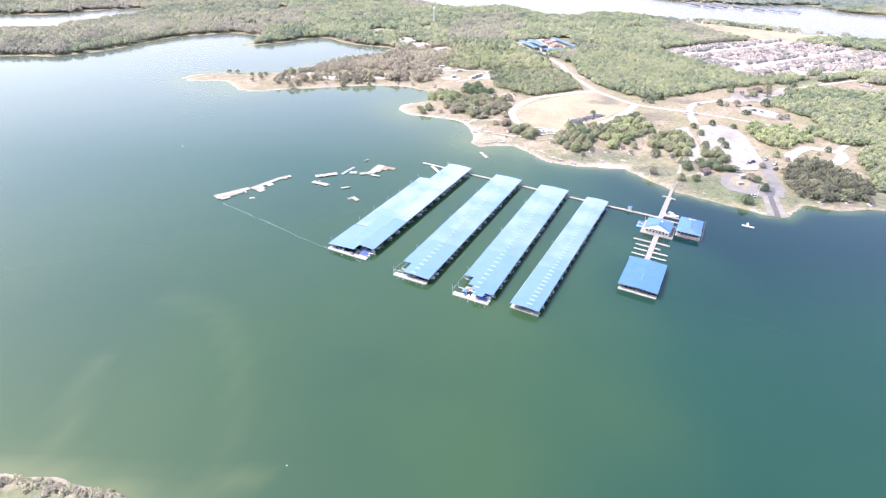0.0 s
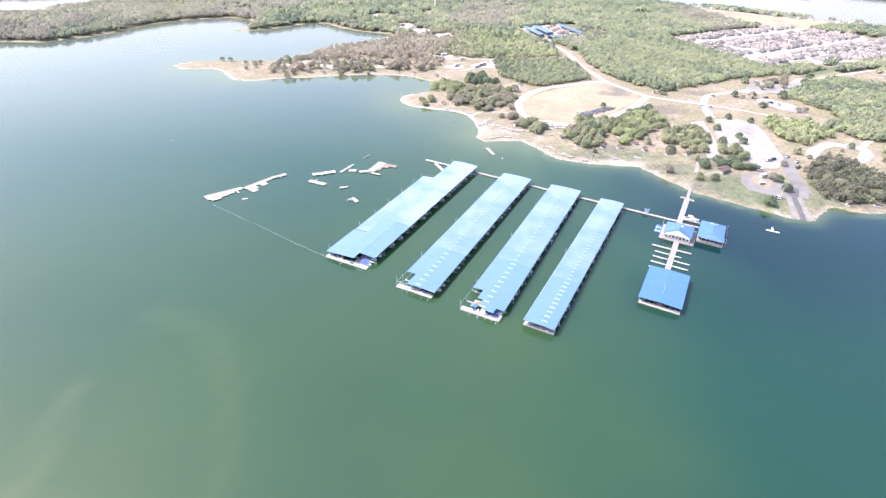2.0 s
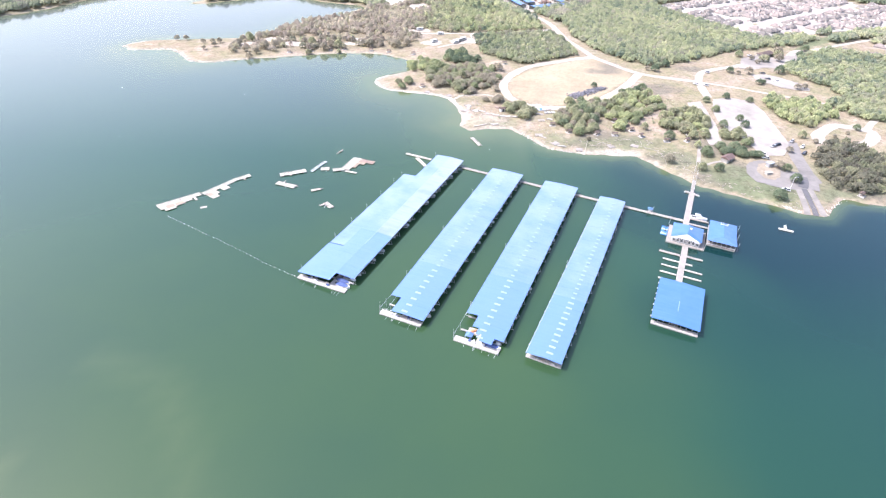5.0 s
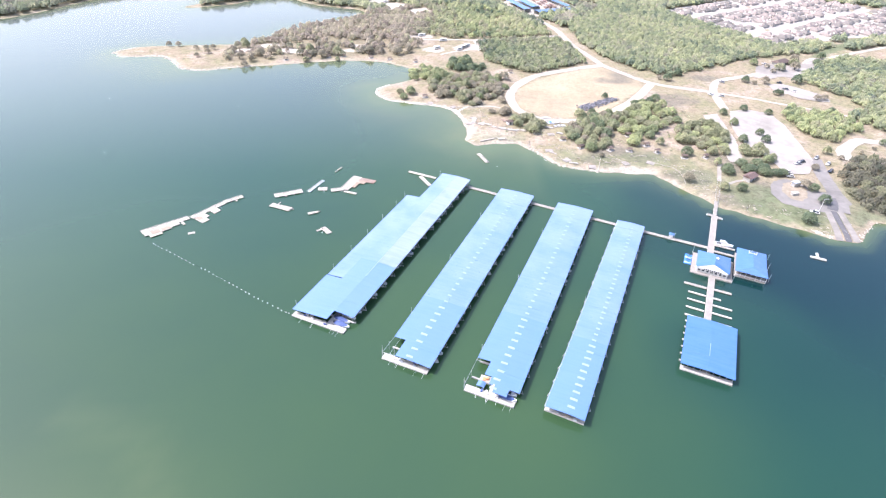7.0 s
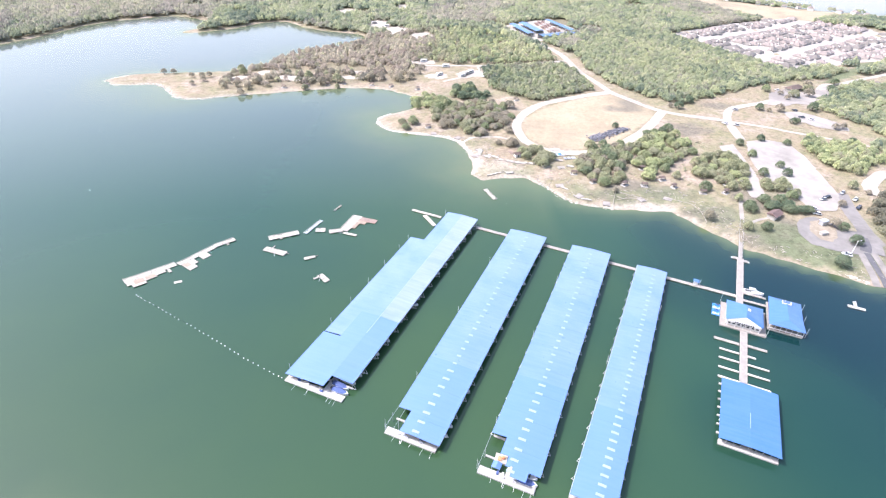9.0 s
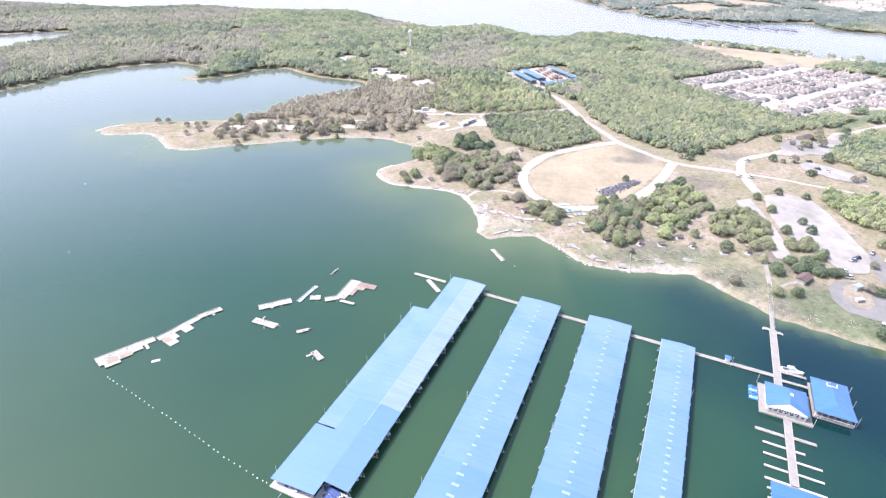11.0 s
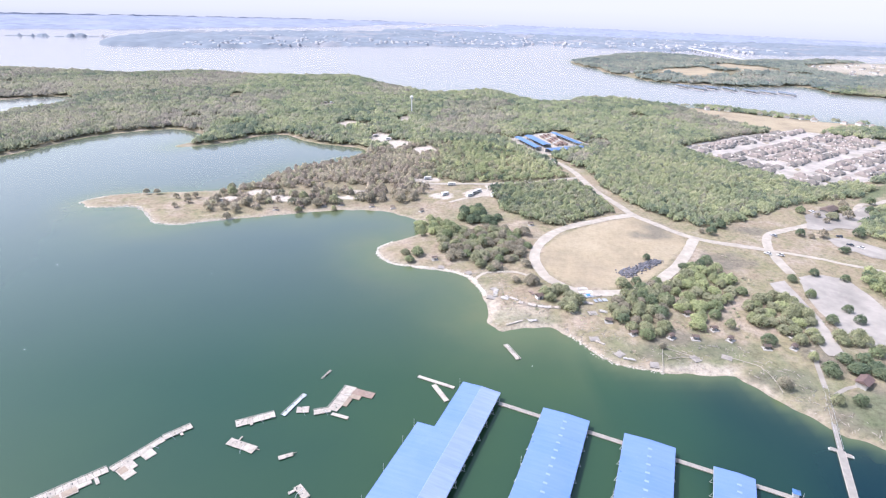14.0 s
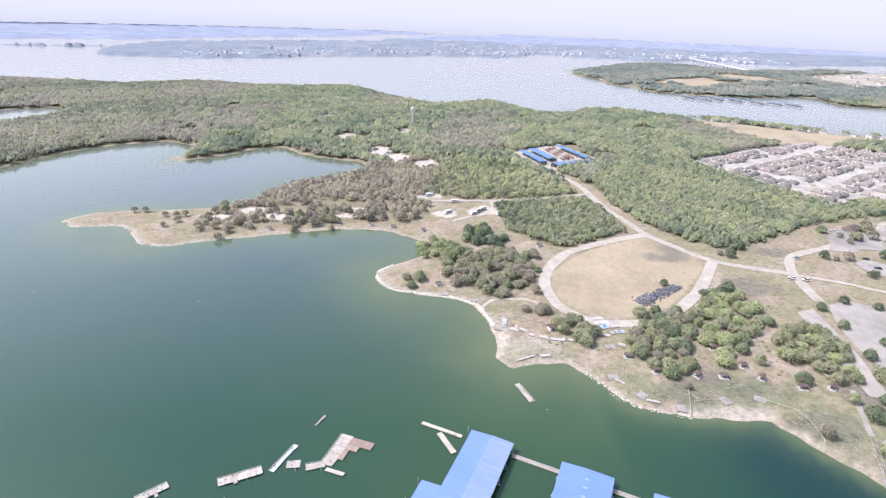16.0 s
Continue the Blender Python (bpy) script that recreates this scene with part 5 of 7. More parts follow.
M_LEAF = leaf_material("tree foliage", GREENS, GREYS)
M_LEAF_COOL = leaf_material("tree foliage, grey haze in colour", COOL_GREENS, COOL_GREYS)
M_LEAF_DRY = leaf_material("dry twigs and leaves, shade in colour", GREENS, DRY_GREYS)
M_LEAF_FAR = leaf_material("far foliage, blue haze in colour", FAR_GREENS, COOL_GREYS)
_t = (1 + 5**0.5) / 2
ICO_V = np.array([(-1, _t, 0), (1, _t, 0), (-1, -_t, 0), (1, -_t, 0), (0, -1, _t), (0, 1, _t), (0, -1, -_t), (0, 1, -_t), (_t, 0, -1), (_t, 0, 1), (-_t, 0, -1), (-_t, 0, 1)]) / math.hypot(1, _t)
ICO_F = np.array([(0, 11, 5), (0, 5, 1), (0, 1, 7), (0, 7, 10), (0, 10, 11), (1, 5, 9), (5, 11, 4), (11, 10, 2), (10, 7, 6), (7, 1, 8), (3, 9, 4), (3, 4, 2), (3, 2, 6), (3, 6, 8), (3, 8, 9), (4, 9, 5), (2, 4, 11), (6, 2, 10), (8, 6, 7), (9, 8, 1)])


# a tuft of leaves: a ragged little dome, open below
TUFT_V = np.array([(0, 0, 0.62)] + [(math.cos(a), math.sin(a), -0.3) for a in (0.0, 1.257, 2.513, 3.770, 5.027)])
TUFT_F = np.array([(0, 1, 2), (0, 2, 3), (0, 3, 4), (0, 4, 5), (0, 5, 1)])


def crown(rng, r, h, base, tufts, sprays, size, leaf=0.065, thin=0.0):
    """Leaf tufts over an uneven dome, with loose sprays of leaves between: vertices and triangles. thin: share left bare."""
    v, f, n = [], [], 0
    lean = rng.normal(0, 0.12, 2) * r
    lobe = rng.uniform(0, 6.283, 3)
    for k in range(tufts):
        if rng.random() < thin:
            continue
        a, q = 2.4 * k + rng.uniform(-0.35, 0.35), math.sqrt((k + 0.5) / tufts)
        rim = 0.86 + 0.16 * math.sin(2 * a + lobe[0]) + 0.10 * math.sin(3 * a + lobe[1]) + 0.06 * math.sin(5 * a + lobe[2])
        up = (1 + 0.12 * math.sin(3 * a + lobe[2])) * math.sqrt(max(0.04, 1 - 0.9 * q * q)) * rng.uniform(0.74, 1.04)
        out = r * q * rim * rng.uniform(0.9, 1.08)
        c = np.array([lean[0] + out * math.cos(a), lean[1] + out * math.sin(a), base + (h - base) * up * 0.92])
        tip = np.array([math.cos(a) * q * 0.7, math.sin(a) * q * 0.7, 0.0])
        p = TUFT_V * rng.uniform(0.65, 1.3, (6, 1)) * size * rng.uniform(0.75, 1.25)
        p[0] += tip * size
        v.append(c + p)
        f.append(TUFT_F + n)
        n += 6
    for k in range(sprays):
        d = rng.normal(0, 1, 3)
        d[2] = abs(d[2]) * 0.8
        d /= np.linalg.norm(d)
        c = np.array([lean[0], lean[1], base]) + d * (r, r, h - base) * rng.uniform(0.8, 1.06)
        v.append(c + rng.normal(0, leaf * r, (4, 3)))
        f.append(np.array([(0, 1, 2), (0, 2, 3)]) + n)
        n += 4
    return np.concatenate(v), np.concatenate(f)


def trunk(rng, r, h, base):
    s = Shape()
    s.rod((0, 0, -0.6), (0, 0, base + 0.2 * h), 0.05 * r + 0.08, 6, 0.03 * r + 0.05)
    for k in range(5):
        a = k * 1.26 + rng.uniform(-0.4, 0.4)
        s.rod((0, 0, base * rng.uniform(0.6, 1.0)), (0.6 * r * math.cos(a), 0.6 * r * math.sin(a), base + (h - base) * rng.uniform(0.35, 0.7)), 0.03 * r + 0.04, 5, 0.03)
    return s


KINDS = []
for k in range(9):
    g = np.random.default_rng(100 + k)
    r, h = g.uniform(2.6, 3.7), g.uniform(4.8, 6.6)
    base, bare = h * 0.2, (0.85 if k in (3, 7) else 0.42 if k == 1 else 0.3 if k == 5 else 0.15 * g.random())
    cv, cf = crown(g, r, h, base * (1.7 if k in (3, 7) else 1), 210, 420, r * 0.135, 0.06, 0.3 if k in (3, 7) else 0.0)
    tint = np.full(len(cv), (0.15, 0.42, 0.62, 0.4, 0.08, 0.5, 0.74, 0.6, 0.3)[k])
    leaves = big_mesh("crown", cv, cf, M_LEAF, tint=np.clip(tint + g.normal(0, 0.05, len(cv)), 0, 1), bare=np.full(len(cv), bare))
    KINDS.append((trunk(g, r, h, base).mesh("trunk", M_BARK), leaves))

LABELS = {0: "dark green live oak with a rounded crown", 1: "green oak with an uneven crown", 2: "bright green young tree with dense leaves", 3: "greyish half-bare tree with thin twigs", 4: "dark green cedar-like tree on short grass",
          5: "mid-green tree with a loose crown", 6: "yellow-green tree with a broad crown", 7: "brownish dry tree with thin foliage", 8: "dense green tree with a low crown"}


def tree(x, y, kind, size=1.0, tall=1.05):
    z = float(height_at(x, y)[0])
    root = thing("tree", pose(x, y, z - 0.05, 0, 0, (x * 37 + y * 91) % 360) @ Matrix.Diagonal((size, size, size * (tall + 0.3 * ((x * 7 + y * 13) % 1)), 1)), LABELS[kind], "tree", "trees of the park")
    part("trunk", KINDS[kind][0], M_BARK, root)
    part("crown", KINDS[kind][1], M_LEAF, root)
    return root


# trees that stand alone: x, y, kind, size
LONE = [(211, 458, 0, 0.77), (230, 466, 4, 0.81), (245, 459, 0, 0.77), (209, 439, 8, 0.85), (219, 422, 0, 0.77), (218, 411, 4, 0.85), (202, 410, 0, 0.89), (210, 352, 7, 0.94), (229, 374, 3, 0.77), (172, 350, 0, 0.81)]
LONE_MORE = [(146, 362, 7, 1.0), (158, 395, 0, 1.0), (172, 380, 2, 0.85), (212, 336, 4, 0.9), (213, 349, 0, 0.8), (192.5, 317.5, 4, 1.0), (162, 350, 5, 0.8), (147, 409, 5, 0.8), (103, 391, 3, 0.6)]
SPIT_TREES = [(-198, 588, 7, 0.8), (-197, 601, 3, 0.9), (-179, 577, 7, 0.9), (-178, 596, 3, 1.0), (-180, 638, 1, 0.9), (-169, 609, 5, 1.1), (-151, 584, 7, 1.2), (-143, 590, 3, 1.1), (-138, 594, 7, 1.0), (-111, 599, 5, 1.2), (-98, 588, 7, 1.2), (-92, 596, 3, 1.3), (-84, 594, 5, 1.2), (-57, 600, 7, 1.3), (-48, 606, 3, 1.2), (-30, 598, 7, 1.3), (-20, 604, 3, 1.2), (-240, 610, 3, 0.9), (-232, 611, 7, 0.8), (-212, 600, 3, 0.8), (-203, 599, 7, 0.8), (-205, 578, 7, 0.7), (-180, 590, 3, 0.9), (-168, 577, 7, 0.9), (-160, 560, 3, 1.0), (-156, 571, 7, 1.0), (-176, 622, 5, 0.9), (-83, 581, 5, 0.7), (-110, 577, 1, 0.8)]
FIELD_TREES = [(263, 530, 4, 0.9), (268, 525, 3, 0.7), (278, 526, 3, 1.2), (274, 500, 4, 0.8), (279, 502, 0, 0.6), (301, 490, 3, 0.9), (307, 490, 3, 0.9), (306, 528, 4, 1.2), (301, 567, 3, 0.8), (310, 562, 1, 1.2), (300, 555, 3, 0.8), (339, 589, 3, 1.3), (327, 566, 3, 1.4), (333, 578, 1, 1.2), (372, 601, 0, 1.0), (353, 577, 4, 1.0), (293, 460, 4, 0.9), (293, 576, 8, 1.0), (196, 530, 4, 1.0), (190, 533, 3, 0.7), (210, 543, 4, 1.0), (164, 599, 5, 0.7), (131, 486, 4, 0.7), (272, 394, 3, 0.5), (286, 402, 3, 0.5), (297, 409, 0, 0.7), (254, 387, 3, 0.6), (250, 395, 5, 0.8), (265, 413, 5, 0.8)]
for x, y, kind, size in LONE + LONE_MORE + SPIT_TREES + FIELD_TREES:
    tree(x, y, kind, size)


def scatter(outline, gap, seed):
    """Places inside an outline, about gap apart, with jitter."""
    g = np.random.default_rng(seed)
    lo, hi = outline.min(0), outline.max(0)
    x, y = np.meshgrid(np.arange(lo[0], hi[0], gap), np.arange(lo[1], hi[1], gap * 0.87))
    x[1::2] += gap / 2
    x, y = (x + g.uniform(-0.42, 0.42, x.shape) * gap).ravel(), (y + g.uniform(-0.42, 0.42, y.shape) * gap).ravel()
    keep = inside(x, y, outline)
    return x[keep], y[keep], g


# groves near the water: each tree a thing (outline, spacing, kinds)
GROVES = [
    ([(90, 435), (102, 453), (118, 457), (130, 452), (126, 436), (114, 412), (104, 396), (95, 402), (88, 419)], 6.6, (1, 5, 8, 1, 5, 0, 3)),
    ([(130, 452), (146, 461), (152, 472), (168, 474), (176, 460), (172, 442), (155, 424), (145, 423), (137, 409), (128, 407), (130, 418), (122, 424)], 6.6, (2, 6, 5, 2, 6, 8, 1)),
    ([(150, 474), (154, 482), (166, 486), (175, 478), (166, 474)], 6.6, (0, 4, 0, 8)),
    ([(160, 420), (181, 440), (188, 441), (191, 427), (196, 415), (185, 394), (174, 390), (175, 403), (166, 405), (158, 410)], 6.9, (2, 5, 6, 1, 5)),
    ([(-4, 526), (-2, 504), (0, 488), (16, 489), (22, 475), (31, 476), (48, 488), (59, 508), (60, 528), (46, 536), (26, 540), (8, 534)], 6.3, (1, 3, 7, 5, 1, 5, 7, 8)),
    ([(-32, 500), (-26, 488), (-16, 488), (-9, 504), (-18, 508)], 9.5, (0, 8, 1, 7)),
    ([(-18, 531), (-14, 556), (-4, 567), (8, 545), (16, 536), (-4, 527)], 6.3, (2, 2, 6, 8)),
    ([(14, 558), (20, 586), (34, 584), (46, 560), (37, 540), (27, 545)], 7.1, (4, 0, 4, 8)),
    ([(42, 475), (50, 482), (58, 486), (56, 479), (48, 475)], 5.7, (3, 1, 7)),
    ([(40, 462), (48, 463), (55, 455), (52, 450), (44, 456)], 5.7, (1, 7, 3)),
    ([(56, 446), (66, 449), (74, 444), (75, 433), (66, 426), (57, 428), (53, 437)], 6.6, (5, 1, 5, 1)),
    ([(192, 396), (200, 400), (206, 394), (208, 382), (200, 378), (194, 386)], 6.6, (5, 1, 5, 8)),
    ([(170, 366), (172, 375), (186, 381), (198, 377), (208, 370), (202, 361), (192, 364), (184, 371)], 6.4, (0, 4, 0, 4)),
]
for index, (outline, gap, kinds) in enumerate(GROVES):
    xs, ys, g = scatter(np.array(outline, float), gap, 40 + index)
    for x, y in zip(xs, ys):
        if math.hypot(x - 183, y - 362) > 6.5:
            tree(float(x), float(y), int(g.choice(kinds)), float(g.uniform(0.85, 1.25)), 0.68)


def forest(name, xs, ys, bare, seed, tufts, sprays, size, label, low=4.5, high=7.5, leaf=M_LEAF):
    """Woods as one mesh: crowns of many clumps, taken from a few patterns, turned and scaled tree by tree."""
    g = np.random.default_rng(seed)
    patterns = [crown(g, 1.0, 1.0, 0.12, tufts, sprays, min(0.62, 1.25 / math.sqrt(tufts)), 0.11) for _ in range(10)]
    z = height_at(xs, ys)
    V, F, T, B, n = [], [], [], [], 0
    grove = 0.6 * waves(xs, ys, 70, seed + 1) + 0.7 * waves(xs, ys, 260, 14, 2)
    for i in range(len(xs)):
        cv, cf = patterns[g.integers(10)]
        a, r, h = g.uniform(0, 6.283), size * g.uniform(0.7, 1.3), g.uniform(low, high)
        ca, sa = math.cos(a) * r, math.sin(a) * r
        V.append(np.stack([cv[:, 0] * ca - cv[:, 1] * sa + xs[i], cv[:, 0] * sa + cv[:, 1] * ca + ys[i], cv[:, 2] * h + z[i] - 0.3], 1))
        F.append(cf + n)
        n += len(cv)
        T.append(np.full(len(cv), np.clip(0.5 + 0.38 * grove[i] + g.normal(0, 0.2), 0, 1)))
        dry = bare if np.isscalar(bare) else bare[i]
        B.append(np.full(len(cv), np.clip(dry + 0.25 * grove[i] + g.normal(0, 0.2), 0, 1)))
    me = big_mesh(name, np.concatenate(V), np.concatenate(F), leaf, tint=np.concatenate(T), bare=np.concatenate(B))
    return tagged(new(name, me), label, "woodland", kind="stuff")


def in_view(x, y):
    """The wedge of country that opens ahead of the walk."""
    return (x > -0.71 * y - 80) & (x < 0.77 * y + 90)


for index, gap, bare, text in ((0, 5.6, 0, "greyish-brown woods on the peninsula"), (1, 4.8, 0.15, "green thicket between two gravel roads"), (2, 4.4, 0.0, "low bright green thicket beside the lot"), (3, 5.0, 0.9, "dry grey-brown trees beside the ramp"), (4, 5.0, 0.05, "dense green woods beyond the lots"), (5, 4.9, 0.05, "dense green woods beside the gravel road"), (6, 4.8, 0.05, "green thicket beyond the pale track"), (7, 4.9, 0.05, "green woods along the eastern bank")):
    outline = WOOD_LINES[index][0]
    xs, ys, g = scatter(outline, gap, 60 + index)
    keep = ~in_camps(xs, ys) & (line_distance(xs, ys, ROAD_LINES["camp"][0]) > 5) & (shore_distance(xs, ys) > 4) & in_view(xs, ys)
    if index == 0:
        keep &= ~((waves(xs, ys, 60, 77, 2) > 0.35) & (ys < 640)) & (g.random(xs.shape) > np.where(ys < 612, 0.55, np.where(ys < 650, 0.3, 0.1)))
        bare = np.clip(0.88 - 0.75 * np.clip((xs[keep] + 25) / 60, 0, 1) * (ys[keep] > 645), 0, 1)
    if index == 5:
        keep &= ~in_clearing(xs, ys)
    forest("woodland", xs[keep], ys[keep], bare, 60 + index, 26 if index > 3 else 34, 12 if index > 3 else 20, 2.5 if index == 2 else 3.0, text, 4.4, 6.4, M_LEAF_COOL if index in (1, 4, 5, 6, 7) else M_LEAF_DRY if index == 3 else M_LEAF)

# wide woods to the far shore, thinner in detail with distance
for y0, y1, gap, tufts, sprays, size, seed in ((630, 900, 6.0, 15, 6, 4.3, 81), (900, 1420, 8.6, 9, 2, 6.4, 82)):
    box = np.array([(-1250, y0), (1000, y0), (1250, y1), (-1500, y1)], float)
    xs, ys, g = scatter(box, gap, seed)
    keep = in_view(xs, ys) & (shore_distance(xs, ys) > 5)
    xs, ys = xs[keep], ys[keep]
    keep = ~in_clearing(xs, ys, 2)
    for index in (0, 1, 4, 5):
        keep &= ~inside(xs, ys, WOOD_LINES[index][0])
    keep &= ~((ys < 700) & (xs > -70) & (xs < 420)) & (g.random(xs.shape) > 0.04) & (waves(xs, ys, 150, seed, 2) < 0.95)
    xs, ys = xs[keep], ys[keep]
    dry = np.clip(0.12 + 0.5 * (waves(xs, ys, 240, 31, 2) > 0.35) + 0.35 * (xs < -330), 0, 0.8)
    forest("woodland", xs, ys, dry, seed, tufts, sprays, size, "wide green and brown woods towards the far lake", 5.6, 7.8, M_LEAF_COOL)


# ---- things of the park ----
def ground_pose(x, y, turn=0.0, lift=0.0):
    return pose(x, y, float(height_at(x, y)[0]) + lift, 0, 0, turn)


SHELTER = None


def shelter(x, y, turn):
    """A picnic shelter: pad, posts, brown roof, table with benches."""
    global SHELTER
    if SHELTER:
        return copy_thing(SHELTER, ground_pose(x, y, turn))
    SHELTER = root = thing("picnic_shelter", ground_pose(x, y, turn) @ Matrix.Scale(0.8, 4), "open picnic shelter with brown roof on a pale pad", "shelter", "picnic shelters")
    part("pad", Shape().box(-2.6, 2.6, -2.4, 2.0, -0.5, 0.22), M_DECK, root, "pale concrete pad")
    part("roof", Shape().add([(-2.3, -1.5, 2.5), (2.3, -1.5, 2.5), (2.3, 1.8, 2.5), (-2.3, 1.8, 2.5), (-2.0, 0.1, 3.2), (2.0, 0.1, 3.2)], [(3, 2, 1, 0), (0, 1, 5, 4), (1, 2, 5), (2, 3, 4, 5), (3, 0, 4)]), M_BROWN, root)
    for a in (-1.9, 1.9):
        for b in (-1.1, 1.4):
            part("post", Shape().box(a - 0.1, a + 0.1, b - 0.1, b + 0.1, 0.2, 2.5), M_BROWN, root)
    part("table_top", Shape().box(-1.0, 1.0, -0.4, 0.4, 0.9, 0.97), M_PLANK, root)
    for b in (-0.75, 0.75):
        part("bench", Shape().box(-1.0, 1.0, b - 0.14, b + 0.14, 0.62, 0.68), M_PLANK, root)
    for a in (-0.8, 0.8):
        part("table_leg", Shape().box(a - 0.05, a + 0.05, -0.7, 0.7, 0.2, 0.6).box(a - 0.05, a + 0.05, -0.3, 0.3, 0.6, 0.9), M_BROWN, root)
    return root


for k, (x, y) in enumerate([(129, 421), (111, 399.5), (123, 398.5), (137, 407), (141, 398), (156, 391), (174, 400), (169, 390), (84, 415), (93, 403), (68, 425.5), (-54, 589), (-37, 586), (-14, 579), (-128, 578), (-109, 583), (-92, 588), (-79, 591), (-6, 490.5), (35, 480.5), (61, 533), (67, 546), (243.5, 322), (261, 322), (275, 321.5)]):
    shelter(x, y, 27 * math.sin(k * 2.1) + 15)

PAD = Shape().box(-2.4, 2.4, -2.0, 2.0, -0.5, 0.25).box(-1.6, 1.0, -1.4, 0.8, 0.25, 0.4)
pad_mesh = PAD.mesh("bare_pad", M_WALK)
for k, (x, y) in enumerate([(72, 400), (80.5, 387), (94.5, 379), (116, 383), (132, 384), (78, 424), (15, 473.5), (-2, 481), (28, 451), (25, 442)]):
    single("concrete_pad", pad_mesh, M_WALK, ground_pose(x, y, k * 37), "cracked pale concrete pad with rubble on it", "pad", "bare concrete pads")

# heap of black drums and tubes on the mown field
g = np.random.default_rng(12)
V, F, n = [], [], 0
for k in range(520):
    s, w = g.uniform(0, 1), g.normal(0, 0.2)
    x, y = 107.5 + 32 * s - w * 7, 465.5 + 19 * s + w * 10 * (1.1 - 0.6 * s)
    r = g.uniform(0.35, 0.75)
    V.append(np.array([x, y, float(height_at(x, y)[0]) + 0.25 + g.uniform(0, 1.1) * max(0.1, 1 - abs(w) * 1.6)]) + ICO_V * g.uniform(0.7, 1.2, (12, 1)) * r * (1.3, 0.9, 0.7))
    F.append(ICO_F + n)
    n += 12
M_DRUM = plain("scuffed dark drums", (0.10, 0.10, 0.115), 0.6, vary=0.5, scale=0.6, dirt=(0.26, 0.26, 0.28))
tagged(new("drum_heap", big_mesh("drum_heap", np.concatenate(V), np.concatenate(F), M_DRUM)), "long heap of dark dock drums on dry grass", "scrap heap", kind="stuff")


def scrap(x, y, turn, length, width, mat, label):
    """A stranded dock section: joists under loose boards, some missing."""
    root = thing("stranded_dock", ground_pose(x, y, turn, 0.15), label, "scrap dock", "stranded docks on the bank")
    gg = random.Random(int(x * 7 + y))
    for a in (-width / 2, 0, width / 2):
        part("joist", Shape().box(-length / 2, length / 2, a - 0.1, a + 0.1, -0.4, 0.12), M_PLANK, root)
    k = -length / 2
    while k < length / 2 - 0.5:
        if gg.random() < 0.8:
            part("board", Shape().box(k, k + 0.75, -width / 2 - gg.uniform(0, 0.5), width / 2 + gg.uniform(0, 0.4), 0.12, 0.24 + gg.uniform(0, 0.15)), mat, root)
        k += 0.9
    return root


for x, y, turn, length, width, mat in ((36, 440.5, -40, 9, 1.6, M_PLANK), (44, 433.5, -24, 10, 2.4, M_PLANK), (52, 430.6, -12, 9, 1.8, M_DECK), (58.5, 430, -8, 7, 2.0, M_PLANK), (28, 447, 80, 9, 2.0, M_DECK), (31.5, 441, -30, 6, 2.2, M_DECK), (34, 415, 25, 10, 0.6, M_PLANK), (44, 417, 10, 5, 1.5, M_DECK),
                                       (79, 449, 5, 6, 2.4, M_DECK), (86, 436, 10, 8, 2.6, M_STEEL), (81, 441, 12, 9, 3.0, M_STEEL), (80, 445, 8, 8, 1.6, M_WHITE), (78, 434, -20, 6, 1.8, M_PLANK), (86, 441, 20, 5, 1.6, M_PLANK), (84, 425, -25, 5, 2.0, M_DECK), (49, 445.5, -70, 5, 2.0, M_RUST), (74, 396.5, -40, 5, 0.8, M_PLANK), (84, 383, -20, 6, 0.8, M_DECK)):
    scrap(x, y, turn, length, width, mat, "weathered dock section stranded on the bank")
tarp = single("tarpaulin", Shape().loft([[(-1.8, y, 0.05), (-1.2, y, h), (1.2, y, h), (1.8, y, 0.05)] for y, h in ((-1.5, 0.5), (0, 1.0), (1.5, 0.5))]), M_BLUE, ground_pose(80.6, 441.8, 20, 0.3) @ Matrix.Diagonal((0.6, 0.6, 0.8, 1)), "blue tarpaulin over stacked dock parts", "tarpaulin")


def fence(points, label):
    """A low rope fence on posts."""
    root = thing("rope_fence", pose(0, 0, 0), label, "fence")
    pts = smooth_line(points, 3.0)
    z = height_at(pts[:, 0], pts[:, 1])
    for k in range(len(pts)):
        part("post", Shape().rod((*pts[k], z[k] - 0.3), (*pts[k], z[k] + 0.9), 0.09, 5), M_PLANK, root)
        if k:
            part("rope", Shape().rod((*pts[k - 1], z[k - 1] + 0.75), (*pts[k], z[k] + 0.75), 0.12, 4), M_PLANK, root)


fence([(96.5, 373.5), (99.5, 382), (103.2, 391.4)], "pale low fence running down the bank")
fence([(103.2, 391.4), (110, 387), (118, 383)], "pale low fence along the beach")
fence([(101.5, 382), (109, 383.5), (117, 383)], "pale low fence across the grass")
fence([(131, 385), (138, 380), (143, 377), (145, 368), (143.5, 358)], "pale low fence near the sandy landing")


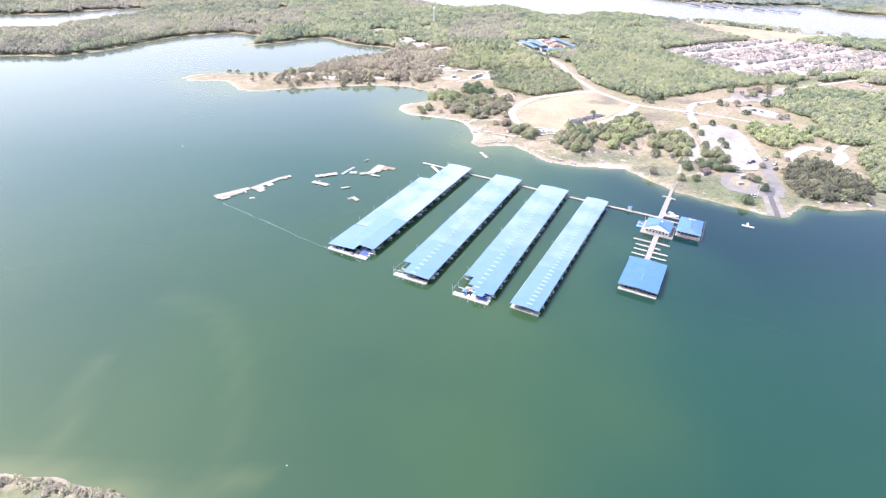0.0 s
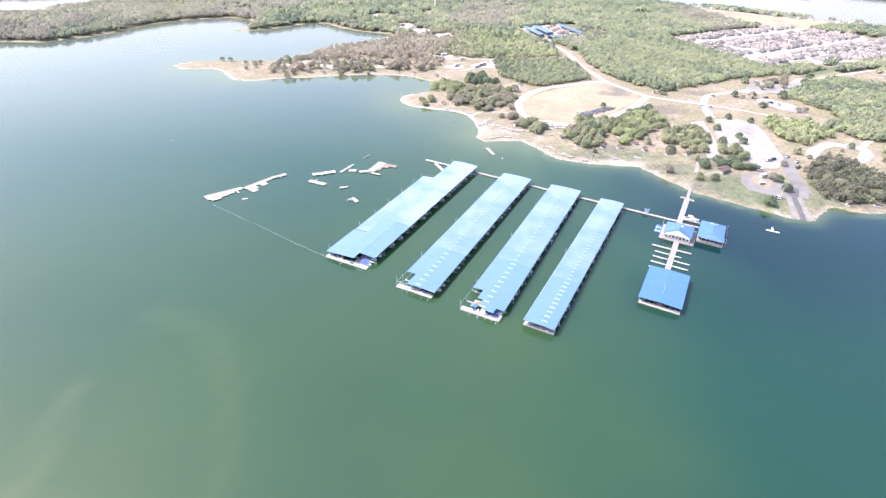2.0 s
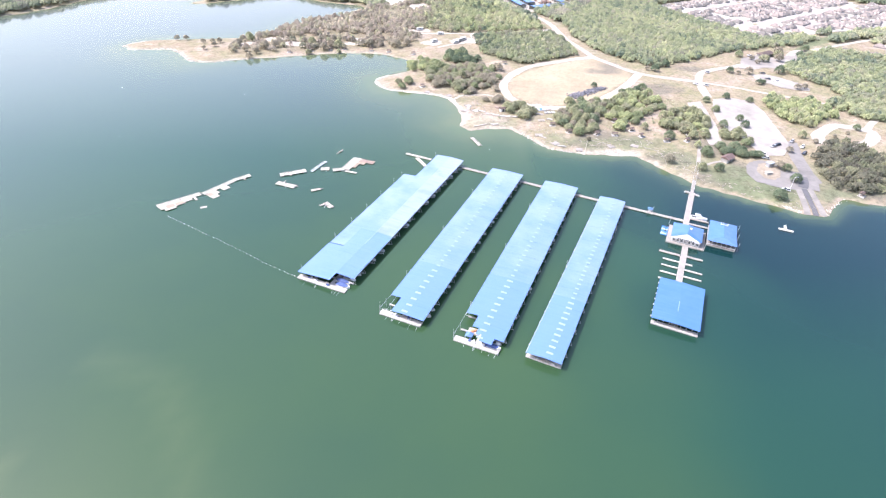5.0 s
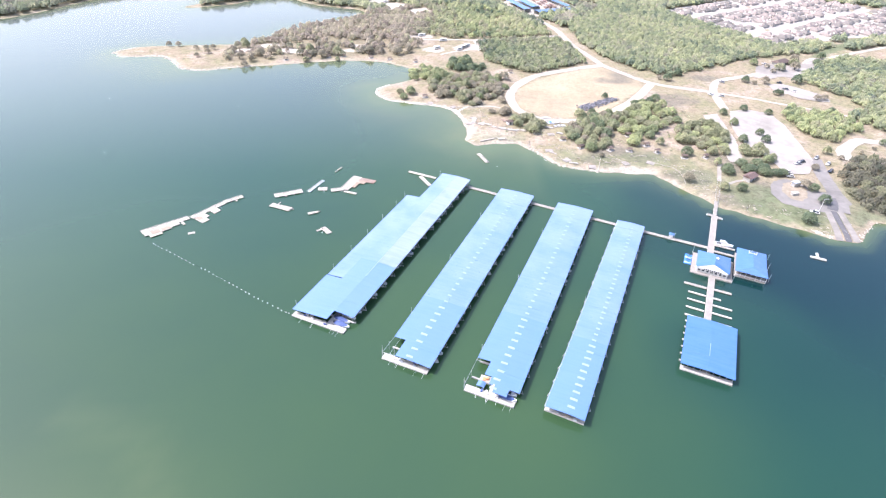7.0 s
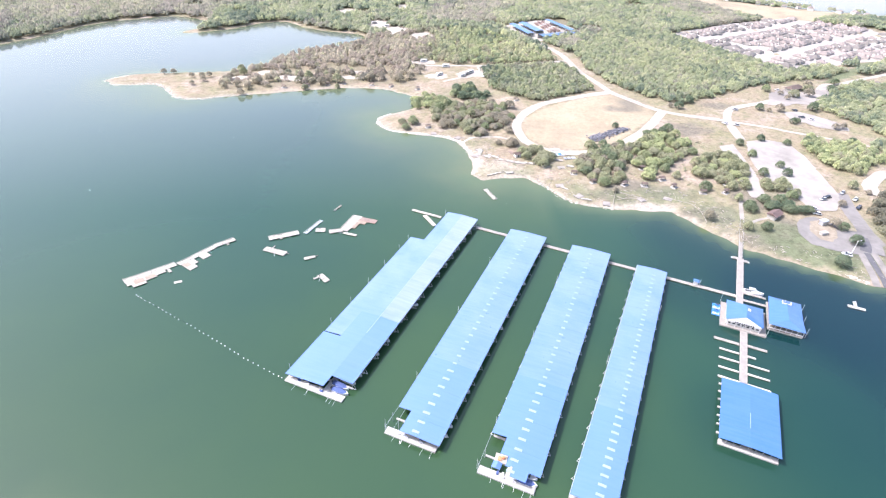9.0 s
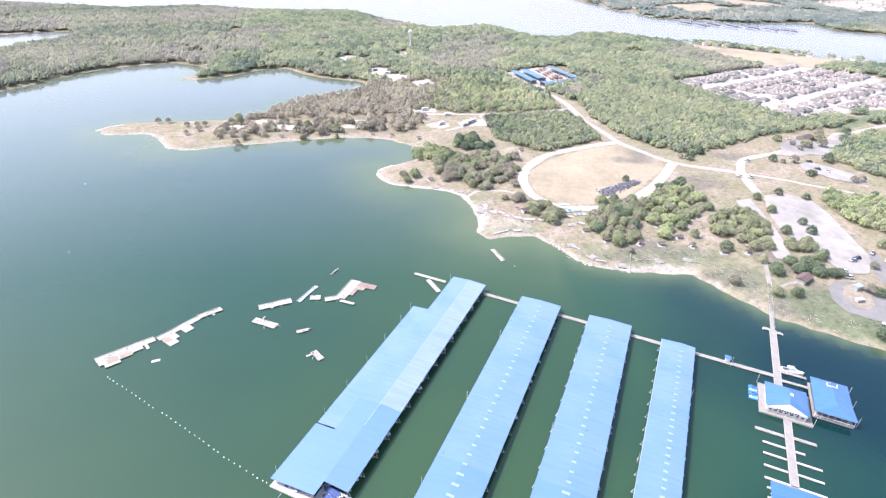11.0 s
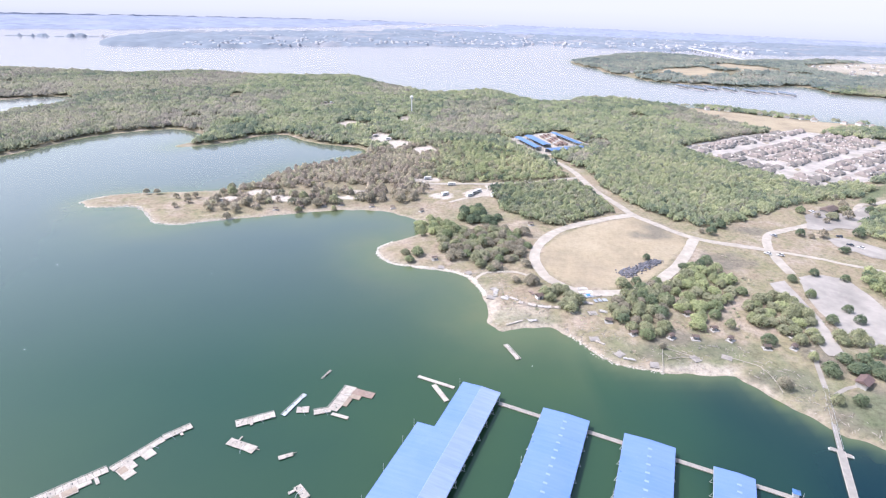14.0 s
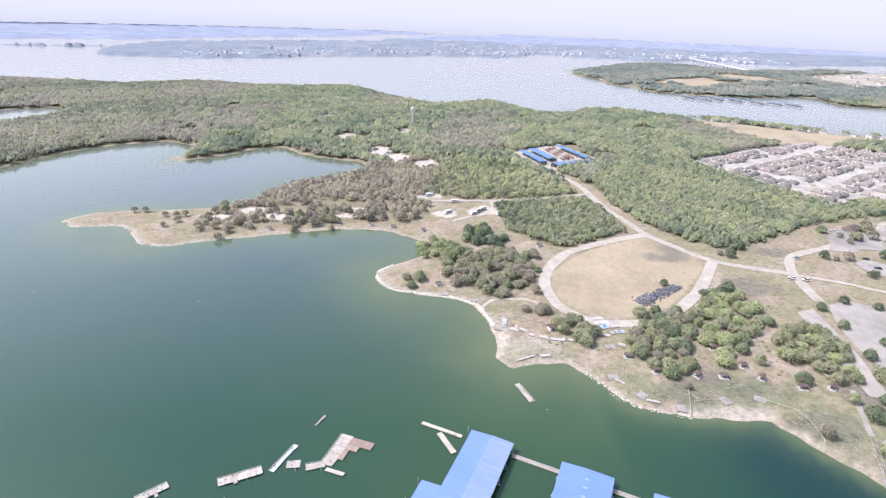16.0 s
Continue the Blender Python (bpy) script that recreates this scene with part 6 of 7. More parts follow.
def car(x, y, turn, paint, label, kind="car"):
    root = thing("car", ground_pose(x, y, turn, 0.3), label, "car", "parked vehicles")
    body = part("body", Shape().loft([[(-0.9, y, 0.35), (-0.92, y, 0.75 + h), (0.92, y, 0.75 + h), (0.9, y, 0.35)] for y, h in ((-2.3, -0.05), (-1.9, 0.12), (1.2, 0.15), (2.1, 0.0), (2.3, -0.12))]), paint, root)
    part("cabin", Shape().loft([[(-0.78 * w, y, 0.85), (-0.65 * w, y, 0.85 + h), (0.65 * w, y, 0.85 + h), (0.78 * w, y, 0.85)] for y, w, h in ((-1.9, 0.95, 0.15), (-1.4, 1, 0.72), (0.2, 1, 0.75), (1.0, 0.95, 0.1))]), M_GLASS, root)
    part("roof", Shape().box(-0.62, 0.62, -1.35, 0.15, 1.57, 1.65), paint, root)
    for a in (-0.85, 0.85):
        for b in (-1.4, 1.4):
            wheel = part("wheel", Shape().rod((a - 0.1, b, 0.33), (a + 0.1, b, 0.33), 0.33, 10), M_TYRE, root)
            part("rim", Shape().rod((a * 1.12 - 0.02, b, 0.33), (a * 1.12 + 0.02, b, 0.33), 0.2, 8), M_STEEL, wheel)
        part("headlight", Shape().box(a * 0.75 - 0.15, a * 0.75 + 0.15, 2.24, 2.32, 0.5, 0.64), M_GLASS, body)
    return root


M_CAR_DARK = plain("dark car paint", (0.03, 0.035, 0.05), 0.25, vary=0.1)
M_CAR_GREY = plain("grey car paint", (0.25, 0.26, 0.28), 0.3, vary=0.1)
for x, y, turn, paint, label in ((226.4, 382.7, 100, M_CAR_DARK, "black pickup parked on the concrete lot"), (222.2, 380.0, 100, M_CAR_GREY, "grey low trailer load on the lot"), (209.5, 369.5, 70, M_WHITE, "white pickup at the lot's edge"), (208.5, 364.0, 75, M_WHITE, "white van at the lot's edge"),
                                 (288, 512, 40, M_CAR_DARK, "dark car on the upper strip"), (293, 508, 40, M_WHITE, "white car on the upper strip"), (226.5, 494.5, 65, M_WHITE, "white car on the park road"), (219.0, 497.0, 40, M_GEL, "pale car beside the park road"), (291, 527, 30, M_CAR_DARK, "dark car at the head of the strip"), (306, 580, 20, M_WHITE, "white car beside the brown building"),
                                 (201, 326, 60, M_WHITE, "white trailer beside the ramp"), (242, 380.5, 130, M_WHITE, "white car on the dry verge"), (239, 388, 130, M_CAR_GREY, "grey car on the dry verge"), (238.5, 372, 125, M_CAR_DARK, "dark car on the dry verge"), (242, 528, 35, M_CAR_GREY, "grey car beside the park road")):
    car(x, y, turn, paint, label)

hut = thing("wash_house", ground_pose(183, 362, 35), "small wash house with a red-brown gable roof", "building")
wall = part("wall", Shape().box(-3.6, 3.6, -2.2, 2.2, -0.3, 2.5), M_DECK, hut)
part("roof", Shape().add([(-4.3, -2.9, 2.4), (4.3, -2.9, 2.4), (4.3, 2.9, 2.4), (-4.3, 2.9, 2.4), (-4.3, 0, 3.9), (4.3, 0, 3.9)], [(3, 2, 1, 0), (0, 1, 5, 4), (2, 3, 4, 5), (1, 2, 5), (3, 0, 4)]), M_RED, hut)
part("door", Shape().box(-0.5, 0.5, -2.28, -2.2, 0, 2.05), M_DARK, wall)
hut = thing("wash_house", ground_pose(52, 440, 20), "small brown-roofed hut among scrap", "building")
wall = part("wall", Shape().box(-1.8, 1.8, -1.5, 1.5, -0.3, 2.2), M_WHITE, hut)
part("roof", Shape().add([(-2.3, -2.0, 2.1), (2.3, -2.0, 2.1), (2.3, 2.0, 2.1), (-2.3, 2.0, 2.1), (-2.3, 0, 3.2), (2.3, 0, 3.2)], [(3, 2, 1, 0), (0, 1, 5, 4), (2, 3, 4, 5), (1, 2, 5), (3, 0, 4)]), M_BROWN, hut)
part("door", Shape().box(-0.5, 0.5, -1.58, -1.5, 0, 1.95), M_DARK, wall)
lodge = thing("park_office", ground_pose(322, 582, 30), "long low brown-roofed building beside a yard", "building")
wall = part("wall", Shape().box(-8, 8, -3.5, 3.5, -0.5, 2.8), M_DECK, lodge)
part("roof", Shape().add([(-9, -4.5, 2.7), (9, -4.5, 2.7), (9, 4.5, 2.7), (-9, 4.5, 2.7), (-6, 0, 4.8), (6, 0, 4.8)], [(3, 2, 1, 0), (0, 1, 5, 4), (2, 3, 4, 5), (1, 2, 5), (3, 0, 4)]), M_BROWN, lodge)

for a in (-6, -3, 3, 6):
    part("window", Shape().box(a - 0.6, a + 0.6, -3.58, -3.5, 0.9, 2.1), M_GLASS, wall)
part("door", Shape().box(-0.6, 0.6, -3.58, -3.5, 0, 2.1), M_DARK, wall)

# kiosk ring beside the ramp: gravel island with small roofs
single("kiosk", Shape().box(-2.0, 2.0, -1.2, 1.2, 0, 2.3).box(-2.4, 2.4, -1.6, 1.6, 2.3, 2.6), M_STEEL, ground_pose(205.5, 353.5, 20, 0.3), "small grey kiosk on the ramp island", "kiosk")
single("kiosk", Shape().box(-1.8, 1.8, -1.0, 1.0, 0, 1.4).box(-2.0, 2.0, -1.2, 1.2, 1.4, 1.6), M_DECK, ground_pose(200, 344, 10, 0.3), "pale sign shelter on the ramp island", "kiosk")

lamp = thing("lamp_post", ground_pose(204, 327), "tall white lamp post beside the boat ramp", "lamp post")
part("pole", Shape().rod((0, 0, -0.4), (0, 0, 8.0), 0.14, 8, 0.09), M_WHITE, lamp)
part("arm", Shape().rod((0, 0, 7.9), (1.4, 0, 8.2), 0.06, 6), M_WHITE, lamp)
part("lamp_head", Shape().box(1.2, 2.0, -0.18, 0.18, 8.1, 8.3), M_STEEL, lamp)

# rock armour along the points
g = np.random.default_rng(5)
V, F, n = [], [], 0
for path, count, spread in (([(-35, 522), (-43, 512), (-44, 504), (-35, 488), (-18, 482), (2, 477), (14, 469), (19, 458), (22, 446)], 1500, 0.7), ([(-269, 605), (-283, 591), (-270, 580), (-238, 583), (-222, 568), (-208, 550), (-188, 548), (-173, 555), (-154, 561)], 1000, 0.75), ([(61, 405), (73, 384), (83, 378), (96, 374)], 160, 0.8), ([(192, 311), (198, 305)], 30, 0.6), ([(211, 302), (217, 308), (224, 313), (233, 319)], 40, 0.6)):
    way = smooth_line(path, 1.0)
    for k in range(count):
        x, y = way[g.integers(len(way))] + g.normal(0, spread, 2)
        r = g.uniform(0.2, 0.55)
        V.append(np.array([x, y, float(height_at(x, y)[0]) + 0.05]) + ICO_V * g.uniform(0.65, 1.2, (12, 1)) * r * (1.2, 1.0, 0.7))
        F.append(ICO_F + n)
        n += 12
tagged(new("rock_armour", big_mesh("rock_armour", np.concatenate(V), np.concatenate(F), M_ROCK)), "pale limestone rocks along the water's edge", "rocks", kind="stuff")

# scrub on the near spit
xs = g.uniform(-178, -90, 330)
ys = 105.5 - np.abs(xs + 128) * 0.13 - np.abs(g.normal(0, 1.6, 330))
keep = shore_distance(xs, ys) > 0.5
forest("shrubs", xs[keep], ys[keep], 0.65, 17, 9, 14, 1.0, "pale dry scrub along the near bank", 0.8, 1.9)
# low scrub in the park
xs, ys = g.uniform(20, 200, 1500), g.uniform(380, 500, 1500)
keep = (shore_distance(xs, ys) > 6) & ~inside(xs, ys, OVAL) & ~inside(xs, ys, LOT) & ~inside(xs, ys, SIDE_LOT) & ~in_clearing(xs, ys) & (waves(xs, ys, 45, 55, 2) > 0.35)
forest("shrubs", xs[keep], ys[keep], 0.6, 18, 5, 10, 0.75, "low dry scrub scattered over the park", 0.4, 1.1)

# driftwood and broken boards stranded along the bank
V, F, n = [], [], 0
xs, ys = g.uniform(5, 215, 5200), g.uniform(300, 480, 5200)
bank = shore_distance(xs, ys)
keep = (bank > 0.8) & (bank < 20 + 8 * waves(xs, ys, 40, 88, 2)) & (waves(xs, ys, 26, 89, 2) > -0.15) & ~inside(xs, ys, SIDE_LOT) & ~in_clearing(xs, ys)
xs, ys = xs[keep], ys[keep]
zs = height_at(xs, ys)
for x, y, z in zip(xs, ys, zs):
    turn, size = g.uniform(0, 3.14), g.uniform(0.3, 1.3)
    c, s = math.cos(turn) * size, math.sin(turn) * size
    w = g.uniform(0.05, 0.16)
    ends = [(x - c, y - s, z + 0.02), (x + c, y + s, z + g.uniform(0.02, 0.15))]
    ring4 = [(p[0] + dx * w, p[1] + dy * w, p[2] + dz * w) for p in ends for dx, dy, dz in ((-s / size, c / size, 0), (0, 0, 1.6), (s / size, -c / size, 0))]
    V.append(np.array(ring4))
    F.append(np.array([(0, 1, 4), (0, 4, 3), (1, 2, 5), (1, 5, 4), (2, 0, 3), (2, 3, 5), (0, 2, 1), (3, 4, 5)]) + n)
    n += 6
tagged(new("driftwood", big_mesh("driftwood", np.concatenate(V), np.concatenate(F), M_PLANK)), "grey driftwood and broken boards along the bank", "driftwood", kind="stuff")

# camp vehicles on the pale sites
for k, (x, y, turn) in enumerate([(31, 617.5, 35), (35, 622, 35), (27, 612, 35), (49, 618, 60), (47, 611, 60), (6, 614, 35), (-14, 639, 10), (13, 640, 5), (-8, 656, 10), (-68, 829, 20), (-52, 812, 10), (-150, 1041, 0), (-160, 1038, 20)]):
    van = thing("camper", ground_pose(x, y, turn, 0.1), "pale camping trailer on a bare site", "trailer", "campers")
    part("body", Shape().loft([[(-3.4, b, 0.5), (3.4, b, 0.5), (3.2, b, 2.7), (-2.8, b, 2.8)] for b in (-1.2, 1.2)]), M_WHITE if k % 3 else M_DECK, van)
    part("window", Shape().box(-1.6, 1.4, -1.26, -1.2, 1.5, 2.1), M_GLASS, van)
    for a in (-0.5, 0.5):
        part("wheel", Shape().rod((a, -1.1, 0.35), (a, 1.1, 0.35), 0.35, 8), M_TYRE, van)

# ---- sheds, tower, houses ----
def long_shed(p, q, width, label, seed):
    """An open-fronted storage shed with a blue metal roof from p to q."""
    length = math.dist(p, q)
    root = thing("storage_shed", ground_pose((p[0] + q[0]) / 2, (p[1] + q[1]) / 2, heading(p, q)), label, "shed", "storage sheds")
    h, w = length / 2, width / 2
    part("roof", Shape().sheet([(-h, -w, 4.2), (h, -w, 4.2), (h, 0, 4.9), (-h, 0, 4.9)], 0.15).sheet([(-h, 0, 4.9), (h, 0, 4.9), (h, w, 4.2), (-h, w, 4.2)], 0.15), M_ROOF_DEEP, root)
    part("back_wall", Shape().box(-h, h, w - 0.6, w - 0.4, -0.5, 4.2), M_WHITE, root)
    n = max(3, int(length / 6))
    for k in range(n + 1):
        x = -h + 0.3 + (length - 0.6) * k / n
        part("post", Shape().box(x - 0.15, x + 0.15, -w + 0.3, -w + 0.6, -0.5, 4.2), M_WHITE, root)
    return root


long_shed((102.4, 818.6), (117.3, 767.3), 9, "long blue-roofed storage shed on gravel", 1)
long_shed((116.8, 829), (130.2, 782.5), 11, "wide blue-roofed storage shed on gravel", 2)
long_shed((151.5, 844.6), (171, 787.5), 7, "narrow blue-roofed storage shed by the woods", 3)
long_shed((125.5, 757), (174, 777.5), 12, "deep blue-roofed storage shed facing the yard", 4)
paving("yard", STORAGE, M_ROAD, "pale gravel storage yard", 0.2, 8.0)
rv_paint = [M_DECK, M_RUST, M_RED, M_RUST, M_WHITE, M_RED]
for k in range(30):
    s, r = (k % 10) / 9, k // 10
    x, y = 131.5 + 20 * s * 0.45 + 5.6 * r + 3, 838 - 46 * s + 2.0 * r
    rv = thing("trailer", ground_pose(x, y, -68 + 4 * math.sin(k * 5), 0.25), "stored travel trailer in the gravel yard" if k % 2 else "stored red-brown boat trailer under a cover", "trailer", "stored trailers")
    part("body", Shape().loft([[(-3.2, b, 0.5 + t), (3.2, b, 0.5 + t), (3.0, b, 2.6 + t * 2), (-2.6, b, 2.6 + t * 2)] for b, t in ((-1.2, 0), (1.2, 0))]), rv_paint[(k * 7 + r) % 4], rv)
    for a in (-0.6, 0.6):
        part("wheel", Shape().rod((a, -1.1, 0.35), (a, 1.1, 0.35), 0.35, 8), M_TYRE, rv)

tower = thing("water_tower", ground_pose(-26.2, 965), "white water tower with a ball tank on a slim stem", "water tower")
part("stem", Shape().lathe([(1.9, -1), (1.3, 3), (0.9, 7), (0.9, 20), (1.4, 22)], 14), M_GEL, tower)
part("tank", Shape().lathe([(1.4, 21.8), (2.0, 22.6), (2.4, 24.0), (2.1, 25.4), (1.3, 26.4), (0.3, 26.8)], 18), M_GEL, tower)

M_WALL_A = plain("pale brick and siding", (0.34, 0.31, 0.285), 0.9, vary=0.15, scale=0.7)
M_SHINGLE = plain("grey-brown shingles", (0.125, 0.115, 0.103), 0.9, vary=0.18, scale=0.5)
M_SHINGLE_2 = plain("taupe shingles", (0.18, 0.155, 0.138), 0.9, vary=0.18, scale=0.5)


def make_house(k):
    g = random.Random(70 + k)
    w, d = g.uniform(6.0, 7.2), g.uniform(6.5, 8.0)
    root = thing("house", Matrix.Identity(4), ("single-storey house with grey hipped roof and pale walls", "house with taupe hipped roof and white gable", "brick house with grey roof and wide garage", "house with long grey hipped roof and dormer")[k], "house", "houses of the estate")
    wall = part("wall", Shape().box(-w, w, -d, d, -1.5, 2.9), M_WALL_A if k % 2 else M_DECK, root)
    e = 0.6
    part("roof", Shape().add([(-w - e, -d - e, 2.8), (w + e, -d - e, 2.8), (w + e, d + e, 2.8), (-w - e, d + e, 2.8), (0, -d * 0.35, 6.2 + 0.4 * k), (0, d * 0.35, 6.2 + 0.4 * k)], [(3, 2, 1, 0), (0, 1, 4), (1, 2, 5, 4), (2, 3, 5), (3, 0, 4, 5)]), (M_SHINGLE, M_SHINGLE_2)[k % 2], root)
    x = (-1) ** k * w * 0.45
    garage = part("garage", Shape().box(x - 3, x + 3, -d - 4.5, -d, -1.5, 2.6), M_WALL_A, root)
    part("garage_roof", Shape().add([(x - 3.4, -d - 5, 2.5), (x + 3.4, -d - 5, 2.5), (x, -d - 5, 4.6), (x - 3.4, -d + 1, 2.5), (x + 3.4, -d + 1, 2.5), (x, -d + 1, 4.6)], [(0, 1, 2), (1, 4, 5, 2), (3, 0, 2, 5), (4, 3, 5), (0, 3, 4, 1)]), (M_SHINGLE, M_SHINGLE_2)[k % 2], root)
    part("garage_door", Shape().box(x - 2.2, x + 2.2, -d - 4.6, -d - 4.5, -0.2, 2.1), M_WHITE, garage, "white garage door")
    for a in (-0.6, 0.2, 0.65):
        part("window", Shape().box(w * a - 0.7, w * a + 0.7, d, d + 0.08, 0.9, 2.2), M_GLASS, wall)
    u = -x * 0.9
    part("front_gable", Shape().add([(u - 2.6, -d - 1.2, -1), (u + 2.6, -d - 1.2, -1), (u + 2.6, -d - 1.2, 3.2), (u, -d - 1.2, 5.3), (u - 2.6, -d - 1.2, 3.2), (u - 2.6, -d + 2, -1), (u + 2.6, -d + 2, -1), (u + 2.6, -d + 2, 3.2), (u, -d + 2, 5.3), (u - 2.6, -d + 2, 3.2)], [(0, 1, 2, 3, 4), (9, 8, 7, 6, 5), (1, 6, 7, 2), (2, 7, 8, 3), (3, 8, 9, 4), (4, 9, 5, 0)]), M_WALL_A, root, "pale front gable")
    part("driveway", Shape().box(x - 2.4, x + 2.4, -d - 11, -d - 4.5, -0.6, 0.12), M_DECK, root)
    return root


HOUSES = [make_house(k) for k in range(4)]
placed = set()
M_YARD = plain("pale streets and dry yards", (0.285, 0.262, 0.235), 0.95, vary=0.3, scale=0.09, dirt=(0.2, 0.185, 0.145))
paving("street", HOUSING, M_YARD, "pale streets and dry yards between houses", 0.15, 14.0)
g = random.Random(9)
axis, base = radians(33), Vector((285, 791))
spots = []
for i in range(-20, 34):
    for j in range(-30, 31):
        x = 440 + i * 12.4 * math.cos(axis) - j * 13.5 * math.sin(axis) + g.uniform(-2.6, 2.6)
        y = 760 + i * 12.4 * math.sin(axis) + j * 13.5 * math.cos(axis) + g.uniform(-2.6, 2.6)
        if j % 6 == 5 or i % 13 == 6 or g.random() < 0.06:
            continue
        spots.append((x, y, math.degrees(axis) + (0 if j % 3 else 180) + g.choice((0, 0, 0, 90)) + g.uniform(-5, 5)))
sx, sy = np.array([s[0] for s in spots]), np.array([s[1] for s in spots])
ok = inside(sx, sy, HOUSING) & (line_distance(sx, sy, HOUSING, True) > 8) & (np.abs(sx) < 0.85 * sy + 40)
spots = [s for s, o in zip(spots, ok) if o] + [(414, 601, 20), (456, 594, 60), (443, 566, 10), (461, 618, 40), (432, 585, 100)]
for x, y, turn in spots:
    k = g.randrange(4)
    size = g.uniform(0.52, 0.72)
    m = ground_pose(x, y, turn, 0.1) @ Matrix.Diagonal((size, size, size * 0.95, 1))
    if k in placed:
        copy_thing(HOUSES[k], m).matrix_world = m
    else:
        placed.add(k)
        HOUSES[k].matrix_world = m


# ---- distance ----
for outline, gap, seed in ((EAST_LAND, 16, 91),):
    o = np.array(outline, float)
    xs, ys, g = scatter(o, gap, seed)
    keep = (np.abs(xs) < ys * 0.9 + 60) & (shore_distance(xs, ys) > 8) & (waves(xs, ys, 330, seed, 3) < 0.45) & (np.hypot(xs, ys - 110) < 3600)
    for field in FAR_FIELDS:
        keep &= ~inside(xs, ys, field)
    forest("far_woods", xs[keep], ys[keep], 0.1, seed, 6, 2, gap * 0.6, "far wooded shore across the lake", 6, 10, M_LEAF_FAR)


def backdrop_material():
    """The low sky: lavender-white air at the horizon, clearing upwards."""
    m, n, l, b = material("low sky over the horizon", 1.0)
    sep, tc = n.new("ShaderNodeSeparateXYZ"), n.new("ShaderNodeTexCoord")
    l.new(tc.outputs["Object"], sep.inputs[0])
    up = math_node(n, l, "DIVIDE", sep.outputs[2], 520.0, True)
    c = ramp(n, l, up, [(0.0, (0.355, 0.37, 0.405)), (0.1, (0.392, 0.402, 0.428)), (0.25, (0.42, 0.427, 0.438)), (0.52, (0.44, 0.443, 0.448)), (1.0, (0.447, 0.455, 0.465))])
    e, t, mx = n.new("ShaderNodeEmission"), n.new("ShaderNodeBsdfTransparent"), n.new("ShaderNodeMixShader")
    l.new(c, e.inputs[0])
    l.new(ramp(n, l, up, [(0.0, (0, 0, 0)), (0.7, (0, 0, 0)), (1.0, (1, 1, 1))]), mx.inputs[0])
    l.new(e.outputs[0], mx.inputs[1])
    l.new(t.outputs[0], mx.inputs[2])
    l.new(mx.outputs[0], n["Material Output"].inputs["Surface"])
    return m


ring = Shape()
for k in range(96):
    a, b = 2 * math.pi * k / 96, 2 * math.pi * (k + 1) / 96
    p = [(4680 * math.cos(q), 110 + 4680 * math.sin(q), z) for q, z in ((a, -30), (b, -30), (b, 520), (a, 520))]
    ring.add(p, [(0, 1, 2, 3)])
backdrop = single("backdrop", ring, backdrop_material(), Matrix.Identity(4), "hazy pale sky low over the far horizon", "sky", kind="structure")


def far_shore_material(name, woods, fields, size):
    """Low wooded country beyond the lake, the haze of kilometres of summer air put into its colours: blue-grey woods,
    paler fields.
    """
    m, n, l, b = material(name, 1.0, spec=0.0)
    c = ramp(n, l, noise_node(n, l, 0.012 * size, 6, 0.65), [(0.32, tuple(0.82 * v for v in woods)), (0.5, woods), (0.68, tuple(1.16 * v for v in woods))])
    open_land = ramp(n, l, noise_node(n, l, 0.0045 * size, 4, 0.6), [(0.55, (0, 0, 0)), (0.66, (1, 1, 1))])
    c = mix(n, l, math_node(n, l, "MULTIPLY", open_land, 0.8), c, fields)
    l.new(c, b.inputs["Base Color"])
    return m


def far_land(outline, dx, dy, mat, label, seed):
    """Far country as a low canopy of trees with clearings, down to the water at its edges."""
    o = smooth_line(outline, 40.0, True)
    lo, hi = o.min(0), o.max(0)
    ax, ay = np.arange(lo[0] - dx, hi[0] + 2 * dx, dx), np.arange(lo[1] - dy, hi[1] + 2 * dy, dy)
    x, y = [a.ravel() for a in np.meshgrid(ax, ay)]
    d = np.where(inside(x, y, o), 1, -1) * line_distance(x, y, o, True) + 9 * waves(x, y, 90, seed, 3)
    wooded = waves(x, y, 300, seed + 1, 3) > -0.45
    g = np.random.default_rng(seed)
    z = np.where(d > dx * 0.4, np.where(wooded, g.uniform(4, 11, x.shape), g.uniform(1, 2.5, x.shape)), -1.0)
    f = grid_faces(len(ax), len(ay))
    f = f[(d[f] > 0).any(1)]
    return single("backdrop", big_mesh("backdrop", np.stack([x, y, z], 1), f, mat), mat, Matrix.Identity(4), label, "far shore", kind="structure")


# base colours hold the distance haze; the farthest copy is paler and bluer
M_FAR = far_shore_material("far woods, blue-grey haze in colour", (0.148, 0.172, 0.200), (0.215, 0.215, 0.225), 1.0)
M_FARTHEST = far_shore_material("farthest woods, pale haze in colour", (0.185, 0.21, 0.268), (0.22, 0.235, 0.285), 0.6)
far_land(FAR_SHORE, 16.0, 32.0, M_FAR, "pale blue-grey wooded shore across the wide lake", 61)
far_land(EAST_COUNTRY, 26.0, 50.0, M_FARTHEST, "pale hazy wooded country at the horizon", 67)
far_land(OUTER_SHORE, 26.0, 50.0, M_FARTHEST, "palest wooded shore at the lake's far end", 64)
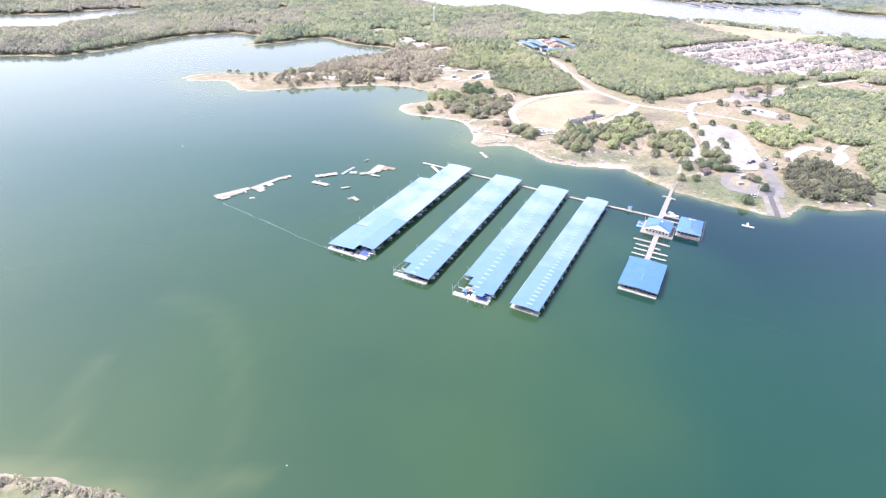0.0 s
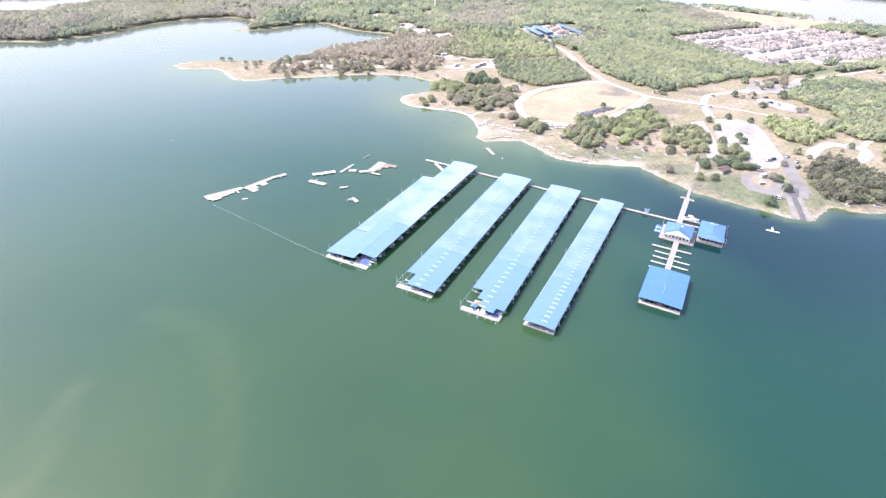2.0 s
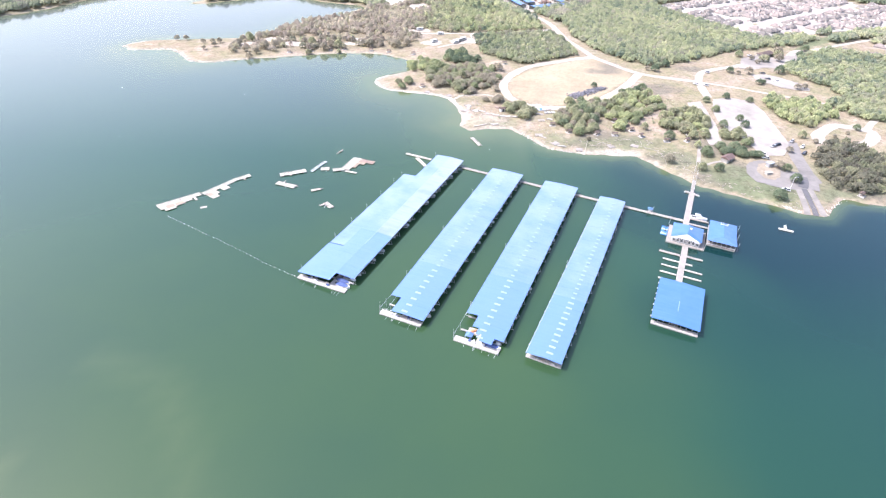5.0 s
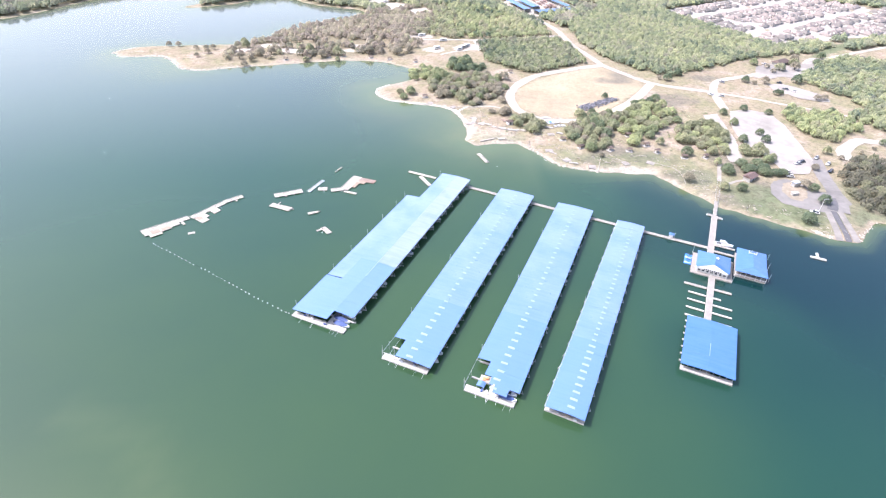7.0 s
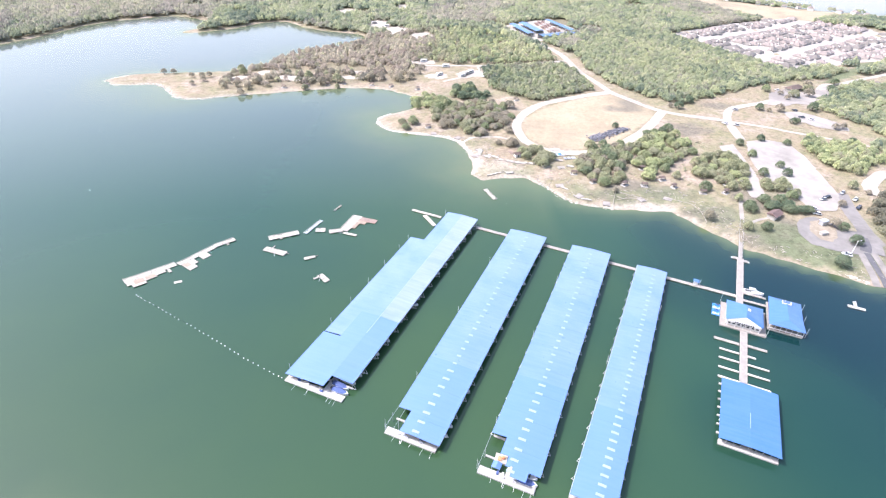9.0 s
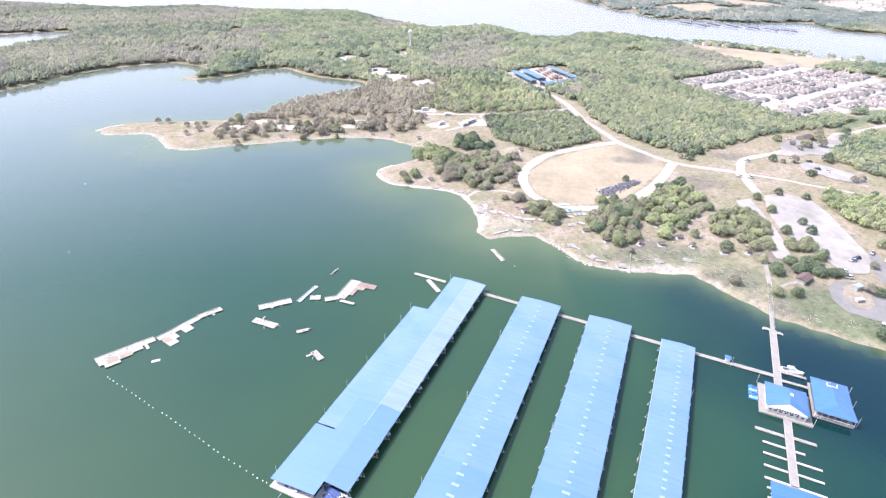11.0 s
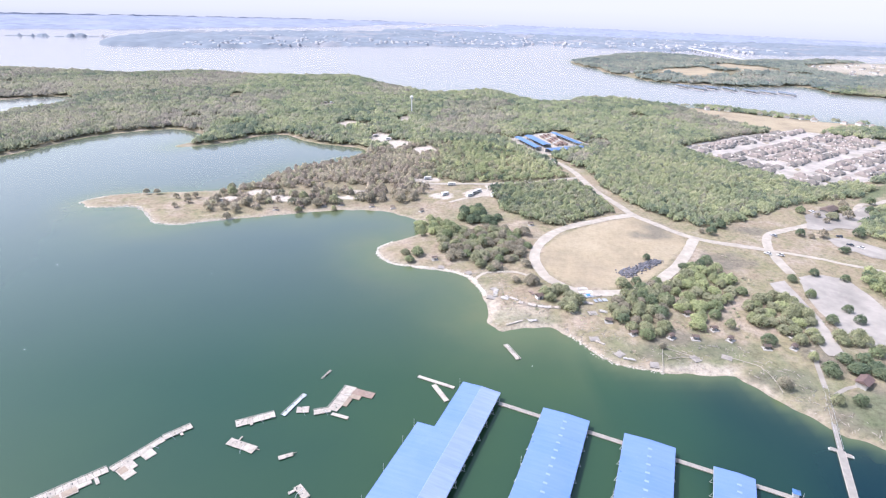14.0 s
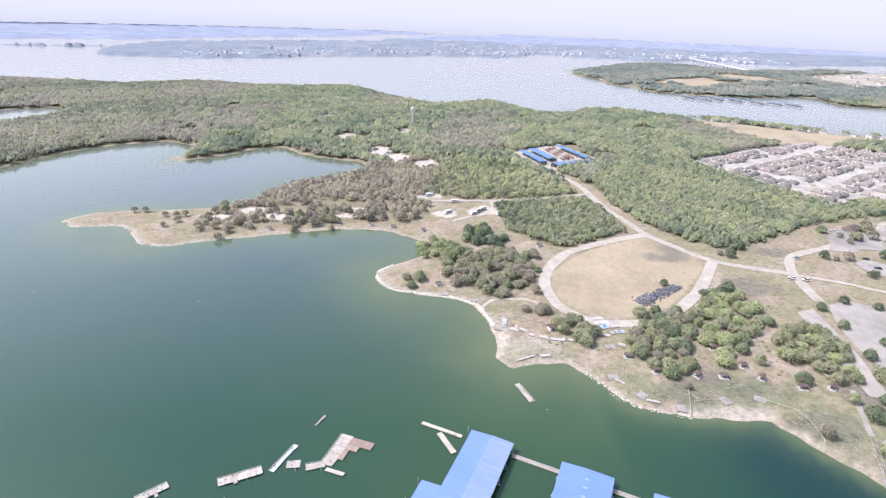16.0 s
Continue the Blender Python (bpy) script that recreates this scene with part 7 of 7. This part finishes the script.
for k, (x, y) in enumerate([(-1425, 2258), (-1385, 2272), (-1348, 2283), (-1316, 2285), (-1283, 2288), (-1255, 2302), (-1226, 2314), (-1190, 2330), (-1150, 2346)]):
    w = 26 - 1.8 * k
    far_land([(x - w, y - 9), (x, y - 12), (x + w, y - 6), (x + w, y + 9), (x, y + 12), (x - w, y + 9)], 5.0, 8.0, M_FAR, "low wooded islet far out in the lake", 70 + k)
M_FAR_ROOF = plain("pale far roofs and walls", (0.33, 0.33, 0.34), 0.9, vary=0.2, scale=0.02)
g = np.random.default_rng(66)
V, F, n = [], [], 0
shore_a = smooth_line(FAR_SHORE[2:18], 10.0)
for k in range(520):
    q = shore_a[g.integers(len(shore_a))]
    back = abs(g.normal(0, 90 if k % 2 else 380)) + 14
    x, y, w, h = q[0] + g.normal(0, 12), q[1] + back, g.uniform(2.5, 7), g.uniform(7, 10.5)
    V.append(np.array([(x + a * w, y + b * 6, z) for z in (0, h) for a, b in ((-1, -1), (1, -1), (1, 1), (-1, 1))]))
    F.append(np.array([(4, 5, 6, 7), (0, 1, 5, 4), (1, 2, 6, 5), (3, 0, 4, 7)]) + n)
    n += 8
tagged(new("far_houses", big_mesh("far_houses", np.concatenate(V), np.concatenate(F), M_FAR_ROOF)), "pale roofs of far houses along the shore", "houses", kind="stuff")


# ---- across the lake ----
M_ROOF_FAR = plain("grey dock roof", (0.10, 0.13, 0.17), 0.7, vary=0.1, scale=0.05)
for k, (x, y, turn) in enumerate([(566, 1392, -30), (588, 1362, -30), (622, 1376, -35), (655, 1362, -32), (690, 1340, -30), (722, 1330, -28), (752, 1312, -25)]):
    d = thing("far_boat_dock", pose(x, y, 0, 0, 0, turn - 38), "low grey-roofed boat dock on the far shore", "boat dock", "far docks")
    part("roof", Shape().sheet([(-18, -7, 4), (18, -7, 4), (18, 0, 5), (-18, 0, 5)], 0.3).sheet([(-18, 0, 5), (18, 0, 5), (18, 7, 4), (-18, 7, 4)], 0.3), M_ROOF_FAR, d)
    part("deck", Shape().box(-18, 18, -6.5, 6.5, -0.3, 0.6), M_DECK, d)
    for a in (-16, -8, 0, 8, 16):
        part("post", Shape().rod((a, -6, 0.5), (a, -6, 4), 0.25, 5).rod((a, 6, 0.5), (a, 6, 4), 0.25, 5), M_STEEL, d)
g = random.Random(21)
far_house = None
spots = [(520 + g.uniform(-30, 60), 1600 + g.uniform(0, 200)) for _ in range(26)] + [(g.uniform(600, 1000), g.uniform(1450, 1520)) for _ in range(16)] + [(g.uniform(1120, 1560), g.uniform(1640, 2060)) for _ in range(60)] + [(g.uniform(560, 900), g.uniform(1900, 2180)) for _ in range(44)] + [(x, 1.0) for x in (470, 484, 500, 540, 556, 571, 590, 602, 640, 655, 668)]
for x, y in spots:
    if y == 1.0:
        y = 1105 - 0.62 * (x - 460) + g.uniform(-12, 6)
    if shore_distance(np.array([x]), np.array([y]))[0] < 4:
        continue
    s = g.uniform(0.45, 0.85)
    m = ground_pose(x, y, g.uniform(0, 180)) @ Matrix.Diagonal((s, s, s, 1))
    if far_house:
        copy_thing(far_house, m).matrix_world = m
    else:
        far_house = thing("far_house", m, "pale house on the far shore", "house", "far houses")
        part("wall", Shape().box(-7, 7, -5, 5, -2, 5), M_WHITE, far_house)
        part("roof", Shape().add([(-7.6, -5.6, 4.9), (7.6, -5.6, 4.9), (7.6, 5.6, 4.9), (-7.6, 5.6, 4.9), (-4, 0, 8), (4, 0, 8)], [(3, 2, 1, 0), (0, 1, 5, 4), (2, 3, 4, 5), (1, 2, 5), (3, 0, 4)]), M_SHINGLE_2, far_house)
bridge = thing("road_bridge", pose(1095, 2093, 0), "long pale road bridge over the lake", "bridge")
q = (Vector((1144, 2612)) - Vector((1095, 2093)))
n_span = 14
for k in range(n_span):
    a, b = q * (k / n_span), q * ((k + 1) / n_span)
    part("deck_span", Shape().loft([[(v.x - 6, v.y, 7), (v.x + 6, v.y, 7), (v.x + 6, v.y, 8.5), (v.x - 6, v.y, 8.5)] for v in (a, b)]), M_WHITE, bridge)
    part("pier", Shape().box(a.x - 2, a.x + 2, a.y - 0.8, a.y + 0.8, -3, 7), M_WHITE, bridge)
